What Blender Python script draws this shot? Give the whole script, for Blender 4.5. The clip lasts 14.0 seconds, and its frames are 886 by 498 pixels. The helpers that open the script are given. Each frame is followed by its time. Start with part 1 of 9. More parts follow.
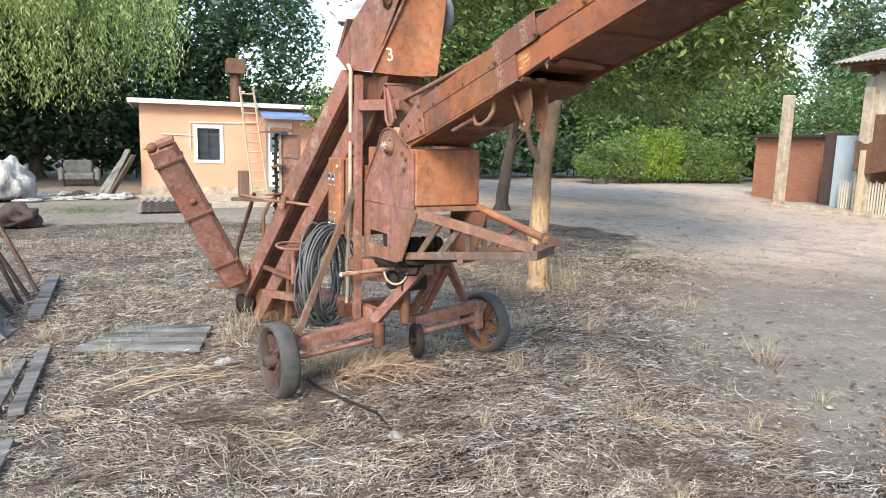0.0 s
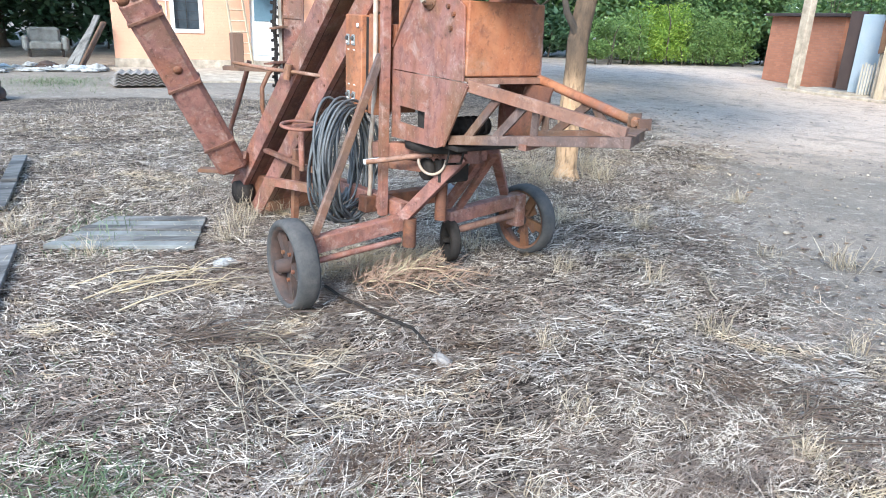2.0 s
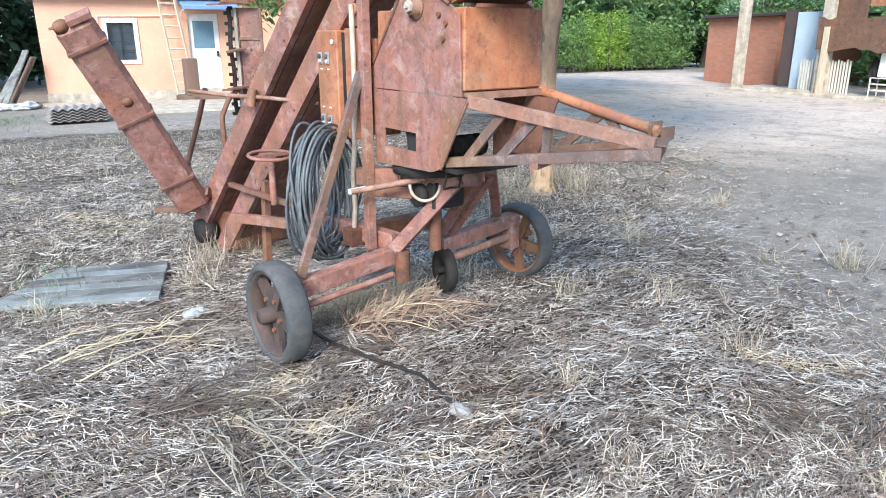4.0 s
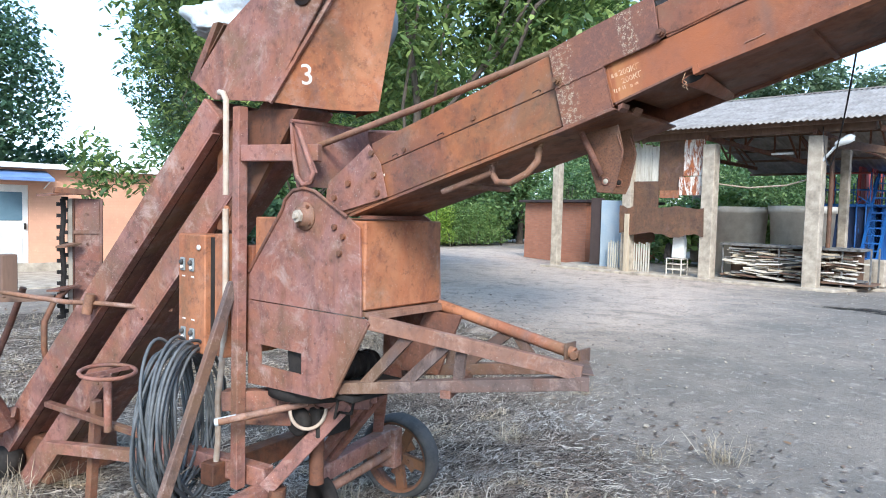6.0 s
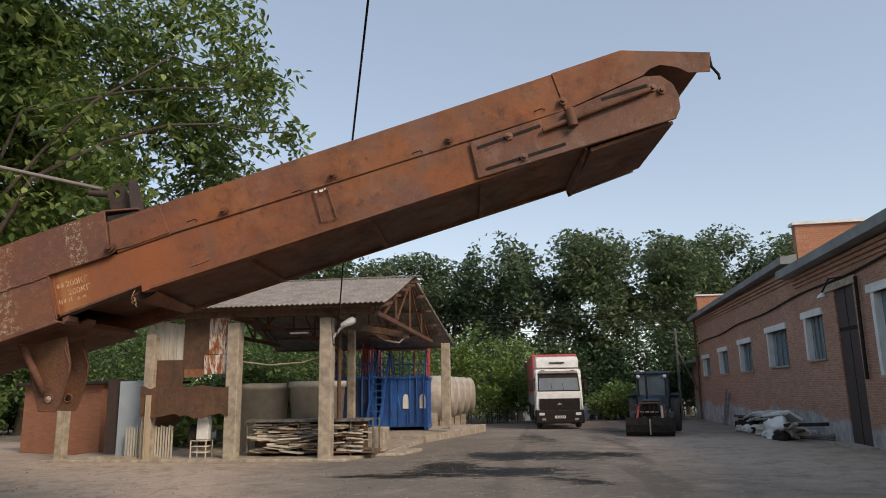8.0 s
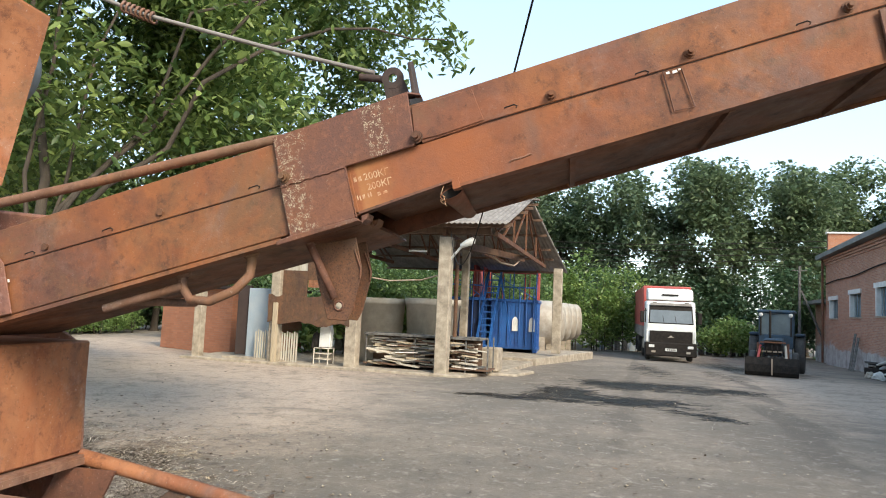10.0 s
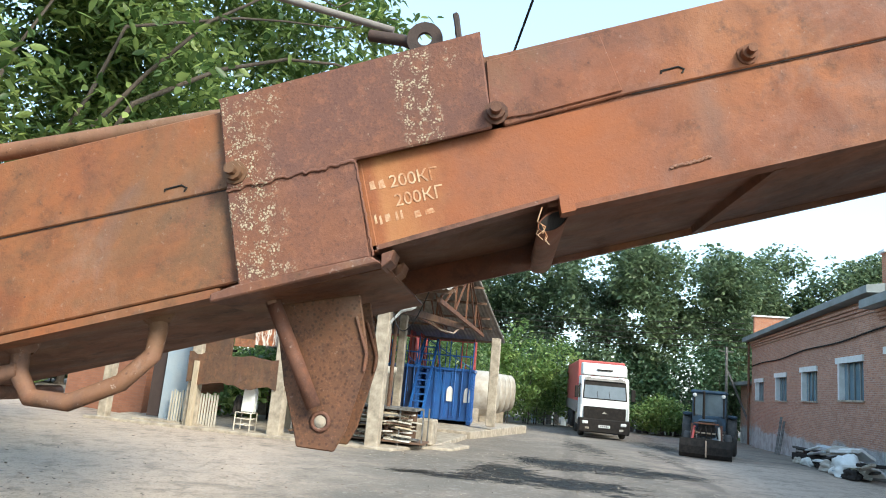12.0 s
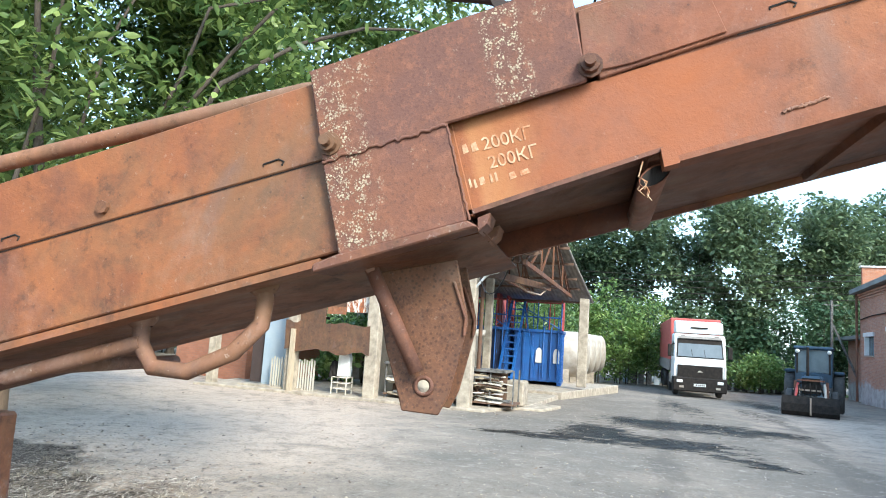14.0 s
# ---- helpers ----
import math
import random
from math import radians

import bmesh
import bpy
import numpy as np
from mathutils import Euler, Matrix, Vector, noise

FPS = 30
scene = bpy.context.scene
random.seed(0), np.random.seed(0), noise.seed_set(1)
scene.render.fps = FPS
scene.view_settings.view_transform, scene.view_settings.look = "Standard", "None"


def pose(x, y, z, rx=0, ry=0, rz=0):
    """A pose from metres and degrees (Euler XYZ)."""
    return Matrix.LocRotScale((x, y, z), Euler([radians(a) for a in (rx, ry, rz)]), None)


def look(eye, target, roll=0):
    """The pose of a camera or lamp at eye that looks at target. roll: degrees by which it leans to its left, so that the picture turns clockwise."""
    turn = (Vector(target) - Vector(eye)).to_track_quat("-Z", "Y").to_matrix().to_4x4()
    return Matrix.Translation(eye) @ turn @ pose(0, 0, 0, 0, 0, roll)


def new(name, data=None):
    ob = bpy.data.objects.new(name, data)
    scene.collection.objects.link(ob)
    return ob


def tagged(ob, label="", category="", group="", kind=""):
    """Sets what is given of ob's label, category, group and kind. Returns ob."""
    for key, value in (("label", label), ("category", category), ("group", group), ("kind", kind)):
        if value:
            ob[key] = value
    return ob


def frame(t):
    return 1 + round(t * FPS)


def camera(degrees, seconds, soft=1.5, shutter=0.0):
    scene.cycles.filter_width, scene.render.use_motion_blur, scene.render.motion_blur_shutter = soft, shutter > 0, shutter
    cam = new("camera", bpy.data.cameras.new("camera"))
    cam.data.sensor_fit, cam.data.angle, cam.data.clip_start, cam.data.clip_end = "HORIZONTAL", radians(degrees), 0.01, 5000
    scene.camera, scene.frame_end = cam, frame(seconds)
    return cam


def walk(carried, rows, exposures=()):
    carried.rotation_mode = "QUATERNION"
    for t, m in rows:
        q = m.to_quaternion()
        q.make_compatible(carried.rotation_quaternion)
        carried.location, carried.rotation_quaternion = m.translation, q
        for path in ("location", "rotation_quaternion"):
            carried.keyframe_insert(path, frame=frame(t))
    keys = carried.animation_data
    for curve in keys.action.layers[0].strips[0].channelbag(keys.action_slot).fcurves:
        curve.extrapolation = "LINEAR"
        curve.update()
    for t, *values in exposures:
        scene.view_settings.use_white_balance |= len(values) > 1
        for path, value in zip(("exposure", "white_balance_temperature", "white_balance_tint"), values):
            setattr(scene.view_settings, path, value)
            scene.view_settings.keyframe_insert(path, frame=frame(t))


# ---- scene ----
cam = camera(65.5, 14.0, 1.0)
PATH = [
    (0, (1.441, 2.983, 1.694), (2.451, 4.681, 1.378), 1.6),
    (0.5, (1.467, 3.196, 1.651), (2.404, 4.921, 1.271), 0.0),
    (1, (1.535, 3.424, 1.609), (2.391, 5.152, 1.079), -0.3),
    (1.5, (1.571, 3.688, 1.555), (2.578, 5.296, 0.924), 2.2),
    (2, (1.552, 3.833, 1.557), (2.567, 5.433, 0.915), 2.7),
    (2.5, (1.575, 3.835, 1.584), (2.6, 5.461, 1.032), 3.0),
    (2.7, (1.58, 3.83, 1.594), (2.616, 5.445, 1.032), 2.5),
    (5, (1.54, 4.717, 1.467), (2.781, 6.184, 0.915), -0.3),
    (5.5, (1.562, 4.784, 1.57), (2.954, 6.169, 1.186), 1.0),
    (6, (1.588, 4.763, 1.677), (3.133, 6.028, 1.564), 1.4),
    (6.2, (1.600, 4.740, 1.699), (3.160, 5.986, 1.648), 0.7),
    (6.5, (1.594, 4.719, 1.724), (3.268, 5.814, 1.761), 1.0),
    (7, (1.629, 4.659, 1.767), (3.466, 5.415, 1.999), 0.5),
    (7.5, (1.637, 4.603, 1.787), (3.565, 4.964, 2.183), -0.6),
    (8, (1.642, 4.565, 1.788), (3.602, 4.636, 2.181), -1.0),
    (8.5, (1.644, 4.680, 1.765), (3.610, 4.931, 2.038), -0.3),
    (8.7, (1.668, 4.716, 1.767), (3.627, 5.085, 1.934), 1.9),
    (10.8, (2.184, 5.359, 1.786), (4.144, 5.707, 1.98), 3.5),
    (11, (2.281, 5.366, 1.769), (4.226, 5.75, 2.032), 5.2),
    (11.5, (2.48, 5.37, 1.807), (4.408, 5.774, 2.15), 5.7),
    (12, (2.607, 5.484, 1.844), (4.565, 5.666, 2.21), 5.2),
    (12.5, (2.686, 5.554, 1.89), (4.634, 5.662, 2.327), 3.6),
    (13, (2.721, 5.571, 1.902), (4.682, 5.579, 2.294), 3.9),
    (13.5, (2.704, 5.559, 1.902), (4.674, 5.61, 2.248), 3.6),
    (14, (2.614, 5.501, 1.844), (4.555, 5.916, 2.087), 3.8),
]
walk(cam, [(t, look(eye, target, roll)) for t, eye, target, roll in PATH],
     [(0, 2.2, 6650, 8), (0.5, 2.35, 6050, 6), (1.0, 2.45, 5800, 5), (5.0, 2.45, 5560, 3), (5.5, 2.33, 5520, 2), (6.0, 2.13, 5600, 5), (6.5, 2.1, 5600, 4), (7.0, 2.02, 5850, 3), (7.5, 1.64, 6950, 13), (8.0, 0.80, 7700, 14), (8.5, 0.94, 8000, 14), (8.7, 1.0, 7900, 13), (10.8, 2.08, 6700, 2), (12.5, 2.08, 6450, 0), (13.4, 2.04, 6450, 0), (14, 2.36, 6000, 0)])

# ---- world, sun, exposure ----
world = bpy.data.worlds.new("evening_sky")
scene.world = world
world.use_nodes = True
wn = world.node_tree.nodes
sky = wn.new("ShaderNodeTexSky")
sky.sky_type = "NISHITA"
sky.sun_disc = False
sky.sun_elevation = radians(36)
sky.sun_rotation = radians(228)
sky.altitude = 200
sky.air_density = 1.0
sky.dust_density = 0.9
sky.ozone_density = 1.0
wn["Background"].inputs["Strength"].default_value = 0.114
veil = wn.new("ShaderNodeHueSaturation")
veil.inputs["Saturation"].default_value, veil.inputs["Value"].default_value = 0.85, 1.08
world.node_tree.links.new(sky.outputs["Color"], veil.inputs["Color"])
haze = wn.new("ShaderNodeMix")
haze.data_type = "RGBA"
haze.inputs[0].default_value, haze.inputs[7].default_value = 0.45, (1.80, 2.68, 3.95, 1)
world.node_tree.links.new(veil.outputs["Color"], haze.inputs[6])
world.node_tree.links.new(haze.outputs[2], wn["Background"].inputs["Color"])
sun_data = bpy.data.lights.new("sun", "SUN")
sun_data.energy, sun_data.angle, sun_data.color = 1.45, radians(20), (1.0, 0.90, 0.78)
sun = new("sun", sun_data)
sun.matrix_world = look((-11.5, -6.4, 15.5), (3.4, 7.0, 1.0))


# ---- geometry helpers ----
class Geo:
    """Collects vertices and faces of one part."""

    def __init__(self):
        self.v, self.f, self.s = [], [], []

    def add(self, verts, faces, smooth=False):
        n = len(self.v)
        self.v += [tuple(p) for p in verts]
        self.f += [tuple(i + n for i in f) for f in faces]
        self.s += [smooth] * len(faces)
        return self

    def hexa(self, p):
        """A solid of eight corners: four below, four above, in the same turn."""
        return self.add(p, [(3, 2, 1, 0), (4, 5, 6, 7), (0, 1, 5, 4), (1, 2, 6, 5), (2, 3, 7, 6), (3, 0, 4, 7)])

    def box(self, x0, x1, y0, y1, z0, z1, m=None):
        p = [Vector(q) for q in ((x0, y0, z0), (x1, y0, z0), (x1, y1, z0), (x0, y1, z0), (x0, y0, z1), (x1, y0, z1), (x1, y1, z1), (x0, y1, z1))]
        return self.hexa([m @ q for q in p] if m else p)

    def beam(self, a, b, w, h=None, up=(0, 0, 1), over=0.0):
        """A square bar from a to b, w wide and h high."""
        a, b, h = Vector(a), Vector(b), h or w
        d = (b - a).normalized()
        a, b = a - d * over, b + d * over
        side = d.cross(Vector(up))
        side = side.normalized() if side.length > 1e-4 else Vector((1, 0, 0))
        top = side.cross(d).normalized()
        c = [side * sx * w / 2 + top * sz * h / 2 for sx, sz in ((-1, -1), (1, -1), (1, 1), (-1, 1))]
        return self.hexa([a + q for q in c] + [b + q for q in c])

    def prism(self, outline, depth):
        """A flat outline (3D points in one plane) made thick along the vector depth."""
        d, n = Vector(depth), len(outline)
        p = [Vector(q) for q in outline]
        return self.add(p + [q + d for q in p], [tuple(range(n))[::-1], tuple(range(n, 2 * n))] + [(i, (i + 1) % n, n + (i + 1) % n, n + i) for i in range(n)])

    def tube(self, path, r, n=10, taper=None, closed=False, caps=True):
        """A round bar along a path of points."""
        path = [Vector(p) for p in path]
        rings, m = [], len(path)
        ref = Vector((0.31, 0.17, 0.93))
        for i, p in enumerate(path):
            a, b = (path[i - 1], path[(i + 1) % m]) if closed else (path[max(i - 1, 0)], path[min(i + 1, m - 1)])
            d = (b - a).normalized()
            x = d.cross(ref)
            x = x.normalized() if x.length > 1e-3 else d.orthogonal().normalized()
            y = d.cross(x)
            ref = x.cross(d)
            rr = r if taper is None else r + (taper - r) * i / (m - 1)
            rings.append([p + (x * math.cos(k * math.tau / n) + y * math.sin(k * math.tau / n)) * rr for k in range(n)])
        f = [(i * n + k, i * n + (k + 1) % n, (i + 1) % m * n + (k + 1) % n, (i + 1) % m * n + k) for i in range(m if closed else m - 1) for k in range(n)]
        self.add([q for ring in rings for q in ring], f, True)
        if caps and not closed:
            self.add(rings[0], [tuple(range(n))])
            self.add(rings[-1], [tuple(range(n))[::-1]])
        return self

    def lathe(self, profile, axis_at, axis=(1, 0, 0), n=28, smooth=True):
        """Turns (along, radius) pairs round an axis."""
        d, o = Vector(axis).normalized(), Vector(axis_at)
        x = d.orthogonal().normalized()
        y = d.cross(x)
        m = len(profile)
        v = [o + d * a + (x * math.cos(k * math.tau / n) + y * math.sin(k * math.tau / n)) * r for a, r in profile for k in range(n)]
        f = [(i * n + k, i * n + (k + 1) % n, (i + 1) * n + (k + 1) % n, (i + 1) * n + k) for i in range(m - 1) for k in range(n)]
        return self.add(v, f, smooth)

    def mesh(self, name, bevel=0.0, segments=1):
        me = bpy.data.meshes.new(name)
        me.from_pydata([tuple(p) for p in self.v], [], self.f)
        me.polygons.foreach_set("use_smooth", self.s)
        bm = bmesh.new()
        bm.from_mesh(me)
        bmesh.ops.recalc_face_normals(bm, faces=bm.faces)
        if bevel:
            sharp = [e for e in bm.edges if len(e.link_faces) == 2 and e.calc_face_angle(0) > 0.6]
            bmesh.ops.bevel(bm, geom=sharp, offset=bevel, segments=segments, affect="EDGES", clamp_overlap=True)
        bm.to_mesh(me)
        bm.free()
        return me


def thing(name, at, label, category, turn=0.0, group="", kind=""):
    """An Empty at the base of a thing, which parents its parts."""
    ob = new(name)
    ob.empty_display_size = 0.2
    ob.matrix_basis = pose(*at, 0, 0, turn)
    return tagged(ob, label, category, group, kind)


def part(name, geo, material, parent, label="", bevel=0.0, shift=None):
    """Links one mesh under a thing or a part. shift: world corner from which the vertices are to be counted."""
    if shift is not None:
        s = Vector(shift)
        geo.v = [tuple(Vector(p) - s) for p in geo.v]
    me = geo.mesh(name, bevel) if isinstance(geo, Geo) else geo
    ob = new(name, me)
    if material:
        me.materials.append(material)
    ob.parent = parent
    if label:
        tagged(ob, label)
    return ob


def solo(name, geo, material, label, category, kind="", group="", bevel=0.0, at=None):
    """A thing that is one mesh, its origin at the point at."""
    if at is not None:
        geo.v = [tuple(Vector(p) - Vector(at)) for p in geo.v]
    me = geo.mesh(name, bevel) if isinstance(geo, Geo) else geo
    ob = new(name, me)
    if at is not None:
        ob.location = at
    me.materials.append(material)
    return tagged(ob, label, category, group, kind)


def quick_mesh(name, verts, faces):
    """A mesh from arrays: verts (n, 3), faces (m, 3 or 4)."""
    me = bpy.data.meshes.new(name)
    k = faces.shape[1]
    me.vertices.add(len(verts))
    me.vertices.foreach_set("co", np.ascontiguousarray(verts, dtype=np.float32).ravel())
    me.loops.add(faces.size)
    me.loops.foreach_set("vertex_index", np.ascontiguousarray(faces, dtype=np.int32).ravel())
    me.polygons.add(len(faces))
    me.polygons.foreach_set("loop_start", np.arange(0, faces.size, k, dtype=np.int32))
    me.update(calc_edges=True)
    return me


# ---- materials ----
class Mat:
    """A node material with short calls for its nodes."""

    def __init__(self, name):
        self.m = bpy.data.materials.new(name)
        self.m.use_nodes = True
        self.t = self.m.node_tree
        self.b = self.t.nodes["Principled BSDF"]
        self.out = self.t.nodes["Material Output"]
        self.co = None

    def node(self, kind):
        return self.t.nodes.new(kind)

    def link(self, a, b):
        self.t.links.new(a, b)

    def coords(self):
        if self.co is None:
            self.co = self.node("ShaderNodeTexCoord").outputs["Object"]
        return self.co

    def noise(self, scale, detail=5.0, rough=0.6, stretch=None, distort=0.0):
        n = self.node("ShaderNodeTexNoise")
        n.inputs["Scale"].default_value, n.inputs["Detail"].default_value, n.inputs["Roughness"].default_value = scale, detail, rough
        n.inputs["Distortion"].default_value = distort
        co = self.coords()
        if stretch:
            m = self.node("ShaderNodeMapping")
            m.inputs["Scale"].default_value = stretch
            self.link(co, m.inputs["Vector"])
            co = m.outputs["Vector"]
        self.link(co, n.inputs["Vector"])
        return n.outputs["Fac"]

    def voronoi(self, scale, feature="F1"):
        n = self.node("ShaderNodeTexVoronoi")
        n.feature = feature
        n.inputs["Scale"].default_value = scale
        self.link(self.coords(), n.inputs["Vector"])
        return n.outputs["Distance"]

    def ramp(self, fac, stops):
        r = self.node("ShaderNodeValToRGB")
        e = r.color_ramp.elements
        while len(e) < len(stops):
            e.new(0.5)
        for item, (p, c) in zip(e, stops):
            item.position, item.color = p, (*c, 1) if not isinstance(c, (int, float)) else (c, c, c, 1)
        self.link(fac, r.inputs["Fac"])
        return r.outputs["Color"]

    def mix(self, fac, a, b, how="MIX"):
        n = self.node("ShaderNodeMix")
        n.data_type, n.blend_type = "RGBA", how
        for socket, value in ((n.inputs[0], fac), (n.inputs[6], a), (n.inputs[7], b)):
            if isinstance(value, (int, float)):
                socket.default_value = value
            elif isinstance(value, tuple):
                socket.default_value = (*value, 1)
            else:
                self.link(value, socket)
        return n.outputs[2]

    def random(self):
        return self.node("ShaderNodeObjectInfo").outputs["Random"]

    def island(self):
        return self.node("ShaderNodeNewGeometry").outputs["Random Per Island"]

    def attribute(self, name):
        n = self.node("ShaderNodeAttribute")
        n.attribute_name = name
        return n.outputs["Fac"]

    def done(self, colour, rough=0.8, metal=0.0, bump=None, height=0.01, spec=None):
        for key, value in (("Base Color", colour), ("Roughness", rough), ("Metallic", metal)):
            if isinstance(value, tuple):
                self.b.inputs[key].default_value = (*value, 1)
            elif isinstance(value, (int, float)):
                self.b.inputs[key].default_value = value
            else:
                self.link(value, self.b.inputs[key])
        if spec is not None:
            self.b.inputs["Specular IOR Level"].default_value = spec
        if bump is not None:
            n = self.node("ShaderNodeBump")
            n.inputs["Strength"].default_value, n.inputs["Distance"].default_value = 1.0, height
            self.link(bump, n.inputs["Height"])
            self.link(n.outputs["Normal"], self.b.inputs["Normal"])
        return self.m


def rusted(name, paint, rust, dark, cover=0.5, streak=True, pale=0.0, fresh=None, pits=0.0):
    """Old paint on sheet steel: worn through to rust in blotches, with runs, dust and fine pitting."""
    m = Mat(name)
    big = m.noise(2.1, 8, 0.68, distort=0.5)
    mid = m.noise(8.5, 7, 0.72, distort=0.6)
    runs = m.noise(9.0, 6, 0.65, stretch=(1.0, 1.0, 0.16)) if streak else m.noise(7.0, 6, 0.7, stretch=(1.0, 0.35, 0.8))
    fine = m.noise(70, 5, 0.75)
    grit = m.noise(260, 3, 0.7)
    c = m.mix(m.ramp(big, [(cover - 0.05, 0.0), (cover + 0.05, 1.0)]), paint, rust)
    c = m.mix(m.ramp(m.noise(1.3, 6, 0.65, distort=0.7), [(0.50, 0.0), (0.62, 0.6)]), c, tuple(v * 1.25 for v in dark))
    c = m.mix(m.ramp(mid, [(0.50, 0.0), (0.66, 0.62)]), c, dark)
    c = m.mix(m.ramp(runs, [(0.50, 0.0), (0.68, 0.62)]), c, dark)
    c = m.mix(m.ramp(m.noise(4.2, 6, 0.7, distort=0.3), [(0.55, 0.0), (0.68, 0.55)]), c, tuple(min(1, v * k) for v, k in zip(rust, (1.35, 1.3, 1.15))))
    c = m.mix(m.ramp(m.noise(27, 6, 0.75), [(0.53, 0.0), (0.66, 0.6)]), c, tuple(v * 0.55 for v in dark))
    c = m.mix(m.ramp(m.noise(3.1, 5, 0.6, distort=1.2), [(0.50, 0.0), (0.64, 0.4)]), c, tuple(v * k for v, k in zip(rust, (1.08, 0.88, 0.78))))
    c = m.mix(m.ramp(m.noise(1.9, 7, 0.72, distort=0.8), [(0.50, 0.0), (0.62, 0.6)]), c, (0.150, 0.088, 0.047))
    c = m.mix(m.ramp(m.noise(2.6, 6, 0.7, distort=0.9), [(0.56, 0.0), (0.66, 0.5)]), c, (0.150, 0.098, 0.084))
    c = m.mix(m.ramp(fine, [(0.54, 0.0), (0.74, 0.30)]), c, tuple(min(1, v * 1.4) for v in rust))
    c = m.mix(m.ramp(grit, [(0.56, 0.0), (0.74, 0.25)]), c, tuple(v * 0.6 for v in dark))
    c = m.mix(m.ramp(m.voronoi(46), [(0.05, 0.5), (0.09, 0.0)]), c, tuple(v * 0.5 for v in dark))
    if pale:
        c = m.mix(m.ramp(m.noise(6.5, 7, 0.78, distort=0.4), [(0.54, 0.0), (0.70, pale)]), c, (0.44, 0.33, 0.285))
        c = m.mix(m.ramp(m.noise(120, 3, 0.7), [(0.64, 0.0), (0.72, pale)]), c, (0.56, 0.47, 0.40))
    if pits:
        c = m.mix(m.ramp(m.voronoi(170), [(0.22, pits), (0.42, 0.0)]), c, tuple(v * 0.45 for v in dark))
        c = m.mix(m.ramp(m.noise(150, 4, 0.75), [(0.55, 0.0), (0.66, pits)]), c, tuple(min(1, v * 1.9) for v in rust))
    if fresh:
        # fresh orange rust on one length of the belt's side
        dot = m.node("ShaderNodeVectorMath")
        dot.operation = "DOT_PRODUCT"
        dot.inputs[1].default_value = (0, -0.9567, 0.2909)
        m.link(m.coords(), dot.inputs[0])
        span = m.node("ShaderNodeMapRange")
        span.inputs["From Min"].default_value, span.inputs["From Max"].default_value = fresh[0] + 0.9105 - 0.1, fresh[1] + 0.9105 + 0.15
        m.link(dot.outputs["Value"], span.inputs["Value"])
        zone = m.ramp(span.outputs["Result"], [(0.1, 0.0), (0.2, 0.9), (0.62, 0.9), (1.0, 0.0)])
        zone = m.ramp(m.mix(0.5, zone, mid), [(0.50, 0.0), (0.78, 0.8)])
        c = m.mix(zone, c, (0.315, 0.100, 0.037))
        tan = m.ramp(span.outputs["Result"], [(0.16, 0.0), (0.20, 1.0), (0.30, 0.7), (0.42, 0.0)])
        c = m.mix(m.ramp(m.mix(0.5, tan, m.noise(11, 6, 0.7)), [(0.52, 0.0), (0.76, 0.6)]), c, (0.42, 0.20, 0.078))
        soot = m.ramp(span.outputs["Result"], [(0.76, 0.0), (0.86, 1.0), (0.98, 0.0)])
        c = m.mix(m.ramp(m.mix(0.5, soot, m.noise(7, 5, 0.65)), [(0.60, 0.0), (0.82, 0.45)]), c, (0.135, 0.085, 0.068))
    rough = m.ramp(mid, [(0.3, 0.52), (0.7, 0.88)])
    return m.done(c, rough, 0.0, m.mix(0.3, m.mix(0.4, mid, fine), grit), 0.0015, 0.35)


RED = rusted("faded_red_paint", (0.250, 0.120, 0.097), (0.246, 0.104, 0.066), (0.088, 0.046, 0.039), 0.51, pale=0.55)
ORANGE = rusted("orange_rust_sheet", (0.36, 0.150, 0.072), (0.31, 0.118, 0.052), (0.150, 0.064, 0.042), 0.5, pale=0.3)
BROOD = rusted("red_brown_sheet", (0.180, 0.070, 0.040), (0.248, 0.090, 0.034), (0.082, 0.040, 0.030), 0.505, streak=False, pale=0.12)
SIDE = rusted("side_sheet_with_fresh_rust", (0.180, 0.070, 0.040), (0.248, 0.090, 0.034), (0.082, 0.040, 0.030), 0.505, streak=False, pale=0.12, fresh=(1.255, 1.62))
BROWN = rusted("brown_rust_plate", (0.150, 0.068, 0.046), (0.196, 0.080, 0.040), (0.072, 0.038, 0.031), 0.55, pale=0.25)
# Dark rust whose tone also carries the shade of undersides.
UNDER = rusted("rust_with_underside_shade", (0.122, 0.054, 0.032), (0.185, 0.074, 0.034), (0.052, 0.027, 0.021), 0.5)
PITTED = rusted("pitted_rust_plate", (0.112, 0.056, 0.036), (0.140, 0.062, 0.032), (0.055, 0.032, 0.026), 0.5, streak=False, pale=0.12, pits=0.45)
BAR = rusted("rusty_pipe", (0.250, 0.135, 0.092), (0.225, 0.108, 0.060), (0.100, 0.055, 0.042), 0.55, pale=0.4)
GREY_RUST = rusted("grey_brown_steel", (0.118, 0.082, 0.070), (0.145, 0.078, 0.052), (0.062, 0.042, 0.036), 0.52, pale=0.35)


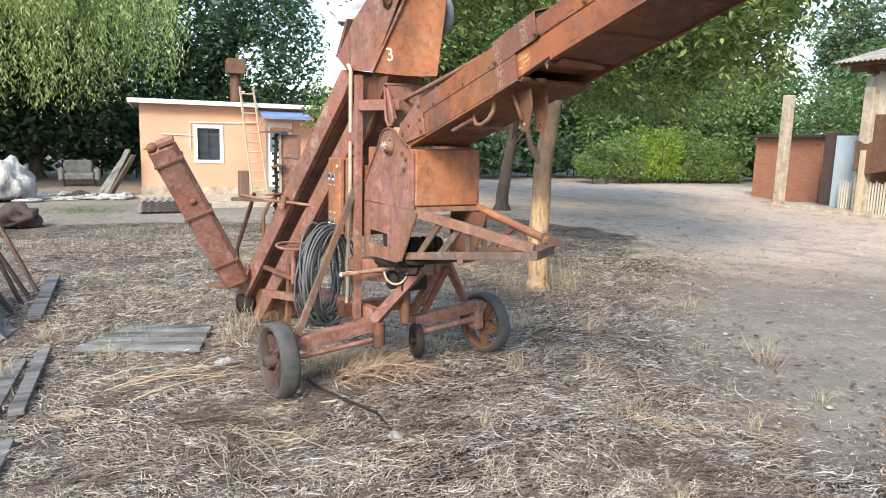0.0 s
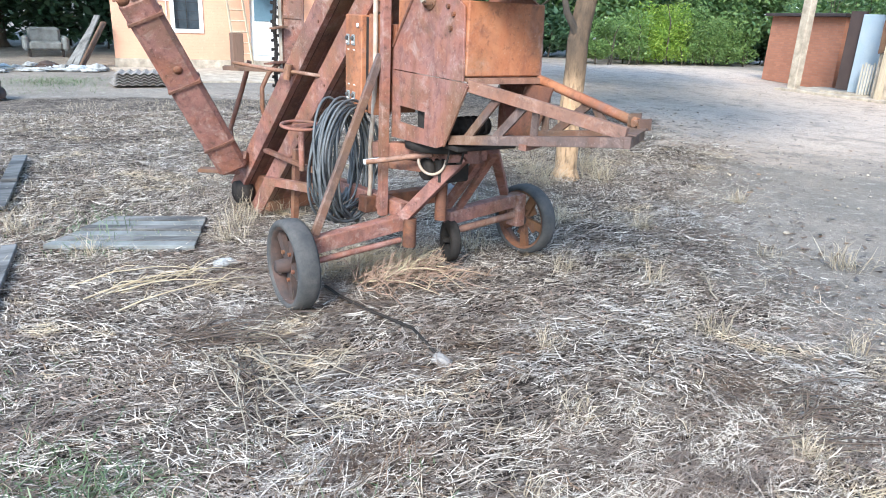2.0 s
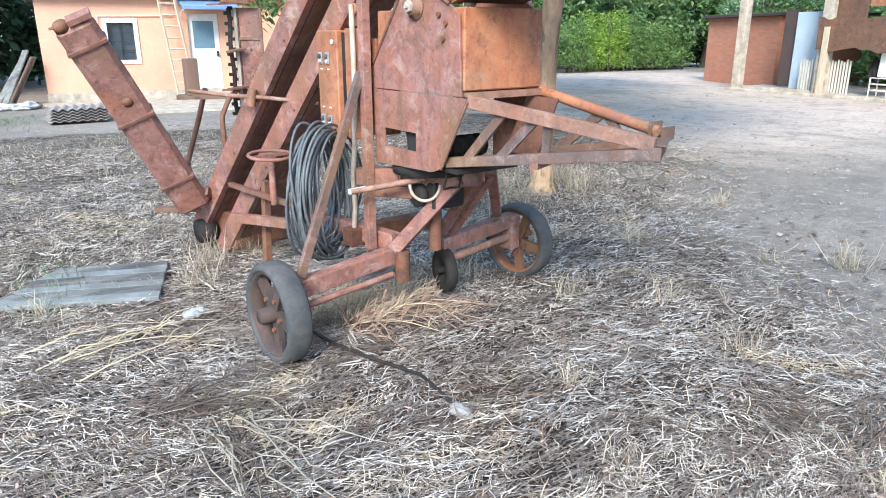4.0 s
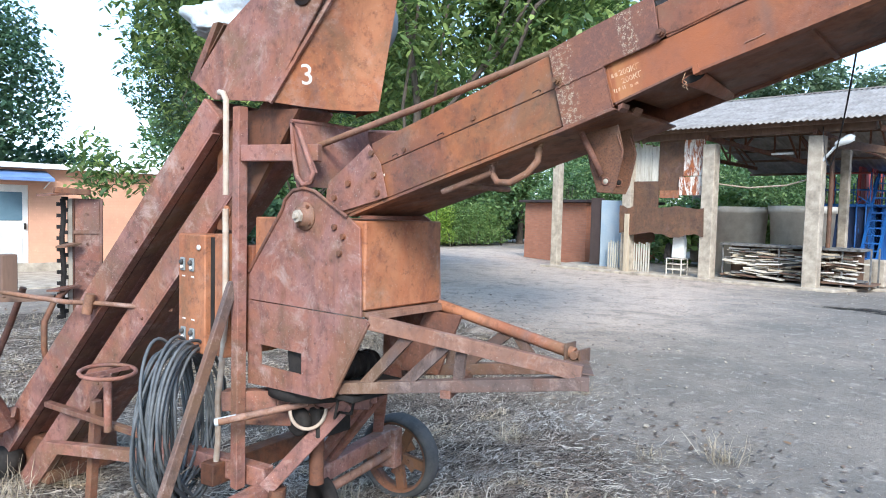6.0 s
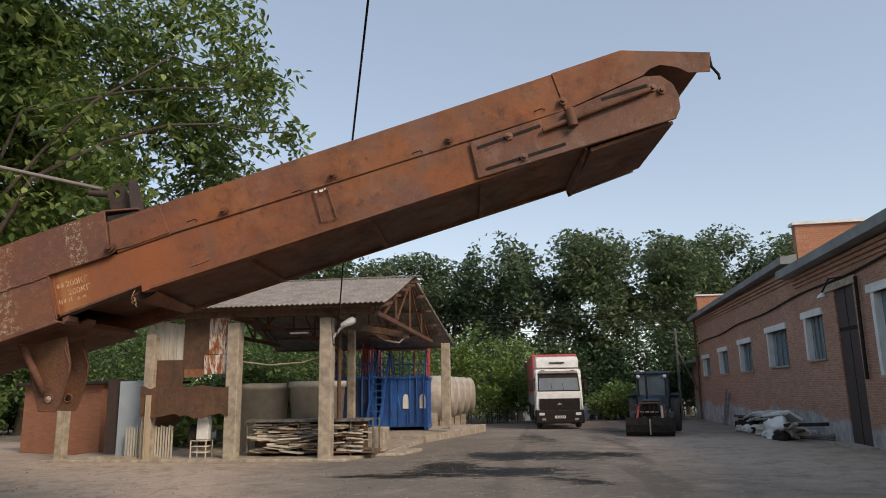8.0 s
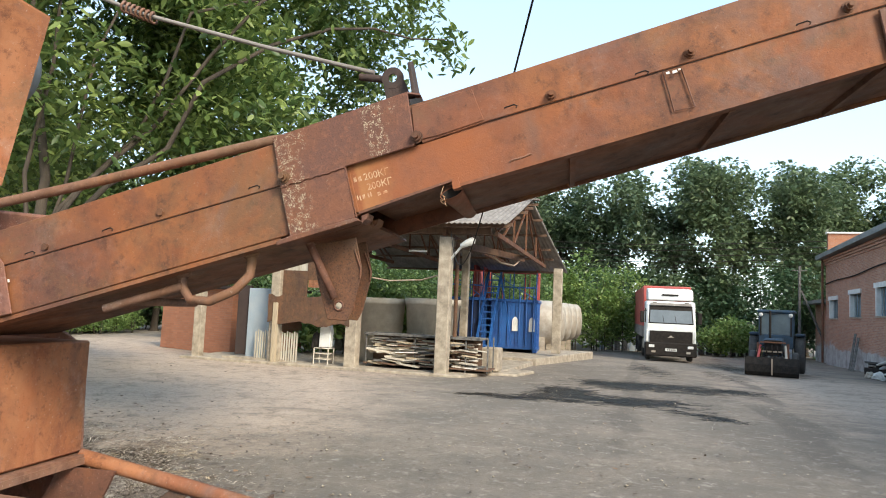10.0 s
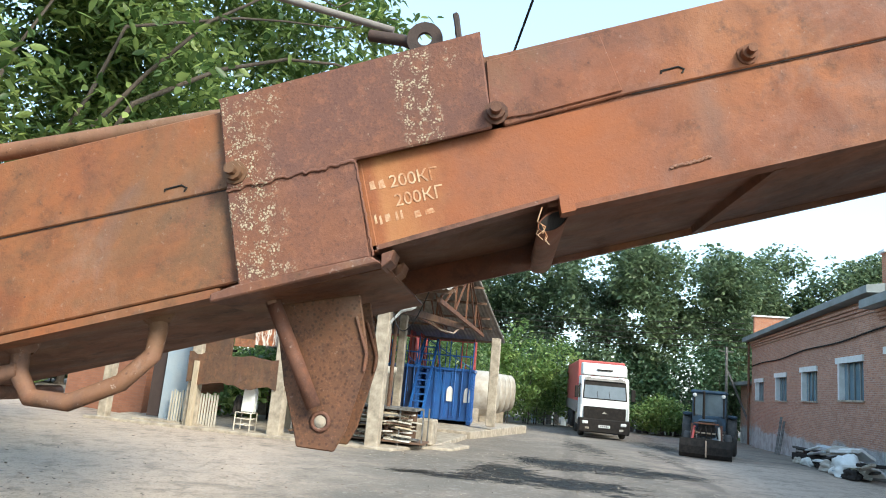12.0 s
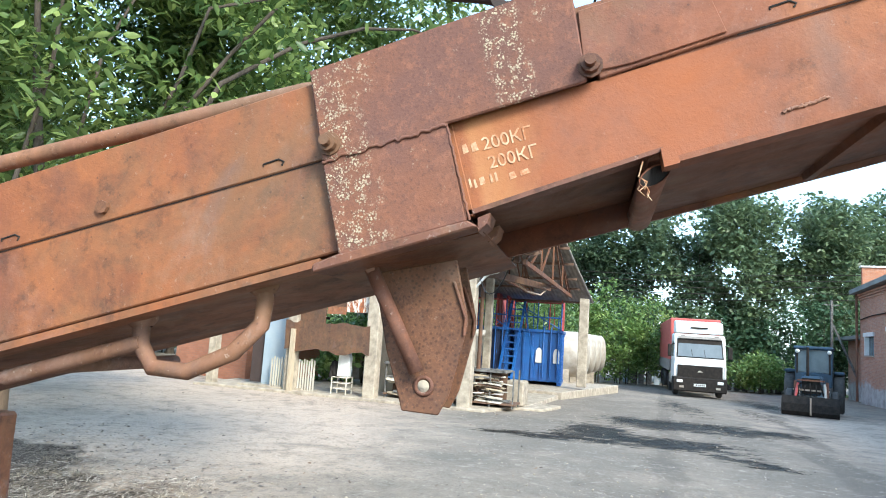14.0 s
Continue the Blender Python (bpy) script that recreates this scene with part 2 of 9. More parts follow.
def lichened():
    """A brown plate with pale crusts of lichen in bands across it."""
    m = Mat("lichened_plate")
    big, fine, grit = m.noise(3.4, 7, 0.7), m.noise(70, 5, 0.75), m.noise(230, 3, 0.7)
    c = m.mix(m.ramp(big, [(0.42, 0.0), (0.60, 1.0)]), (0.145, 0.070, 0.053), (0.19, 0.080, 0.047))
    c = m.mix(m.ramp(m.noise(11, 6, 0.75), [(0.50, 0.0), (0.66, 0.6)]), c, (0.125, 0.062, 0.050))
    c = m.mix(m.ramp(fine, [(0.5, 0.0), (0.7, 0.55)]), c, (0.30, 0.13, 0.075))
    c = m.mix(m.ramp(grit, [(0.52, 0.0), (0.72, 0.6)]), c, (0.075, 0.036, 0.030))
    # how far along the belt a place lies
    dot = m.node("ShaderNodeVectorMath")
    dot.operation = "DOT_PRODUCT"
    dot.inputs[1].default_value = (0, -0.9567, 0.2909)
    m.link(m.coords(), dot.inputs[0])
    span = m.node("ShaderNodeMapRange")
    span.inputs["From Min"].default_value, span.inputs["From Max"].default_value = 1.9905, 2.3505
    m.link(dot.outputs["Value"], span.inputs["Value"])
    band = m.ramp(span.outputs["Result"], [(0.0, 0.75), (0.10, 1.0), (0.20, 0.72), (0.28, 0.32), (0.42, 0.34), (0.455, 0.55), (0.49, 0.34), (0.62, 0.30), (0.69, 0.95), (0.78, 0.9), (0.85, 0.12), (1.0, 0.0)])
    where = m.ramp(m.mix(0.5, band, m.noise(17, 6, 0.75)), [(0.55, 0.0), (0.70, 1.0)])
    strewn = m.ramp(m.noise(9, 6, 0.75), [(0.58, 0.0), (0.66, 0.8)])
    where = m.mix(1.0, where, strewn, "LIGHTEN")
    spots = m.ramp(m.voronoi(330), [(0.34, 1.0), (0.60, 0.0)])
    few = m.ramp(m.noise(75, 5, 0.75), [(0.49, 0.0), (0.56, 1.0)])
    crust = m.mix(1.0, m.mix(1.0, spots, where, "MULTIPLY"), few, "MULTIPLY")
    c = m.mix(crust, c, (0.44, 0.36, 0.25))
    return m.done(c, 0.88, 0.0, m.mix(0.35, m.mix(0.5, fine, grit), crust), 0.0022, 0.3)


LICHEN = lichened()


def plain(name, a, b, scale=6.0, rough=0.8, metal=0.0, fine=60.0, height=0.002, spec=None, stretch=None):
    """Two tones in blotches with a finer grain over them."""
    m = Mat(name)
    g = m.noise(fine, 4, 0.65, stretch)
    c = m.mix(m.ramp(m.noise(scale, 6, 0.65, stretch), [(0.35, 0.0), (0.66, 1.0)]), a, b)
    c = m.mix(m.ramp(g, [(0.5, 0.0), (0.85, 0.4)]), c, tuple(v * 0.5 for v in a))
    return m.done(c, rough, metal, g, height, spec)


RUBBER = plain("old_rubber", (0.036, 0.037, 0.038), (0.080, 0.073, 0.066), 9, 0.85, fine=90)
BLACK = plain("black_grease_and_shade", (0.018, 0.016, 0.015), (0.036, 0.030, 0.026), 8, 0.85, spec=0.15)
CABLE = plain("grey_cable_sheath", (0.050, 0.055, 0.060), (0.115, 0.118, 0.118), 14, 0.6)
PALE_PIPE = plain("pale_conduit", (0.46, 0.38, 0.30), (0.34, 0.24, 0.17), 12, 0.7)
WHITE = plain("white_paint", (0.74, 0.74, 0.72), (0.60, 0.60, 0.57), 3, 0.6)
CLOTH = plain("white_plastic_sheet", (0.56, 0.59, 0.61), (0.36, 0.39, 0.42), 10, 0.55, height=0.004)
MARK = plain("white_marking_paint", (0.78, 0.74, 0.68), (0.64, 0.56, 0.48), 30, 0.8)
PALE_MARK = plain("faded_marking_paint", (0.60, 0.44, 0.28), (0.36, 0.13, 0.05), 62, 0.85)
RIM_DARK = plain("dark_rim_rust_and_shade", (0.034, 0.027, 0.024), (0.075, 0.042, 0.032), 9, 0.85)
DULL_SHEET = plain("dull_grey_sheet", (0.20, 0.205, 0.20), (0.06, 0.06, 0.057), 11, 0.8, fine=45, height=0.004)
SACK = plain("dirty_beige_sack", (0.46, 0.42, 0.36), (0.16, 0.14, 0.115), 11, 0.9, fine=30, height=0.004)
# Cab glass and windscreen: reflected sky is put into the base colour.
CAB_GLASS = plain("reflecting_cab_glass", (0.060, 0.085, 0.105), (0.10, 0.14, 0.17), 0.8, 0.1, spec=0.6)
SCREEN = plain("reflecting_windscreen", (0.13, 0.15, 0.16), (0.18, 0.20, 0.21), 0.8, 0.12, spec=0.6)
WELL = plain("pale_well_concrete", (0.64, 0.58, 0.49), (0.47, 0.41, 0.33), 2.2, 0.9, fine=30, height=0.004)
SIDING = plain("bleached_siding", (0.58, 0.54, 0.46), (0.34, 0.30, 0.245), 5, 0.9, stretch=(1, 1, 0.15), fine=40)
CONCRETE = plain("weathered_concrete", (0.46, 0.39, 0.305), (0.24, 0.20, 0.155), 4.2, 0.92, fine=35, height=0.004)
SLATE = plain("grey_asbestos_sheet", (0.29, 0.262, 0.235), (0.165, 0.142, 0.125), 2.4, 0.93, fine=22, height=0.003)
GREY_WOOD = plain("weathered_board", (0.20, 0.19, 0.178), (0.045, 0.042, 0.039), 7, 0.9, stretch=(0.16, 1, 1), fine=40)
PALE_WOOD = plain("pale_board", (0.52, 0.43, 0.31), (0.33, 0.26, 0.18), 5, 0.9, stretch=(1, 1, 0.15), fine=40)
BROWN_WOOD = plain("brown_wood", (0.17, 0.10, 0.066), (0.105, 0.062, 0.042), 5, 0.85, stretch=(1, 1, 0.2), fine=40)
# Darker copy of the tank blue: the shed's shadow painted on one tank.
SHADED_BLUE = plain("shaded_blue_paint", (0.010, 0.030, 0.10), (0.012, 0.020, 0.055), 2.0, 0.6)
BLUE = plain("blue_tank_paint", (0.018, 0.115, 0.37), (0.018, 0.070, 0.25), 1.5, 0.45)
BLUE_PALE = plain("pale_blue_sheet", (0.30, 0.38, 0.46), (0.38, 0.43, 0.47), 1.5, 0.7)
AWNING = plain("blue_awning", (0.10, 0.17, 0.36), (0.16, 0.24, 0.42), 3, 0.6)
RED_STEEL = plain("red_painted_rail", (0.36, 0.045, 0.04), (0.28, 0.06, 0.05), 4, 0.6)
ALU = plain("dull_tank_metal", (0.46, 0.42, 0.36), (0.28, 0.235, 0.185), 1.6, 0.6, 0.1, fine=14)
GLASSY = plain("dark_glass", (0.03, 0.04, 0.05), (0.05, 0.06, 0.07), 3, 0.08, spec=0.7)
# The blue-grey is sky reflection painted into the pane colour.
BLUE_GLASS = plain("blue_reflecting_glass", (0.10, 0.17, 0.22), (0.16, 0.24, 0.29), 1.0, 0.1, spec=0.7)
GREY_ROOF = plain("grey_fascia", (0.235, 0.25, 0.245), (0.15, 0.16, 0.155), 1.0, 0.7)
DARK_DOOR = plain("dark_brown_door", (0.042, 0.028, 0.026), (0.06, 0.04, 0.036), 2, 0.7)
RUST_WALL = rusted("rusty_wall_sheet", (0.160, 0.080, 0.044), (0.110, 0.060, 0.038), (0.060, 0.038, 0.029), 0.5)
TRACTOR_BLUE = plain("tractor_blue", (0.022, 0.058, 0.105), (0.016, 0.030, 0.045), 3, 0.55)
TARP = plain("red_tarpaulin", (0.50, 0.10, 0.085), (0.40, 0.085, 0.07), 1.5, 0.6)
BARK = plain("rough_bark", (0.088, 0.066, 0.048), (0.045, 0.036, 0.028), 7, 0.95, fine=30, height=0.02, stretch=(1, 1, 0.25))


def limewashed():
    """Bark with old limewash clinging to the lower metre."""
    m = Mat("limewashed_bark")
    sep = m.node("ShaderNodeSeparateXYZ")
    m.link(m.coords(), sep.inputs[0])
    span = m.node("ShaderNodeMapRange")
    span.inputs["From Min"].default_value, span.inputs["From Max"].default_value = 0.2, 2.0
    span.inputs["To Min"].default_value, span.inputs["To Max"].default_value = 1.0, 0.0
    m.link(sep.outputs[2], span.inputs["Value"])
    ridge, blot = m.noise(26, 5, 0.7, (1, 1, 0.25)), m.noise(6, 6, 0.7, (1, 1, 0.4))
    bark = m.mix(m.ramp(blot, [(0.4, 0.0), (0.62, 1.0)]), (0.150, 0.102, 0.066), (0.068, 0.051, 0.037))
    lime = m.mix(m.ramp(ridge, [(0.45, 0.0), (0.66, 1.0)]), (0.50, 0.33, 0.19), (0.24, 0.155, 0.09))
    c = m.mix(m.ramp(m.mix(0.35, span.outputs["Result"], blot), [(0.46, 0.0), (0.60, 0.9)]), bark, lime)
    c = m.mix(m.ramp(ridge, [(0.5, 0.0), (0.7, 0.45)]), c, (0.085, 0.062, 0.045))
    return m.done(c, 0.95, 0.0, ridge, 0.02, 0.2)


LIME = limewashed()


def peeling():
    """White paint hanging on rusty sheet in ragged upright flakes."""
    m = Mat("peeling_white_orange")
    worn = m.ramp(m.noise(3.2, 8, 0.78, stretch=(2.4, 2.4, 0.55), distort=0.5), [(0.46, 0.0), (0.52, 1.0)])
    rust = m.mix(m.ramp(m.noise(9, 6, 0.7), [(0.42, 0.0), (0.6, 1.0)]), (0.36, 0.115, 0.040), (0.17, 0.060, 0.032))
    c = m.mix(worn, m.mix(m.ramp(m.noise(14, 5, 0.7), [(0.5, 0.0), (0.66, 0.6)]), (0.70, 0.65, 0.58), (0.45, 0.36, 0.28)), rust)
    return m.done(c, 0.85, 0.0, worn, 0.002)


PEEL = peeling()


def brickwork(name, a, b, mortar, rendered=None, relief=0.006):
    """Brick courses at true size; rendered: the height up to which broken cement render still clings."""
    m = Mat(name)
    sep, comb = m.node("ShaderNodeSeparateXYZ"), m.node("ShaderNodeCombineXYZ")
    m.link(m.coords(), sep.inputs[0])
    add = m.node("ShaderNodeMath")
    add.operation = "ADD"
    m.link(sep.outputs[0], add.inputs[0])
    m.link(sep.outputs[1], add.inputs[1])
    m.link(add.outputs[0], comb.inputs[0])
    m.link(sep.outputs[2], comb.inputs[1])
    n = m.node("ShaderNodeTexBrick")
    n.inputs["Scale"].default_value = 1.0
    n.inputs["Brick Width"].default_value, n.inputs["Row Height"].default_value = 0.26, 0.077
    n.inputs["Mortar Size"].default_value, n.inputs["Bias"].default_value = 0.006, 0.0
    n.inputs["Color1"].default_value, n.inputs["Color2"].default_value, n.inputs["Mortar"].default_value = (*a, 1), (*b, 1), (*mortar, 1)
    m.link(comb.outputs[0], n.inputs["Vector"])
    c = m.mix(m.ramp(m.noise(0.55, 6, 0.7), [(0.4, 0.0), (0.7, 0.5)]), n.outputs["Color"], tuple(v * 0.6 for v in a))
    c = m.mix(m.ramp(m.noise(3.5, 5, 0.7), [(0.55, 0.0), (0.75, 0.4)]), c, mortar)
    c = m.mix(m.ramp(m.noise(9, 5, 0.8), [(0.56, 0.0), (0.70, 0.55)]), c, tuple(min(1, v * 1.35) for v in mortar))
    if rendered is not None:
        span = m.node("ShaderNodeMapRange")
        span.inputs["From Min"].default_value, span.inputs["From Max"].default_value = rendered - 1.1, rendered + 1.1
        span.inputs["To Min"].default_value, span.inputs["To Max"].default_value = 1.0, 0.0
        m.link(sep.outputs[2], span.inputs["Value"])
        clings = m.ramp(m.mix(0.5, span.outputs["Result"], m.noise(0.9, 8, 0.72, (0.3, 0.3, 1))), [(0.485, 0.0), (0.53, 0.9)])
        grey = m.mix(m.ramp(m.noise(1.7, 7, 0.72), [(0.42, 0.0), (0.62, 1.0)]), (0.45, 0.46, 0.46), (0.25, 0.248, 0.245))
        c = m.mix(clings, c, grey)
    return m.done(c, 0.92, 0.0, n.outputs["Fac"], relief)


BRICK = brickwork("brown_brick", (0.465, 0.232, 0.145), (0.315, 0.152, 0.100), (0.44, 0.350, 0.295), rendered=0.85)
BRICK_NEW = brickwork("orange_brick", (0.46, 0.19, 0.10), (0.38, 0.145, 0.08), (0.36, 0.25, 0.19))
HUT_BRICK = brickwork("red_hut_brick", (0.49, 0.205, 0.115), (0.40, 0.16, 0.09), (0.36, 0.19, 0.13))
HOUSE_WALL = brickwork("painted_house_brick", (0.60, 0.328, 0.215), (0.59, 0.320, 0.208), (0.578, 0.310, 0.200), relief=0.0012)


def ground_material():
    """Dusty earth; where the attribute straw rises it turns into trampled straw; oil where the attribute oil does."""
    m = Mat("yard_ground")
    big, mid, fine = m.noise(0.35, 8, 0.72), m.noise(2.2, 8, 0.76), m.noise(26, 6, 0.78)
    dust = m.mix(m.ramp(big, [(0.42, 0.0), (0.58, 1.0)]), (0.262, 0.222, 0.184), (0.188, 0.166, 0.143))
    dust = m.mix(m.ramp(m.mix(0.5, m.attribute("pale"), m.noise(0.8, 8, 0.75, (1, 0.8, 1), 0.8)), [(0.38, 0.0), (0.62, 0.85)]), dust, (0.53, 0.412, 0.325))
    dust = m.mix(m.ramp(m.noise(0.9, 8, 0.75, (1, 0.75, 1), 0.8), [(0.52, 0.0), (0.66, 0.55)]), dust, (0.185, 0.158, 0.132))
    tracks = m.mix(0.5, m.attribute("track"), m.noise(2.6, 8, 0.78, (0.3, 1, 1), 0.5))
    dust = m.mix(m.ramp(tracks, [(0.52, 0.0), (0.66, 0.6)]), dust, (0.125, 0.11, 0.097))
    dust = m.mix(m.ramp(mid, [(0.51, 0.0), (0.64, 0.6)]), dust, (0.165, 0.142, 0.122))
    dust = m.mix(m.ramp(m.noise(5.5, 7, 0.78), [(0.55, 0.0), (0.64, 0.6)]), dust, (0.40, 0.355, 0.305))
    dust = m.mix(m.ramp(m.noise(12, 7, 0.8), [(0.54, 0.0), (0.64, 0.6)]), dust, (0.15, 0.128, 0.108))
    dust = m.mix(m.ramp(fine, [(0.52, 0.0), (0.66, 0.65)]), dust, (0.14, 0.118, 0.10))
    dust = m.mix(m.ramp(m.noise(140, 3, 0.7), [(0.6, 0.0), (0.70, 0.6)]), dust, (0.44, 0.40, 0.35))
    dust = m.mix(m.ramp(m.voronoi(15), [(0.05, 0.6), (0.09, 0.0)]), dust, (0.45, 0.415, 0.37))
    # Trampled straw; its near-black base and streaks paint shade between the stalks.
    straw = m.mix(m.ramp(m.noise(1.7, 7, 0.72, (0.6, 1, 1), 1.0), [(0.42, 0.0), (0.60, 1.0)]), (0.034, 0.027, 0.023), (0.130, 0.105, 0.086))
    straw = m.mix(m.ramp(m.noise(30, 5, 0.75, (0.25, 1, 1), 1.5), [(0.48, 0.0), (0.58, 0.75)]), straw, (0.42, 0.355, 0.295))
    straw = m.mix(m.ramp(m.noise(40, 4, 0.75, (0.35, 1, 1), 2.0), [(0.50, 0.0), (0.62, 0.85)]), straw, (0.030, 0.023, 0.018))
    edge = m.ramp(m.mix(0.42, m.attribute("straw"), m.noise(3.2, 8, 0.82)), [(0.52, 0.0), (0.64, 1.0)])
    c = m.mix(edge, dust, straw)
    spill = m.mix(0.5, m.attribute("oil"), m.ramp(m.noise(2.2, 8, 0.76, (1.7, 0.5, 1), 1.6), [(0.40, -0.6), (0.58, 1.0)]))
    c = m.mix(m.ramp(spill, [(0.55, 0.0), (0.61, 0.65), (0.68, 0.98)]), c, (0.014, 0.013, 0.012))
    return m.done(c, m.ramp(spill, [(0.66, 0.95), (0.76, 0.40)]), 0.0, m.mix(edge, m.mix(0.5, mid, fine), m.noise(45, 4, 0.8)), 0.03, 0.06)


GROUND = ground_material()


def leafy(name, dark, light, through_light=0.35):
    """Leaves: green varied leaf by leaf, a little light passing through."""
    m = Mat(name)
    r = m.island()
    c = m.mix(m.ramp(r, [(0.0, 0.0), (0.55, 0.25), (1.0, 1.0)]), dark, light)
    c = m.mix(m.ramp(m.noise(1.1, 5, 0.65), [(0.44, 0.0), (0.64, 0.45)]), c, tuple(v * 0.7 for v in dark))
    mat = m.done(c, 0.42, 0.0, None, 0, 0.5)
    tr = m.node("ShaderNodeBsdfTranslucent")
    m.link(c, tr.inputs["Color"])
    mixer = m.node("ShaderNodeMixShader")
    mixer.inputs[0].default_value = through_light
    m.link(m.b.outputs[0], mixer.inputs[1])
    m.link(tr.outputs[0], mixer.inputs[2])
    m.link(mixer.outputs[0], m.out.inputs["Surface"])
    return mat


WALNUT = leafy("walnut_leaf", (0.068, 0.128, 0.036), (0.43, 0.53, 0.165), 0.5)
WILLOW = leafy("willow_leaf", (0.28, 0.38, 0.125), (0.60, 0.68, 0.29), 0.5)
FAR_LEAF = leafy("far_tree_leaf", (0.085, 0.130, 0.068), (0.235, 0.305, 0.155), 0.45)
BUSH_LEAF = leafy("bush_leaf", (0.125, 0.215, 0.060), (0.34, 0.44, 0.145), 0.42)
HEDGE_LEAF = leafy("hedge_leaf", (0.16, 0.28, 0.035), (0.52, 0.62, 0.12), 0.45)
MID_LEAF = leafy("shed_thicket_leaf", (0.082, 0.150, 0.052), (0.25, 0.34, 0.12), 0.42)
DARK_LEAF = leafy("shaded_tree_leaf", (0.058, 0.112, 0.060), (0.155, 0.245, 0.122), 0.45)


def strawy(name, tones, through_light=0.12):
    """Dry stalks: tone varied stalk by stalk, with grey, pink-brown and golden patches over the yard."""
    dark, light, bleached, rotten = tones
    m = Mat(name)
    c = m.mix(m.ramp(m.island(), [(0.0, 0.0), (0.46, 0.18), (0.60, 0.72), (1.0, 1.0)]), dark, light)
    c = m.mix(m.ramp(m.noise(0.75, 5, 0.65, distort=0.4), [(0.50, 0.0), (0.62, 0.35)]), c, bleached)
    c = m.mix(m.ramp(m.noise(1.9, 6, 0.72, distort=0.6), [(0.50, 0.0), (0.60, 0.5)]), c, rotten)
    c = m.mix(m.ramp(m.noise(7.5, 6, 0.7, stretch=(0.55, 1, 1), distort=0.5), [(0.51, 0.0), (0.58, 0.85)]), c, tuple(v * k for v, k in zip(rotten, (0.62, 0.66, 0.70))))
    c = m.mix(m.ramp(m.noise(1.2, 6, 0.7, distort=0.8), [(0.56, 0.0), (0.64, 0.55)]), c, tuple(v * k for v, k in zip(light, (0.92, 0.80, 0.58))))
    m.done(c, 0.75, 0.0, None, 0, 0.2)
    tr = m.node("ShaderNodeBsdfTranslucent")
    m.link(c, tr.inputs["Color"])
    mixer = m.node("ShaderNodeMixShader")
    mixer.inputs[0].default_value = through_light
    m.link(m.b.outputs[0], mixer.inputs[1])
    m.link(tr.outputs[0], mixer.inputs[2])
    m.link(mixer.outputs[0], m.out.inputs["Surface"])
    return m.m


STRAW = strawy("dry_straw", ((0.100, 0.070, 0.052), (0.76, 0.67, 0.555), (0.60, 0.575, 0.545), (0.235, 0.165, 0.125)))
HUSK = leafy("dry_husk", (0.20, 0.125, 0.090), (0.58, 0.44, 0.34), 0.2)
BROWN_STRAW = leafy("brown_straw", (0.066, 0.042, 0.028), (0.30, 0.185, 0.108), 0.12)
DRY_GRASS = leafy("dry_grass_blade", (0.32, 0.25, 0.165), (0.60, 0.51, 0.37), 0.25)
GREEN_GRASS = leafy("green_weed", (0.085, 0.125, 0.055), (0.17, 0.225, 0.105), 0.3)


# ---- ground ----
def fall(x):
    """The yard falls away gently beyond x = 8."""
    return -0.011 * np.maximum(0, x - 8) - 0.011 * np.maximum(0, x - 28)


def lines(*runs):
    return np.unique(np.round(np.concatenate(runs), 3))


def soft_noise(x, y, seed, waves=9, scale=1.0):
    """A cheap smooth noise from a few crossing waves, about -1 to 1."""
    rng = np.random.default_rng(seed)
    out = np.zeros_like(x)
    for k in range(waves):
        a, f = rng.uniform(0, math.tau), scale * (0.4 + 0.55 * k)
        out += np.sin((x * math.cos(a) + y * math.sin(a)) * f + rng.uniform(0, 6)) / (1 + 0.5 * k)
    return out / 2.6


def straw_share(x, y):
    """1 on the trampled straw, 0 on the dusty drive."""
    rag = 0.45 * soft_noise(x, y, 61, scale=1.3) + 0.5 * soft_noise(x, y, 62, scale=4.2)
    edge = rag + np.interp(y, [-20, 0, 4.6, 5.2, 5.6, 6.4, 7.5, 8.3, 9.7, 11.4, 12.5, 14, 17], [4.6, 5.4, 5.75, 5.4, 5.25, 5.75, 6.8, 7.8, 9.5, 10.7, 11.5, 11.2, 10.4])
    side = np.clip((edge - x) / 1.5 + 0.5, 0, 1)
    back = np.clip((16.6 - y + 0.6 * np.sin(x * 0.7)) / 1.6 + 0.5, 0, 1)
    return side * back


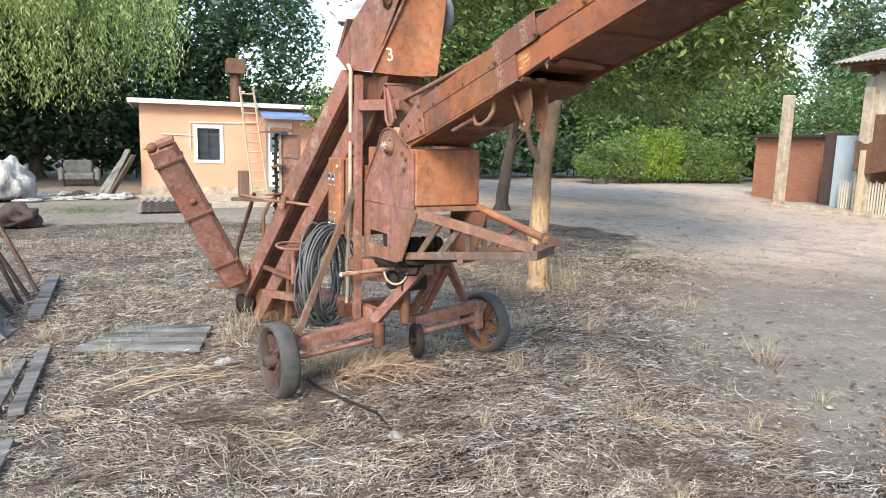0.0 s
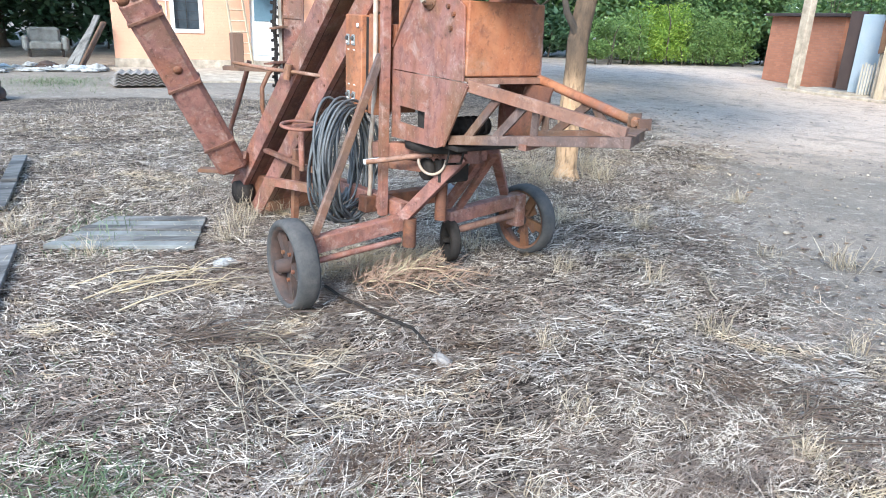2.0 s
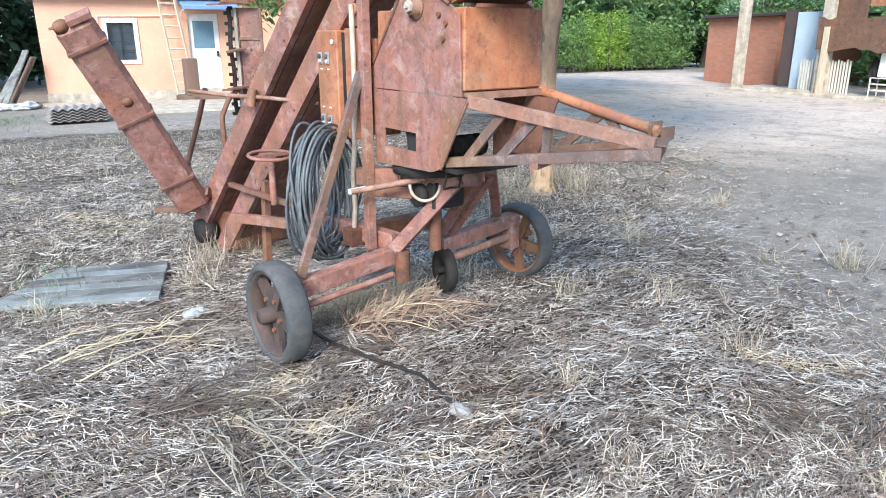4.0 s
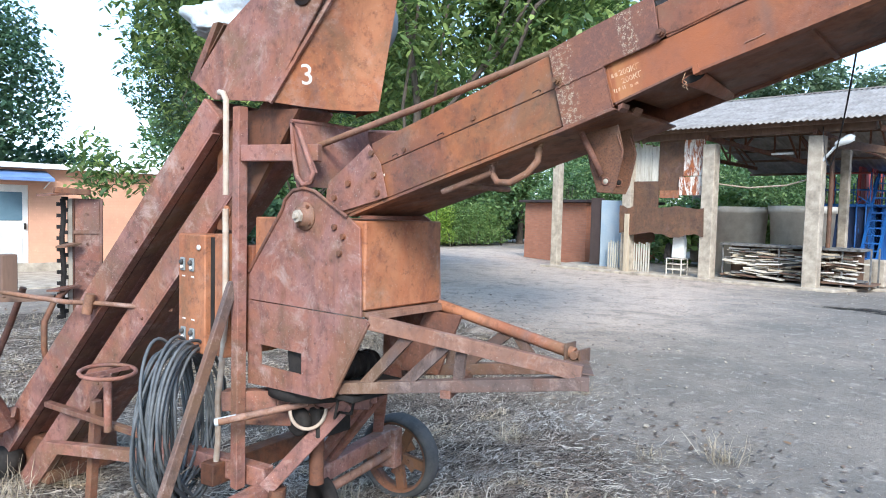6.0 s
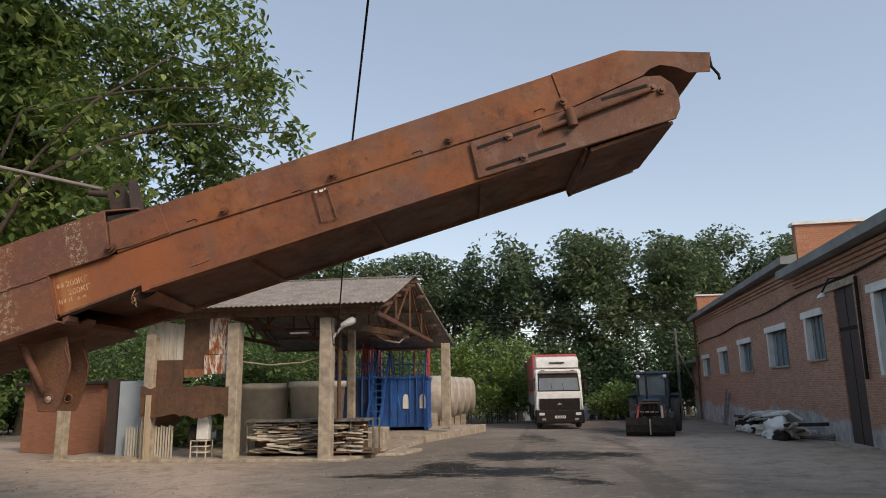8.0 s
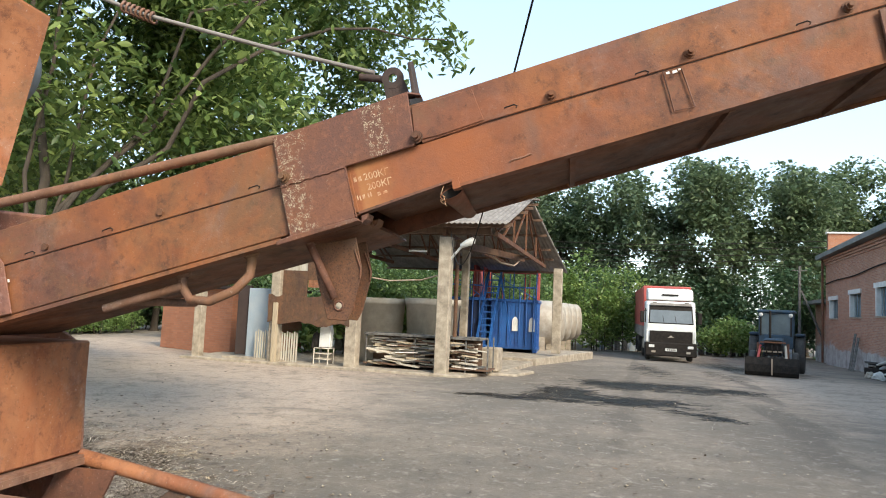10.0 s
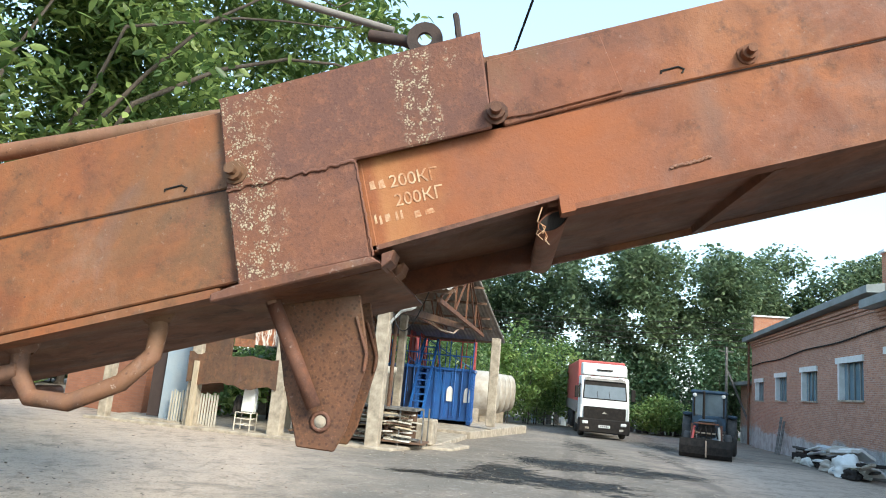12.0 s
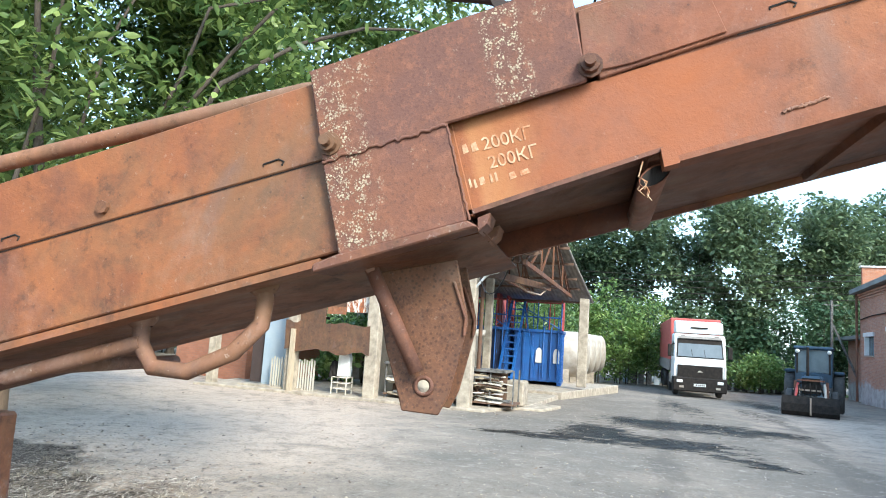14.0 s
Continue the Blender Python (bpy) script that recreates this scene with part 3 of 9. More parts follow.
def build_ground():
    far = np.array([70, 85, 105, 135, 180, 250, 360, 600, 1200, 2600])
    xs = lines(-far, np.arange(-60, -6, 3), np.arange(-6, 12, 0.16), np.arange(12, 60, 0.55), far)
    ys = lines(-far, np.arange(-60, -13, 3), np.arange(-13, 1, 0.6), np.arange(1, 14, 0.16), np.arange(14, 34, 0.6), np.arange(34, 70, 3), far)
    x, y = np.meshgrid(xs, ys)
    x, y = x.ravel(), y.ravel()
    straw = straw_share(x, y)
    near = np.clip(1 - np.hypot(x - 4, y - 7) / 30, 0, 1)
    z = fall(np.minimum(x, 90)) + near * 0.012 * soft_noise(x, y, 3, scale=0.9) + straw * 0.016 * soft_noise(x, y, 5, scale=4.0) - 0.008
    nx, ny = len(xs), len(ys)
    i = (np.arange(ny - 1)[:, None] * nx + np.arange(nx - 1)[None]).ravel()
    me = quick_mesh("ground", np.stack([x, y, z], 1), np.stack([i, i + 1, i + 1 + nx, i + nx], 1))
    def blot(cx, cy, rx, ry, strength, power=4):
        return strength * np.exp(-np.abs((x - cx) / rx) ** power - np.abs((y - cy) / ry) ** power)

    oil = blot(21.9 + 0.10 * (y - 2), 2.9, 1.5, 2.1, 1.16)
    for spot in (blot(22.1, 0.9, 0.8, 1.2, 1.05), blot(17.7 + 0.05 * y, 4.3, 1.0, 2.2, 1.12), blot(19.2, 5.15, 1.6, 0.8, 1.16), blot(17.35, 6.5, 0.5, 1.2, 1.05),
                 blot(16.2 + 0.55 * (y - 2.4), 2.5, 0.5, 0.8, 0.95), blot(30.0, 2.0, 4.5, 0.7, 0.9, 2), blot(36.0, -2.2, 5.0, 1.4, 0.8, 2), blot(28.5, -0.4, 3.0, 0.5, 0.75, 2)):
        oil = np.maximum(oil, spot)
    track = np.exp(-((y - 1.6 + 0.16 * (x - 12)) / 0.45) ** 2) + 0.8 * np.exp(-((y - 4.4 + 0.10 * (x - 12)) / 0.35) ** 2)
    for c, k in ((5.0, 0.020), (3.4, 0.024), (6.6, 0.017), (1.2, 0.012)):
        bow = y - (c - k * (x - 21) ** 2)
        track += 0.55 * np.exp(-(bow / 0.22) ** 2) * np.clip(1.3 - np.abs(x - 19) / 9, 0, 1)
    # Pale dust; the term at (12.2, 12.5) paints out the walnut's shade.
    pale = np.exp(-((x - 15.5) / 9.0) ** 2 - ((y - 13.5) / 5.0) ** 2) + np.exp(-((x - 24) / 13) ** 2 - ((y - 22) / 7) ** 2) + 0.75 * np.exp(-((x - 12.2) / 2.6) ** 2 - ((y - 12.5) / 3.2) ** 2)
    # Lighter ground painted in against the workshop wall's soft shadow.
    pale = pale + 0.95 * np.exp(-((x - 23) / 12) ** 2 - ((y + 3.6) / 4.4) ** 2)
    pale = np.clip(pale, 0, 1)
    track *= np.clip((x - 7) / 6, 0, 1) * np.clip((60 - x) / 10, 0, 1)
    for name, values in (("straw", straw), ("oil", oil), ("track", track), ("pale", pale)):
        me.attributes.new(name, "FLOAT", "POINT").data.foreach_set("value", values.astype(np.float32))
    me.materials.append(GROUND)
    me.polygons.foreach_set("use_smooth", [True] * len(me.polygons))
    return tagged(new("ground", me), "dusty grey yard with trampled dry straw and oil stains", "ground", kind="structure")


build_ground()


def ground_at(x, y=0.0):
    return float(fall(np.array(float(x))))


# ---- the grain loader ----
BASE = Vector((3.62, 7.3, 0.0))
loader = thing("grain_loader", BASE, "rusty red grain loader on two wheels with a raised belt conveyor", "machine")


def lpart(name, geo, material, parent=None, label="", bevel=0.0):
    """A part of the loader; its corners are given in the yard's own metres."""
    return part(name, geo, material, parent or loader, label, bevel, BASE)


def cv(s, h, w=0.0):
    """A point of the conveyor: s along it, h above its seam, w across it."""
    return Vector((3.41 + w, 6.878 - 0.9567 * s + 0.2909 * h, 1.742 + 0.2909 * s + 0.9567 * h))


TURN10 = radians(10)


def ch(a, b, z):
    """A point of the chassis, which stands ten degrees turned under the conveyor: a along the axle, b to the rear."""
    return Vector((BASE.x + a * math.cos(TURN10) - b * math.sin(TURN10), BASE.y + a * math.sin(TURN10) + b * math.cos(TURN10), z))


def plate(outline, w0, w1, fn=cv):
    """A sheet cut to an outline of (s, h) and set between two widths."""
    return Geo().prism([fn(s, h, w0) for s, h in outline], fn(0, 0, w1) - fn(0, 0, w0))


WIDE = 0.42


def build_conveyor():
    body = lpart("conveyor", plate([(0.10, -0.128), (1.26, -0.128), (1.26, -0.012), (0.02, 0.0), (0.0, -0.06)], 0.0, 0.012), BROOD, None, "red-brown sheet steel belt conveyor", 0.002)
    sub = lambda *a, **k: lpart(*a[:3], body, *a[3:], **k)  # noqa: E731
    # lower side: three lengths, the middle one with faded writing
    sub("side_panel", plate([(1.255, -0.125), (1.487, -0.109), (1.487, -0.13), (2.42, -0.124), (2.42, -0.008), (1.255, -0.010)], 0.001, 0.012), SIDE, "orange panel with faded white writing")
    sub("side_panel", plate([(1.5, -0.125), (2.96, -0.125), (2.96, -0.004), (1.5, -0.004)], 0.002, 0.012), BROOD)
    sub("side_panel", plate([(0.10, -0.128), (2.96, -0.128), (2.96, 0.0), (0.02, 0.0)], WIDE - 0.01, WIDE), BROOD)
    # cover above the seam, with its edge lapped over the lower side
    cover = [(0.31, -0.002), (1.10, -0.010), (1.10, 0.092), (0.31, 0.088)]
    sub("cover", plate(cover, -0.0035, WIDE + 0.004), BROOD, "red-brown cover sheet", bevel=0.0015)
    sub("cover", plate([(1.10, 0.0), (1.45, 0.0), (1.45, 0.084), (1.10, 0.084)], -0.003, WIDE + 0.002), BROOD)
    out = [(1.44, -0.010), (1.60, -0.004), (2.70, -0.012), (2.70, 0.099), (1.44, 0.084)]
    sub("cover", plate(out, -0.0035, WIDE + 0.004), BROOD, "red-brown cover sheet", bevel=0.0015)
    # thin hood over the outlet, its lower edge torn
    lip = [(2.70, -0.012), (2.93, 0.014), (2.955, 0.026), (2.985, 0.028), (3.012, 0.015), (3.03, 0.004), (3.05, -0.018), (3.106, -0.034), (3.126, 0.018), (2.90, 0.102), (2.70, 0.099)]
    hood = sub("hood", plate(lip, -0.007, -0.004), BROOD, "brown hood sheet drooping over the torn outlet")
    lpart("hood_side", plate([(2.70, -0.012), (2.88, 0.0), (2.93, 0.05), (3.04, 0.03), (3.126, 0.018), (2.90, 0.102), (2.70, 0.099)], WIDE + 0.001, WIDE + 0.004), BROOD, hood)
    for a, c in (((2.70, 0.099), (2.90, 0.102)), ((2.90, 0.102), (3.126, 0.018))):
        lpart("hood_top", Geo().hexa([cv(a[0], a[1] - 0.004, -0.006), cv(c[0], c[1] - 0.004, -0.006), cv(c[0], c[1] - 0.004, WIDE), cv(a[0], a[1] - 0.004, WIDE), cv(a[0], a[1] + 0.001, -0.006), cv(c[0], c[1] + 0.001, -0.006), cv(c[0], c[1] + 0.001, WIDE), cv(a[0], a[1] + 0.001, WIDE)]), BROOD, hood)
    sub("cover_strap", plate([(1.425, 0.0), (1.478, -0.004), (1.589, 0.0), (1.58, 0.078), (1.437, 0.078)], -0.0068, -0.003), BROOD, bevel=0.001)
    # Thin dark strips paint in the shadow line below the cover edges.
    for a, c in (((0.32, -0.0045), (1.09, -0.0125)), ((1.60, -0.0065), (2.69, -0.0145))):
        sub("seam_gap", plate([(a[0], a[1] + 0.0010), (c[0], c[1] + 0.0010), (c[0], c[1] + 0.0035), (a[0], a[1] + 0.0035)], -0.0004, 0.0), RIM_DARK, "dark open seam under the cover")
    # lichened patch over the joint, its top folded into a low ridge that carries the lug
    sub("patch_plate", plate([(1.093, -0.017), (1.254, -0.018), (1.254, -0.014), (1.425, -0.013), (1.437, 0.111), (1.10, 0.101)], -0.015, -0.0085), LICHEN, "brown steel patch with pale lichen", bevel=0.002)
    sub("patch_plate", plate([(1.089, -0.136), (1.25, -0.136), (1.255, -0.014), (1.092, -0.013)], -0.0135, -0.002), LICHEN, "brown steel patch with pale lichen", bevel=0.002)
    for w0, h0, w1, h1 in ((-0.015, 0.105, 0.21, 0.175), (0.21, 0.175, WIDE + 0.012, 0.105)):
        g = Geo().hexa([cv(1.10, h0 - 0.006, w0), cv(1.437, h0 + 0.004, w0), cv(1.437, h1 + 0.004, w1), cv(1.10, h1 - 0.02, w1), cv(1.10, h0 - 0.002, w0), cv(1.437, h0 + 0.008, w0), cv(1.437, h1 + 0.009, w1), cv(1.10, h1 - 0.015, w1)])
        sub("patch_ridge", g, LICHEN)
    # A black plate closes the ridge and stands for its shaded inside.
    sub("ridge_gap", Geo().prism([cv(1.432, 0.086, 0.0), cv(1.432, 0.086, WIDE), cv(1.432, 0.10, WIDE), cv(1.432, 0.172, 0.21), cv(1.432, 0.10, 0.0)], cv(0.004, 0) - cv(0, 0)), BLACK, "dark open end of the ridge")
    sub("flange", plate([(1.054, -0.149), (1.262, -0.146), (1.252, -0.136), (1.088, -0.135), (1.056, -0.139)], -0.02, 0.02), BROWN, bevel=0.002)
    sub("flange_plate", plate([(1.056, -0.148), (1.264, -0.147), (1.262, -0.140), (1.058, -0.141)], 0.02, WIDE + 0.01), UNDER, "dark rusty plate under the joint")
    for w in (0.0, 0.09):
        sub("torn_flange", plate([(1.258, -0.149), (1.272 + 0.02 * ((w * 100) % 3 > 1), -0.142), (1.279, -0.130), (1.262, -0.132)], w, w + 0.05), BROWN, bevel=0.001)
    random.seed(4)
    sub("weld_seam", Geo().tube([cv(1.093 + 0.16 * i / 40, -0.0165 + random.uniform(-0.0025, 0.0025), -0.0148) for i in range(41)], 0.0022, 5), LICHEN)
    sub("weld_seam", Geo().tube([cv(1.254 + random.uniform(-0.001, 0.001), -0.135 + 0.118 * i / 30, -0.0130) for i in range(31)], 0.0018, 5), LICHEN)
    sub("weld_seam", Geo().tube([cv(1.62 + 0.05 * i / 50, -0.106 + 0.003 * i / 50 + random.uniform(-0.0015, 0.0015), 0.0) for i in range(51)], 0.0018, 5), BAR)
    # pan below and lips; a dark sheet stands in for the shaded middle gap
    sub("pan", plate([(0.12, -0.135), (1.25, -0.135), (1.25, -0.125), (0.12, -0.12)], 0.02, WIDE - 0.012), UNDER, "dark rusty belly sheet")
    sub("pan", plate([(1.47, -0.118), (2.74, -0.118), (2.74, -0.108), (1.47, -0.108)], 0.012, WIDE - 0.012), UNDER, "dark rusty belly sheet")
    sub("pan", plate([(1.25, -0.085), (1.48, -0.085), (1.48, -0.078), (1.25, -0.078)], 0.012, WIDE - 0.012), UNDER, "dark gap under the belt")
    sub("edge_lip", plate([(1.482, -0.132), (1.50, -0.132), (1.50, -0.108), (1.484, -0.110)], -0.003, 0.02), SIDE)
    sub("edge_lip", plate([(1.487, -0.13), (2.60, -0.126), (2.60, -0.121), (1.487, -0.123)], -0.002, 0.035), BROOD)
    sub("edge_lip", plate([(0.12, -0.14), (1.06, -0.14), (1.06, -0.13), (0.12, -0.13)], 0.0, 0.045), BROOD)
    sub("edge_lip", plate([(1.25, -0.127), (1.487, -0.113), (1.487, -0.108), (1.25, -0.121)], 0.0, 0.03), BROWN)
    for s in (0.35, 0.7, 1.75, 2.1, 2.42):
        sub("cross_rib", Geo().prism([cv(s, -0.13, 0.03), cv(s + 0.014, -0.13, 0.03), cv(s + 0.014, -0.106, 0.03), cv(s, -0.106, 0.03)], (WIDE - 0.06, 0, 0)), UNDER)
    # rolled deflector sheet hanging like a pouch under the joint
    g = Geo()
    turn = np.linspace(0, math.tau, 15)[:-1]
    ring0 = [cv(1.474 + 0.023 * math.cos(a) + 0.006 * math.sin(a), -0.133 + 0.012 * math.sin(a) + 0.007 * math.cos(a), 0.022 + 0.03 * math.cos(a)) for a in turn]
    ring1 = [cv(1.474 + 0.017 * math.cos(a), -0.143 + 0.010 * math.sin(a), 0.31) for a in turn]
    ring2 = [cv(1.474 + 0.0216 * math.cos(a) + 0.006 * math.sin(a), -0.133 + 0.0108 * math.sin(a) + 0.007 * math.cos(a), 0.026 + 0.03 * math.cos(a)) for a in turn]
    g.add(ring0 + ring1, [(i, (i + 1) % 14, 14 + (i + 1) % 14, 14 + i) for i in range(14)], True)
    g.add(ring0 + ring2, [(i, 14 + i, 14 + (i + 1) % 14, (i + 1) % 14) for i in range(14)])
    pouch = sub("deflector", g, BROOD, "rolled rusty deflector sheet")
    # Black cap in place of the shade inside the rolled sheet.
    lpart("deflector_mouth", Geo().add(ring2, [tuple(range(14))]), BLACK, pouch)
    lpart("frayed_cord", Geo().tube([cv(1.462, -0.118, 0.004), cv(1.452, -0.135, -0.002), cv(1.460, -0.143, 0.0), cv(1.455, -0.150, 0.003)], 0.0009, 5), PALE_MARK, pouch, "frayed yellow cord")
    random.seed(9)
    for k in range(4):
        p = cv(1.456 + random.uniform(-0.004, 0.006), -0.140 - 0.004 * k, -0.001)
        lpart("cord_strand", Geo().tube([p, p + Vector((random.uniform(-0.004, 0.004), random.uniform(-0.004, 0.004), -0.006)), p + Vector((0, random.uniform(-0.006, 0.006), -0.013))], 0.0006, 4), PALE_MARK, pouch)
    # take-up plate with slots and its adjusting screw
    tip = [(2.415, -0.121), (2.969, -0.131), (2.992, -0.105), (3.0, -0.07), (2.998, -0.036), (2.975, -0.002), (2.93, 0.010), (2.72, -0.014), (2.425, -0.017)]
    sub("take_up_plate", plate(tip, -0.010, -0.004), BROWN, "brown slotted plate with rounded end", bevel=0.002)
    for s0, h0, s1, h1 in ((2.44, -0.040, 2.62, -0.034), (2.443, -0.104, 2.667, -0.104), (2.80, -0.016, 2.93, -0.018)):
        # Slots are raised black strips; the shade inside them is painted.
        sub("slot", plate([(s0, h0 - 0.004), (s1, h1 - 0.004), (s1, h1 + 0.004), (s0, h0 + 0.004)], -0.0118, -0.010), BLACK)
    sub("adjusting_screw", Geo().tube([cv(2.62, -0.052, -0.02), cv(2.93, -0.035, -0.02)], 0.007, 8), UNDER)
    sub("screw_block", Geo().tube([cv(2.70, -0.068, -0.024), cv(2.705, -0.02, -0.024)], 0.014, 8), UNDER)
    for s, h in ((2.53, -0.036), (2.55, -0.104), (2.70, 0.012), (2.94, -0.03), (2.96, -0.045)):
        sub("bolt", Geo().lathe([(0.0, 0.0), (0.0, 0.011), (-0.006, 0.011), (-0.006, 0.006), (-0.016, 0.006), (-0.016, 0.0)], cv(s, h, -0.010), (1, 0, 0), 8, False), BAR)
    sub("end_roller", Geo().lathe([(0.0, 0.0), (0.0, 0.066), (WIDE, 0.066), (WIDE, 0.0)], cv(2.935, -0.062, 0.0), (1, 0, 0)), RUBBER, "belt round the end roller")
    sub("belt_guard", plate([(2.73, -0.14), (2.965, -0.136), (2.965, -0.128), (2.73, -0.13)], 0.01, WIDE - 0.02), UNDER, "dark rusty guard under the outlet")
    sub("scraper_edge", Geo().prism([cv(2.72, -0.13, 0.02), cv(2.728, -0.13, 0.02), cv(2.728, -0.150, WIDE), cv(2.72, -0.150, WIDE), cv(2.72, -0.12, WIDE), cv(2.72, -0.12, 0.02)], cv(0.004, 0) - cv(0, 0)), BAR)
    sub("scraper_edge", Geo().beam(cv(2.73, -0.142, WIDE), cv(2.95, -0.132, WIDE), 0.010, 0.010), BAR)
    sub("torn_edge", Geo().tube([cv(3.124, 0.015, 0.0), cv(3.118, -0.02, 0.0), cv(3.13, -0.045, 0.005), cv(3.125, -0.06, 0.0)], 0.004, 5), BLACK)
    # bolts along the seam, small slots and the welded flat on the outer length
    for s in (0.46, 0.78):
        sub("bolt", Geo().lathe([(0.0, 0.0), (0.0, 0.009), (-0.007, 0.009), (-0.007, 0.0)], cv(s, 0.012, -0.003), (1, 0, 0), 8, False), UNDER)
    for s, h in ((1.107, 0.003), (1.433, 0.004), (1.745, 0.010), (2.05, 0.012), (2.375, 0.008)):
        big = 0.0112 if s < 1.5 else 0.0095
        g = Geo().lathe([(0.0, 0.0), (0.0, big * 1.35), (-0.003, big * 1.35), (-0.003, big), (-0.012, big), (-0.012, big * 0.6), (-0.022, big * 0.6), (-0.022, 0.0)], cv(s, h, -0.003 if s > 1.5 else -0.0145), (1, 0, 0), 10, False)
        sub("bolt", g, UNDER, "rusty bolt with washer")
    for s, h in ((0.40, 0.010), (0.62, 0.010), (1.012, 0.006), (1.64, 0.014), (1.93, 0.002), (2.27, 0.004), (2.62, 0.012)):
        g = Geo().tube([cv(s, h - 0.003, -0.0036), cv(s, h, -0.004), cv(s + 0.022, h + 0.001, -0.004), cv(s + 0.028, h - 0.004, -0.004), cv(s + 0.024, h - 0.008, -0.0036)], 0.0014, 5)
        sub("hinge_tab", g, BLACK)
    flat = [cv(a, b, -0.0045) for a, b in ((1.986, -0.012), (2.024, -0.018), (2.028, -0.104), (1.984, -0.101))]
    sub("name_flat", Geo().tube(flat, 0.002, 5, closed=True), BROWN)
    # carrying handle, rail and hanging bracket below
    g = Geo().tube([cv(0.77, -0.13, 0.06), cv(0.765, -0.17, 0.055), cv(0.78, -0.205, 0.05), cv(0.83, -0.222, 0.05), cv(0.90, -0.212, 0.05), cv(0.945, -0.185, 0.052), cv(0.955, -0.155, 0.055), cv(0.955, -0.13, 0.06)], 0.0115, 12)
    sub("handle", g, BAR, "bent pipe handle", bevel=0)
    for s in (0.77, 0.955):
        sub("handle_foot", Geo().lathe([(0.0, 0.022), (-0.012, 0.02), (-0.02, 0.012)], cv(s, -0.128, 0.06), (0, 0.29, 0.957), 12), BAR)
    sub("rail", Geo().tube([cv(0.55, -0.168, 0.05), cv(0.77, -0.168, 0.05)], 0.011, 10), BAR)
    sub("rail", Geo().tube([cv(0.62, -0.168, 0.05), cv(0.62, -0.168, 0.36)], 0.011, 10), BAR)
    for x, dy in ((3.50, 0.0), (3.60, 0.004)):
        edge = ((5.783, 1.918), (5.758, 1.817), (5.738, 1.761), (5.732, 1.741), (5.683, 1.739), (5.671, 1.765), (5.652, 1.853), (5.652, 1.866), (5.671, 1.942))
        br = sub("bracket", Geo().prism([Vector((x, y + dy, z)) for y, z in edge], (0.006, 0, 0)), PITTED, "pitted rusty hanging bracket with a bolt hole", bevel=0.0015)
        lpart("hole_rim", Geo().tube([(x - 0.001, 5.704 + dy + 0.011 * math.cos(a), 1.775 + 0.011 * math.sin(a)) for a in np.linspace(0, math.tau, 15)[:-1]], 0.003, 5, closed=True), BROWN, br)
        # Solid disc: pale as bright ground seen through, black as painted shade.
        lpart("hole", Geo().lathe([(-0.0015, 0.0), (-0.0015, 0.010), (0.0075, 0.010), (0.0075, 0.0)], (x, 5.704 + dy, 1.775), (1, 0, 0), 14), CONCRETE if x < 3.6 else BLACK, br, "solid disc coloured as the open bolt hole")
        lpart("edge_weld", Geo().tube([(x - 0.002, 5.672 + dy, 1.912), (x - 0.002, 5.654 + dy, 1.866), (x - 0.002, 5.655 + dy, 1.843)], 0.0025, 5), BROWN, br)
    # rolled brace: a half pipe that hugs the bracket's edge
    g, n = Geo(), 9
    a, c = Vector((3.478, 5.787, 1.936)), Vector((3.487, 5.711, 1.792))
    d = (c - a).normalized()
    side = d.cross(Vector((1, 0, 0))).normalized()
    for k, r in ((0, 0.0098), (1, 0.0076)):
        for q in (a, c):
            g.v += [tuple(q + side * r * math.cos(math.pi * i / (n - 1)) - Vector((r * math.sin(math.pi * i / (n - 1)), 0, 0))) for i in range(n)]
    for i in range(n - 1):
        g.f += [(i, i + 1, n + i + 1, n + i), (2 * n + i + 1, 2 * n + i, 3 * n + i, 3 * n + i + 1), (i + 1, i, 2 * n + i, 2 * n + i + 1), (n + i, n + i + 1, 3 * n + i + 1, 3 * n + i)]
        g.s += [True, True, False, False]
    sub("brace", g, BROWN, "rolled half-pipe brace")
    sub("brace_foot", Geo().beam(a - d * 0.004 + Vector((0.01, 0, 0)), a + d * 0.02 + Vector((0.01, 0, 0)), 0.012, 0.04, (1, 0, 0)), BAR, bevel=0.001)
    # rod on top and the two-eared lug that holds the stay
    sub("rod", Geo().tube([(3.55, 7.09, 1.937), (3.55, 6.5, 2.062), (3.55, 5.93, 2.192), (3.55, 5.86, 2.20)], 0.0135, 12), BAR, "long rusty rod")
    g = Geo()
    turn = [k * math.tau / 20 for k in range(20)]
    for w in (0.245, 0.253):
        for r in (0.012, 0.030):
            g.v += [tuple(cv(1.370 + r * math.cos(a), 0.262 + r * math.sin(a), w)) for a in turn]
    for i in range(20):
        j = (i + 1) % 20
        g.f += [(i, j, 20 + j, 20 + i), (40 + j, 40 + i, 60 + i, 60 + j), (20 + i, 20 + j, 60 + j, 60 + i), (j, i, 40 + i, 40 + j)]
        g.s += [False, False, True, True]
    g.prism([cv(1.336, 0.155, 0.246), cv(1.412, 0.155, 0.246), cv(1.398, 0.252, 0.246), cv(1.384, 0.243, 0.246), cv(1.356, 0.243, 0.246), cv(1.342, 0.252, 0.246)], (0.006, 0, 0))
    sub("lug", g, RIM_DARK, "rounded dark steel lug with an open eye")
    ear = [cv(1.414 + 0.012 * k, 0.165 + 0.125 * k, 0.0) for k in (0, 1)]
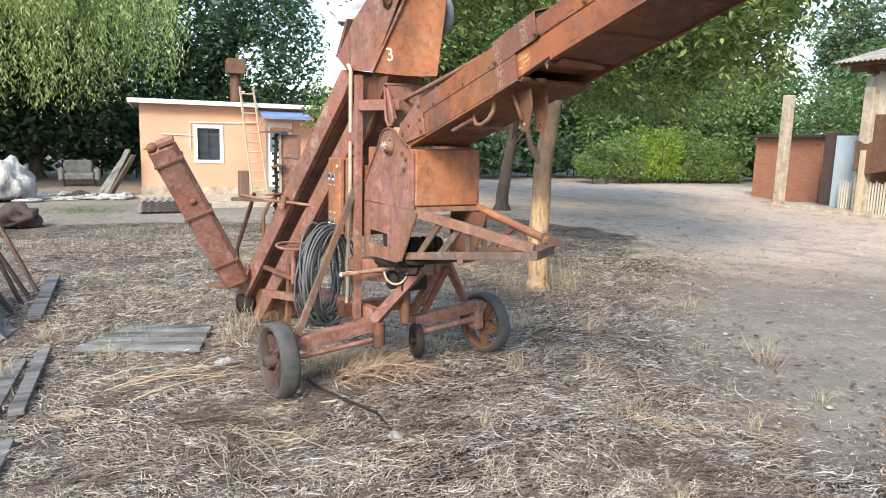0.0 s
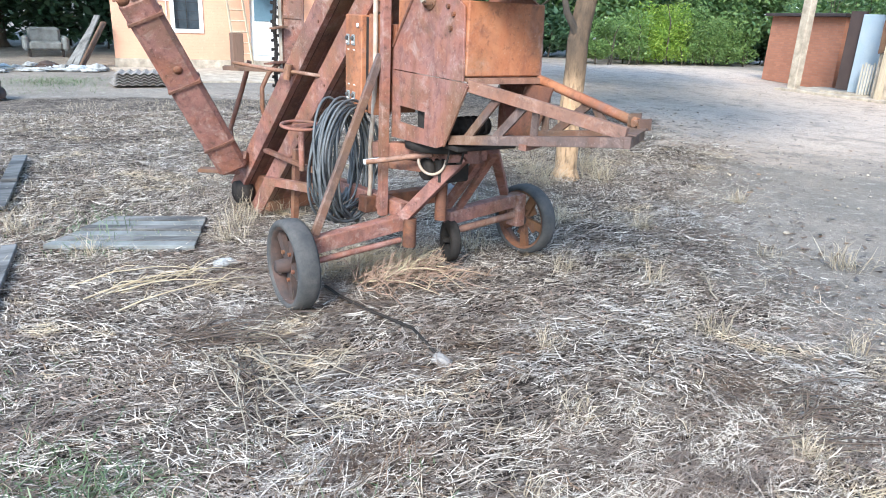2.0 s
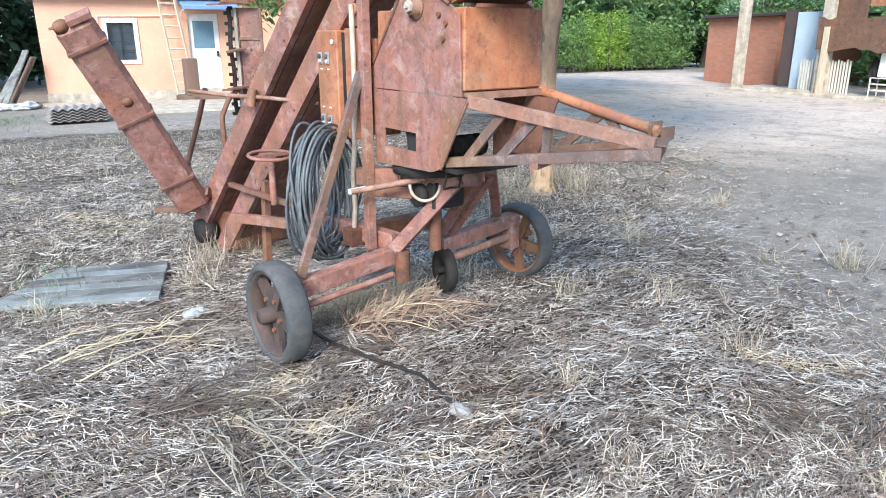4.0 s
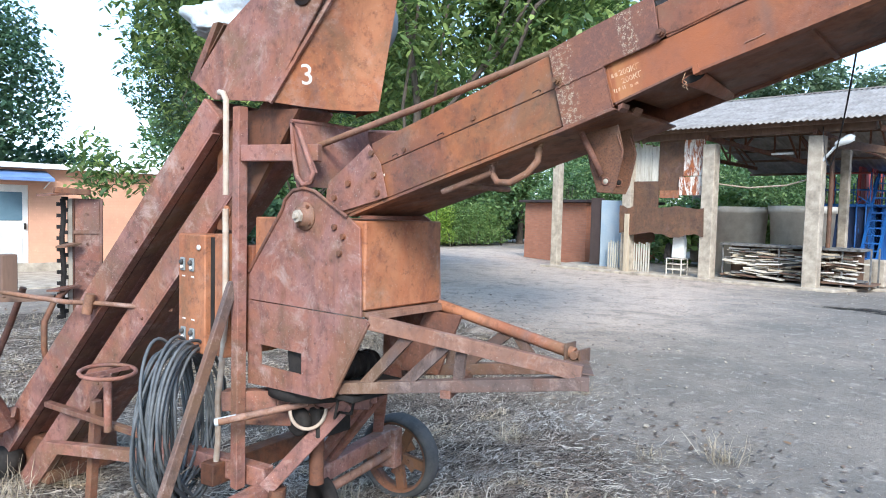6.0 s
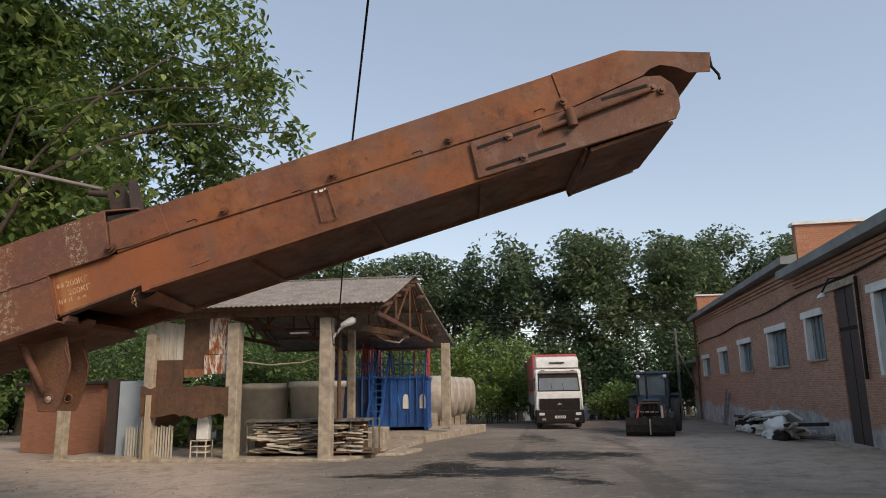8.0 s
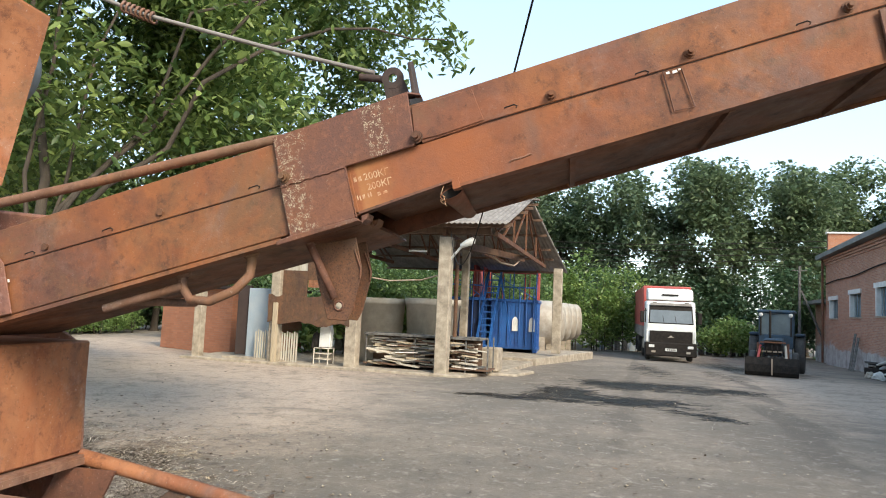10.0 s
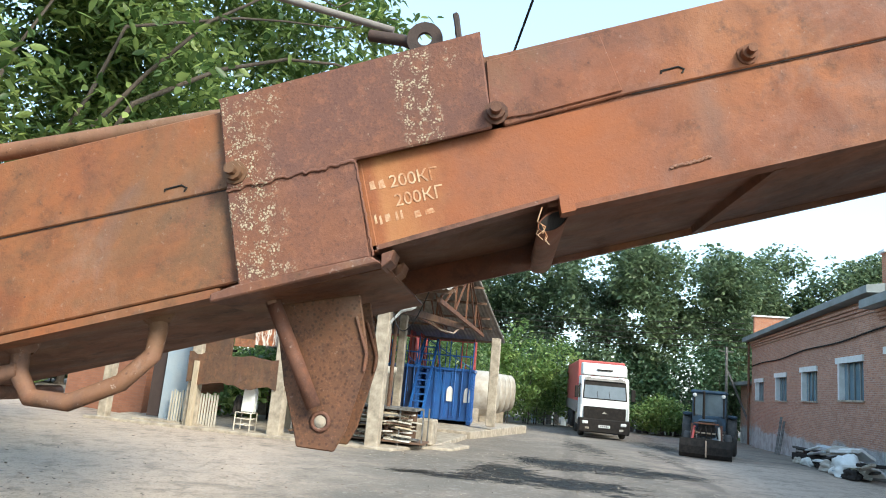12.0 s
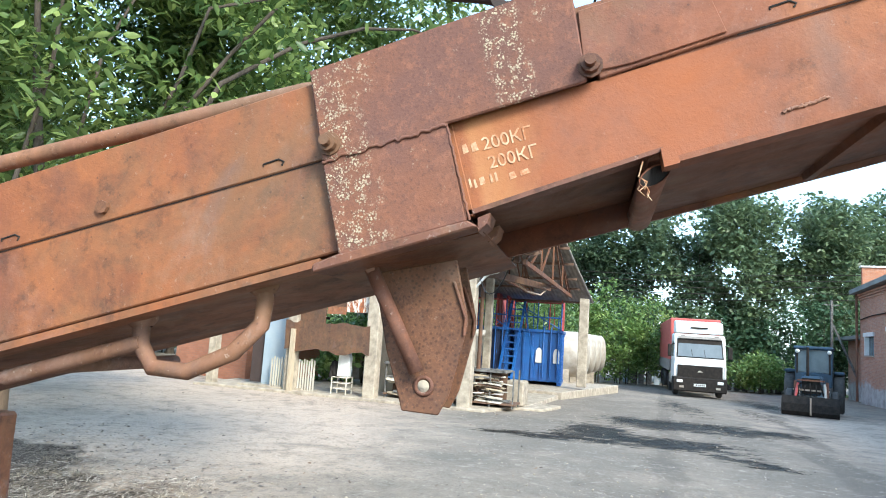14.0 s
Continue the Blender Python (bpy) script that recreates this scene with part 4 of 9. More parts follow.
    sub("lug", Geo().prism([ear[0] + Vector((0.20, 0, 0)), ear[0] + Vector((0.29, 0, 0)), ear[1] + Vector((0.275, 0, -0.012)), ear[1] + Vector((0.245, 0, 0)), ear[1] + Vector((0.215, 0, -0.012))], cv(0.009, 0) - cv(0, 0)), RIM_DARK, "upright dark steel ear", bevel=0.002)
    sub("shackle", Geo().tube([cv(1.352, 0.264, 0.262), cv(1.335, 0.276, 0.262), cv(1.28, 0.30, 0.262)], 0.010, 8), RIM_DARK)
    # pivot cheeks at the foot of the belt
    g = plate([(-0.02, -0.10), (0.14, -0.115), (0.34, -0.128), (0.34, 0.0), (0.30, 0.09), (0.2, 0.06), (0.05, 0.02)], -0.010, -0.006)
    sub("end_cheek", g, RED, "red paint-worn cheek plate", bevel=0.001)
    for s, h in ((0.07, -0.05), (0.16, -0.02), (0.3, -0.1), (0.3, -0.03), (0.31, 0.05)):
        sub("bolt", Geo().lathe([(0.0, 0.0), (0.0, 0.012), (-0.01, 0.012), (-0.01, 0.0)], cv(s, h, -0.010), (1, 0, 0), 8, False), UNDER)
    return body


def lettering(text, size, origin, right, up, material, name, parent, label=""):
    """Flat painted characters on a sheet."""
    cu = bpy.data.curves.new(name, "FONT")
    cu.body, cu.size, cu.extrude = text, size, 0.0004
    ob = bpy.data.objects.new(name, cu)
    scene.collection.objects.link(ob)
    me = bpy.data.meshes.new_from_object(ob.evaluated_get(bpy.context.evaluated_depsgraph_get()))
    bpy.data.objects.remove(ob)
    r, u = Vector(right).normalized(), Vector(up).normalized()
    n = r.cross(u)
    o = Vector(origin) - BASE
    for v in me.vertices:
        v.co = o + r * v.co.x + u * v.co.y + n * v.co.z
    me.materials.clear()
    return part(name, me, material, parent, label)


conveyor = build_conveyor()
U, V = cv(1, 0) - cv(0, 0), cv(0, 1) - cv(0, 0)
lettering("200КГ", 0.0225, cv(1.288, -0.054, 0.0005), U - V * 0.03, V, PALE_MARK, "lettering", conveyor, "faded white painted writing")
lettering("200КГ", 0.0225, cv(1.290, -0.0785, 0.0005), U - V * 0.02, V, PALE_MARK, "lettering", conveyor, "faded white painted writing")
for s, h, l, t in ((1.264, -0.052, 0.007, 0.012), (1.275, -0.053, 0.008, 0.012), (1.262, -0.095, 0.003, 0.012), (1.268, -0.097, 0.003, 0.012), (1.275, -0.095, 0.007, 0.010), (1.288, -0.096, 0.003, 0.012), (1.294, -0.096, 0.003, 0.012), (1.311, -0.098, 0.008, 0.009), (1.324, -0.097, 0.012, 0.007)):
    g = Geo().prism([cv(s, h, 0.0003), cv(s + l, h + 0.001, 0.0003), cv(s + l * 0.8, h + t, 0.0003), cv(s, h + t * 0.9, 0.0003)], (0.0004, 0, 0))
    lpart("worn_marking", g, PALE_MARK, conveyor, "worn unreadable marking")
for s, h, l, t in ((1.990, -0.021, 0.007, 0.005), (2.003, -0.023, 0.010, 0.006), (2.016, -0.020, 0.005, 0.004), (0.345, -0.05, 0.005, 0.008)):
    g = Geo().prism([cv(s, h, -0.0105), cv(s + l, h, -0.0105), cv(s + l, h + t, -0.0105), cv(s, h + t, -0.0105)], (0.0006, 0, 0))
    lpart("paint_patch", g, MARK, conveyor)


def build_turret():
    X0, X1 = 3.41, 3.865
    up = [(7.36, 1.262), (7.35, 1.385), (7.12, 1.66), (7.10, 1.705), (7.05, 1.742), (6.98, 1.752), (6.91, 1.738), (6.72, 1.64), (6.655, 1.60), (6.64, 1.262)]
    low = [(7.355, 0.885), (7.36, 1.258), (6.64, 1.258), (6.605, 1.25), (6.80, 0.925), (6.86, 0.905)]
    cheek = None
    for x, label in ((X0 - 0.012, "red-brown cheek plate with paint worn thin"), (X1, "")):
        g = Geo().prism([(x, y, z) for y, z in up], (0.012, 0, 0))
        ob = lpart("cheek_plate", g, RED, None, label, 0.002)
        cheek = cheek or ob
        # the near skirt is cut out round a square opening; the far one reaches less far back
        near = ([(7.3575, 1.072), (7.36, 1.258), (6.64, 1.258), (6.605, 1.25), (6.712, 1.072)], [(7.356, 0.983), (7.3575, 1.072), (7.265, 1.072), (7.265, 0.983)], [(6.985, 0.983), (6.985, 1.072), (6.712, 1.072), (6.765, 0.983)], [(7.355, 0.885), (7.356, 0.983), (6.765, 0.983), (6.80, 0.925), (6.86, 0.905)])
        g = Geo()
        for piece in near if x < 3.5 else ([(6.97, 0.91), (6.97, 1.258)] + low[2:],):
            g.prism([(x, y, z) for y, z in piece], (0.009, 0, 0))
        ob2 = lpart("skirt_plate", g, RED, None, "faded red skirt plate with a square opening" if x < 3.5 else "")
        if x < 3.5:
            o = Geo().prism([(x + 0.03, y, z) for y, z in ((7.10, 0.96), (6.95, 0.96), (6.95, 1.10), (7.12, 1.10))], (0.01, 0, 0))
            lpart("inner_flap", o, BLACK, ob2, "black greasy flap inside the opening")
    # rim on the cheek's edge and the big pivot boss
    g = Geo().tube([(X0 - 0.014, y, z) for y, z in up[1:8]], 0.008, 6)
    lpart("edge_rim", g, BROWN, cheek)
    c = (X0 - 0.01, 6.968, 1.638)
    boss = lpart("pivot_boss", Geo().lathe([(0.0, 0.0), (0.0, 0.058), (-0.012, 0.058), (-0.014, 0.04), (-0.036, 0.037), (-0.038, 0.0)], c, (1, 0, 0), 24), BAR, cheek, "rusty greasy pivot boss")
    lpart("pivot_nut", Geo().lathe([(-0.038, 0.0), (-0.038, 0.027), (-0.052, 0.027), (-0.052, 0.013), (-0.064, 0.011), (-0.064, 0.0)], c, (1, 0, 0), 6, False), CONCRETE, boss, "pale worn nut")
    for k in range(4):
        lpart("boss_bolt", Geo().lathe([(-0.012, 0.0), (-0.012, 0.008), (-0.022, 0.008), (-0.022, 0.0)], (c[0], c[1] + 0.048 * math.cos(k * 1.57 + 0.6), c[2] + 0.048 * math.sin(k * 1.57 + 0.6)), (1, 0, 0), 6, False), UNDER, boss)
    for y, z in ((6.79, 1.60), (6.74, 1.565), (6.76, 1.50)):
        lpart("bolt", Geo().lathe([(0.0, 0.0), (0.0, 0.012), (-0.012, 0.012), (-0.012, 0.0)], (X0 - 0.012, y, z), (1, 0, 0), 8, False), UNDER, cheek)
    # orange drive box between the cheeks
    box = lpart("drive_box", Geo().box(X0 + 0.003, X1 - 0.003, 6.636, 7.33, 1.285, 1.628), ORANGE, None, "orange rusty sheet drive box", 0.006)
    lpart("box_lip", Geo().box(X0 + 0.01, X1 - 0.01, 6.615, 6.7, 1.262, 1.28), BAR, box)
    lpart("front_flange", Geo().beam((X0 - 0.004, 6.612, 1.25), (X0 - 0.004, 6.805, 0.93), 0.032, 0.012, (1, 0, 0)), RED, box, bevel=0.002)
    lpart("grease_tray", Geo().box(X0 + 0.03, X1 - 0.05, 6.72, 7.1, 0.905, 0.93), BLACK, box, "greasy black tray", 0.004)
    g = Geo().lathe([(-0.12, 0.0), (-0.12, 0.050), (0.12, 0.050), (0.12, 0.0)], (3.64, 6.93, 0.995), (1, 0, 0), 16)
    for k in range(5):
        g.lathe([(-0.1 + k * 0.045, 0.0), (-0.1 + k * 0.045, 0.058), (-0.085 + k * 0.045, 0.058), (-0.085 + k * 0.045, 0.0)], (3.64, 6.93, 0.995), (1, 0, 0), 16)
    lpart("motor", g, BLACK, box, "black ribbed electric motor")
    # receiving funnel under the hopper
    f = lpart("funnel", Geo().add([(3.42, 7.06, 1.76), (3.86, 7.06, 1.76), (3.86, 7.09, 2.03), (3.42, 7.09, 2.03), (3.42, 7.05, 1.76), (3.86, 7.05, 1.76), (3.86, 7.08, 2.03), (3.42, 7.08, 2.03)], [(0, 1, 2, 3), (7, 6, 5, 4), (0, 3, 7, 4), (1, 5, 6, 2), (3, 2, 6, 7), (0, 4, 5, 1)]), RED, None, "red funnel sheet above the belt's foot")
    g = Geo().prism([(3.85, 7.08, 2.03), (3.85, 6.66, 2.0), (3.85, 6.58, 1.9), (3.85, 7.05, 1.74)], (0.008, 0, 0))
    lpart("funnel_side", g, RED, f, bevel=0.001)
    g = Geo().prism([(3.415, 7.085, 2.02), (3.415, 7.03, 1.985), (3.415, 6.93, 1.815), (3.415, 6.96, 1.77), (3.415, 7.05, 1.745)], (0.01, 0, 0))
    lpart("funnel_side", g, RED, f, bevel=0.001)
    rim = [(3.412, 7.085, 2.025), (3.405, 7.03, 1.99), (3.40, 6.975, 1.90), (3.40, 6.93, 1.815), (3.40, 6.945, 1.775), (3.40, 6.99, 1.765), (3.40, 7.03, 1.80), (3.405, 7.06, 1.9)]
    lpart("rim_bar", Geo().tube(rim, 0.011, 8, closed=True), RED, f, "bent red rim bar")
    lpart("rim_bar", Geo().tube([(3.41, 7.085, 2.03), (3.62, 7.085, 2.035), (3.86, 7.085, 2.03), (3.86, 6.66, 2.0)], 0.01, 8), RED, f)
    # sloping cross plate at the foot of the belt
    g = Geo().hexa([cv(0.05, 0.0, 0.02), cv(0.36, 0.02, 0.02), cv(0.36, 0.02, WIDE), cv(0.05, 0.0, WIDE), cv(0.02, 0.03, 0.02), cv(0.36, 0.092, 0.02), cv(0.36, 0.092, WIDE), cv(0.02, 0.03, WIDE)])
    lpart("foot_hood", g, RED, f, "", 0.003)
    # tapering outrigger frame in front
    tipL, tipR = Vector((3.74, 5.885, 1.085)), Vector((3.955, 6.02, 1.085))
    fr = lpart("outrigger", Geo().beam((3.425, 6.62, 1.245), tipL + Vector((0, 0, 0.035)), 0.035, 0.055), BAR, None, "tapering rusty girder frame", 0.002)
    lpart("girder", Geo().beam((3.45, 6.80, 0.955), tipL, 0.05, 0.045), GREY_RUST, fr, bevel=0.002)
    lpart("girder", Geo().beam((3.86, 6.83, 0.955), tipR, 0.05, 0.045), GREY_RUST, fr, bevel=0.002)
    lpart("tube_girder", Geo().tube([(3.865, 6.64, 1.27), tipR + Vector((0, 0.01, 0.05))], 0.024, 14), ORANGE, fr, "orange pipe girder")
    lpart("end_bar", Geo().beam(tipL, tipR, 0.05, 0.05, over=0.02), GREY_RUST, fr, bevel=0.002)
    eb = Geo()
    for y0, y1, z0, z1 in ((-0.035, 0.035, 0.022, 0.030), (0.027, 0.035, 0.03, 0.092), (-0.035, -0.027, 0.03, 0.075)):
        eb.box(-0.04, 0.04, y0, y1, z0, z1, Matrix.Translation(tipR))
    lpart("end_bracket", eb, GREY_RUST, fr, "small open end bracket")
    lpart("end_pin", Geo().tube([tipR + Vector((-0.05, -0.01, 0.052)), tipR + Vector((0.05, -0.01, 0.052))], 0.016, 10), BAR, fr)
    lpart("hitch_plate", Geo().prism([tipL + Vector((0, 0.03, 0.028)), tipL + Vector((0.02, -0.035, 0.028)), tipR + Vector((0.02, -0.035, 0.028)), tipR + Vector((0, 0.06, 0.028))], (0, 0, 0.006)), GREY_RUST, fr)
    a, b = Vector((3.425, 6.62, 1.245)), tipL + Vector((0, 0, 0.035))
    c, d = Vector((3.45, 6.80, 0.955)), tipL
    for k0, k1 in ((0.22, 0.10), (0.40, 0.28), (0.46, 0.52)):
        lpart("lattice_bar", Geo().beam(c.lerp(d, k1), a.lerp(b, k0), 0.045, 0.012, (1, 0, 0)), GREY_RUST, fr)
    c, d, a, b = Vector((3.86, 6.83, 0.955)), tipR, Vector((3.865, 6.64, 1.26)), tipR + Vector((0, 0.01, 0.05))
    for k0, k1 in ((0.1, 0.3), (0.55, 0.35), (0.6, 0.8)):
        lpart("lattice_bar", Geo().beam(c.lerp(d, k1), a.lerp(b, k0), 0.045, 0.012, (1, 0, 0)), GREY_RUST, fr)
    lpart("cross_bar", Geo().beam((3.43, 6.63, 1.262), (3.86, 6.63, 1.262), 0.04, 0.02), BAR, fr)
    lpart("cross_bar", Geo().beam((3.56, 6.35, 0.99), (3.9, 6.5, 0.99), 0.04, 0.03), BROWN, fr)
    lpart("web_plate", Geo().prism([(3.80, 6.66, 1.25), (3.84, 6.50, 1.24), (3.84, 6.62, 0.97), (3.80, 6.8, 0.97)], (0.01, 0, 0)), BROWN, fr)


def build_hopper():
    A0, A1 = Vector((3.355, 7.155, 2.108)), Vector((3.425, 6.745, 2.612))
    BM, BR, TR = Vector((3.486, 6.99, 2.078)), Vector((3.633, 6.80, 2.078)), Vector((3.63, 6.69, 2.578))
    side = [(7.54, 2.145), (7.69, 2.24), (7.44, 2.462), (6.93, 2.735), (6.745, 2.612), (7.155, 2.108)]
    x_at = lambda y: 3.355 + 0.02 * (7.155 - y) / 0.4  # noqa: E731
    head = lpart("hopper", Geo().prism([(x_at(y), y, z) for y, z in side], (0.008, 0, 0)), RED, None, "rusty elevator head and spout marked with a number three", 0.001)
    g = Geo().prism([(3.74, max(y, 7.0), z) for y, z in side], (0.008, 0, 0))
    lpart("head_side", g, RED, head)
    g = Geo()
    th = Vector((0.006, 0.006, 0.0))
    rows, cols = 5, 6
    pts = []
    for i in range(rows):
        low, top = (A0.lerp(BR, i / (rows - 1)), A1.lerp(TR, i / (rows - 1)))
        if 0 < i < rows - 1:
            low = low + Vector((0.02, -0.012, -0.012)) * math.sin(math.pi * i / (rows - 1))
        pts += [low.lerp(top, j / (cols - 1)) for j in range(cols)]
    front = [(i * cols + j, (i + 1) * cols + j, (i + 1) * cols + j + 1, i * cols + j + 1) for i in range(rows - 1) for j in range(cols - 1)]
    g.add(pts, front, True)
    g.add([p + th for p in pts], [f[::-1] for f in front], True)
    spout = lpart("spout", g, ORANGE, head, "orange rusty spout sheet")
    far = Vector((0.10, 0.24, 0))
    g = Geo().prism([BR, BR + far, TR + far, TR], (0.004, 0.006, 0)).prism([A1, TR, TR + far, Vector((3.70, 6.98, 2.60))], (0, 0, 0.006))
    lpart("spout_side", g, ORANGE, head)
    g = Geo().prism([(3.36, 6.93, 2.738), (3.72, 7.05, 2.738), (3.70, 6.98, 2.64), (3.42, 6.745, 2.615)], (0, 0, 0.008))
    g.prism([(3.36, 6.93, 2.738), (3.74, 7.05, 2.738), (3.74, 7.47, 2.465), (3.36, 7.44, 2.465)], (0, 0, 0.008))
    g.prism([(3.34, 7.47, 2.465), (3.84, 7.47, 2.465), (3.84, 7.70, 2.245), (3.34, 7.70, 2.245)], (0, 0, 0.008))
    lpart("head_cover", g, BROWN, head)
    # turned flange along the slanting edge and the shaft bearing
    lpart("corner_flange", Geo().beam(A0 + Vector((-0.004, 0, 0)), A1 + Vector((-0.004, 0, 0)), 0.012, 0.03), RED, head)
    lpart("shaft_end", Geo().lathe([(0.0, 0.0), (0.0, 0.050), (-0.010, 0.048), (-0.012, 0.034), (-0.022, 0.036), (-0.024, 0.02), (-0.036, 0.018), (-0.036, 0.0)], (3.362, 6.955, 2.535), (1, 0, 0), 20), UNDER, head, "rusty shaft bearing")
    # Flat dark disc that paints the shadow round the bearing.
    lpart("bearing_recess", Geo().lathe([(0.0, 0.0), (0.0, 0.062), (-0.003, 0.062), (-0.003, 0.0)], (3.3605, 6.955, 2.530), (1, 0, 0), 24), RIM_DARK, head)
    for a in range(4):
        lpart("bolt", Geo().lathe([(0.0, 0.0), (0.0, 0.009), (-0.012, 0.009), (-0.012, 0.0)], (3.358, 6.955 + 0.05 * math.cos(a * 1.57 + 0.8), 2.535 + 0.05 * math.sin(a * 1.57 + 0.8)), (1, 0, 0), 6, False), UNDER, head)
    # round drum seen beyond the spout
    drum = Geo().lathe([(0.0, 0.0), (0.0, 0.118), (0.05, 0.118), (0.05, 0.0)], (3.70, 6.925, 2.46), (1, 0, 0), 28)
    lpart("pulley_guard", drum, GREY_ROOF, head, "round grey pulley guard")
    # Black sheet that paints the shaded inside of the spout.
    lpart("spout_mouth", Geo().add([BM + Vector((0.02, 0.02, 0.02)), BR + Vector((0.0, 0.02, 0.02)), BR + far + Vector((0, 0, 0.02)), Vector((3.80, 7.1, 2.1)), A0 + Vector((0.03, 0.0, 0.01))], [(0, 1, 2, 3, 4)]), BLACK, head, "black sheet painting the shade in the spout mouth")
    # torn edge plate at the head's rear
    g = Geo().prism([(3.33, 7.725, 2.25), (3.33, 7.54, 2.48), (3.33, 7.50, 2.48), (3.33, 7.675, 2.235)], (0.5, 0, 0))
    lpart("feed_flap", g, BROWN, head)
    # post with its lug that carries the stay wire
    lpart("stay_post", Geo().tube([(3.66, 7.12, 2.70), (3.66, 7.13, 2.90)], 0.014, 8), BAR, head)
    lpart("stay_wire", Geo().tube([(3.66, 7.12, 2.83), (3.66, 7.03, 2.802), (3.66, 6.88, 2.772), (3.66, 6.72, 2.717), (3.66, 6.41, 2.597), (3.66, 6.02, 2.488), (3.672, 5.70, 2.412)], 0.0062, 8), SLATE, head, "twisted wire stay")
    g = Geo()
    for k in range(7):
        p = Vector((3.66, 6.47 - 0.016 * k, 2.62 - 0.006 * k))
        g.tube([p + Vector((0.016 * math.cos(a), 0.004 * math.sin(a * 2), 0.016 * math.sin(a))) for a in np.linspace(0, math.tau, 9)[:-1]], 0.004, 5, closed=True)
    lpart("wire_knot", g, BAR, head)
    n = (BR - BM).cross(A1 - BM).normalized()
    right = (BR - BM).normalized()
    upv = n.cross(right)
    upv = upv if upv.z > 0 else -upv
    lettering("3", 0.115, Vector((3.383, 6.995, 2.165)) + Vector((-0.011, -0.013, 0)), right, upv, MARK, "number", spout, "white painted number three")


def build_elevator():
    # two inclined box troughs side by side, from the boot on the ground to the head
    def trough(name, a0, a1, b0, z0, b1, z1, thick, material, label):
        d = Vector((0, b1 - b0, z1 - z0)).normalized()
        n = Vector((0, -d.z, d.y))
        n = n if n.z < 0 else -n
        p = []
        for a in (a0, a1):
            p += [ch(a, b0, z0), ch(a, b1, z1), ch(a, b1 + n.y * thick, z1 + n.z * thick), ch(a, b0 + n.y * thick, z0 + n.z * thick)]
        return lpart(name, Geo().hexa(p), material, None, label, 0.004)

    out = trough("trough", -0.245, 0.10, 0.34, 2.155, 2.17, 0.19, 0.142, RED, "faded red inclined elevator trough")
    inn = trough("trough", -0.165, 0.13, 0.0, 2.2, 1.98, 0.05, 0.138, RED, "faded red inclined elevator trough")
    # folded lips along the underside, with a dark seam between them
    for ob, a0, b0, z0, b1, z1, thick in ((out, -0.245, 0.34, 2.155, 2.17, 0.19, 0.142), (inn, -0.165, 0.0, 2.2, 1.98, 0.05, 0.138)):
        d = Vector((0, b1 - b0, z1 - z0)).normalized()
        n = Vector((0, d.z, -d.y)) if d.y > 0 else Vector((0, -d.z, d.y))
        n = n if n.z < 0 else -n
        low = lambda a, k, t: ch(a, b0 + (b1 - b0) * k + n.y * t, z0 + (z1 - z0) * k + n.z * t)  # noqa: E731
        for w0, w1, mat, name in ((0.0, 0.045, RED, "edge_strip"), (0.045, 0.055, BLACK, "seam_gap"), (0.055, 0.12, BROWN, "edge_strip")):
            lift = 0.003 if mat is BLACK else 0.009
            g = Geo().hexa([low(a0 + w0, 0.03, thick), low(a0 + w1, 0.03, thick), low(a0 + w1, 0.97, thick), low(a0 + w0, 0.97, thick), low(a0 + w0, 0.03, thick + lift), low(a0 + w1, 0.03, thick + lift), low(a0 + w1, 0.97, thick + lift), low(a0 + w0, 0.97, thick + lift)])
            lpart(name, g, mat, ob)
        for k in (0.12, 0.3, 0.48, 0.66, 0.84):
            lpart("rivet", Geo().lathe([(0.0, 0.0), (0.0, 0.009), (-0.006, 0.007), (-0.007, 0.0)], low(a0 - 0.001, k, thick * 0.8), (1, 0.17, 0), 8), BROWN, ob)
    # boot with its black bearing
    boot = lpart("boot", Geo().box(-0.15, 0.30, 1.72, 2.28, 0.03, 0.30, Matrix.Translation(BASE) @ pose(0, 0, 0, 0, 0, 10)), UNDER, None, "dark elevator boot resting on the straw", 0.01)
    lpart("bearing", Geo().lathe([(-0.06, 0.0), (-0.06, 0.09), (0.05, 0.09), (0.05, 0.0)], ch(-0.22, 2.0, 0.15), (1, 0.17, 0), 18), BLACK, boot, "black greasy bearing")
    lpart("foot_plank", Geo().beam(ch(-0.48, 2.22, 0.315), ch(-0.10, 1.95, 0.30), 0.09, 0.03), BROWN, boot, bevel=0.003)
    # supporting legs and cross bars
    lpart("support_leg", Geo().beam(ch(-0.18, 1.28, 0.0), ch(-0.18, 1.22, 0.62), 0.045), BROWN, None, "", 0.003)
    lpart("side_rail", Geo().beam(ch(-0.30, 1.45, 0.36), ch(-0.15, 0.2, 0.46), 0.05, 0.06), RED, None, "", 0.003)
    lpart("side_rail", Geo().beam(ch(-0.22, 1.6, 0.55), ch(-0.22, 0.8, 0.52), 0.04, 0.03), BROWN, None, "", 0.003)
    rod = lpart("shaft_rod", Geo().tube([(2.965, 9.0, 1.168), ch(-0.36, 1.2, 1.168), ch(-0.25, 1.06, 1.16), ch(-0.05, 0.78, 1.13)], 0.013, 8), BAR, None, "bent rusty shaft")
    lpart("clamp", Geo().tube([ch(-0.30, 1.12, 1.11), ch(-0.29, 1.10, 1.21)], 0.026, 8), BAR, rod)
    # crank disc on its little stand
    st = lpart("crank_stand", Geo().tube([ch(-0.28, 0.98, 0.52), ch(-0.28, 0.98, 0.80)], 0.02, 8), RED, None, "", 0)
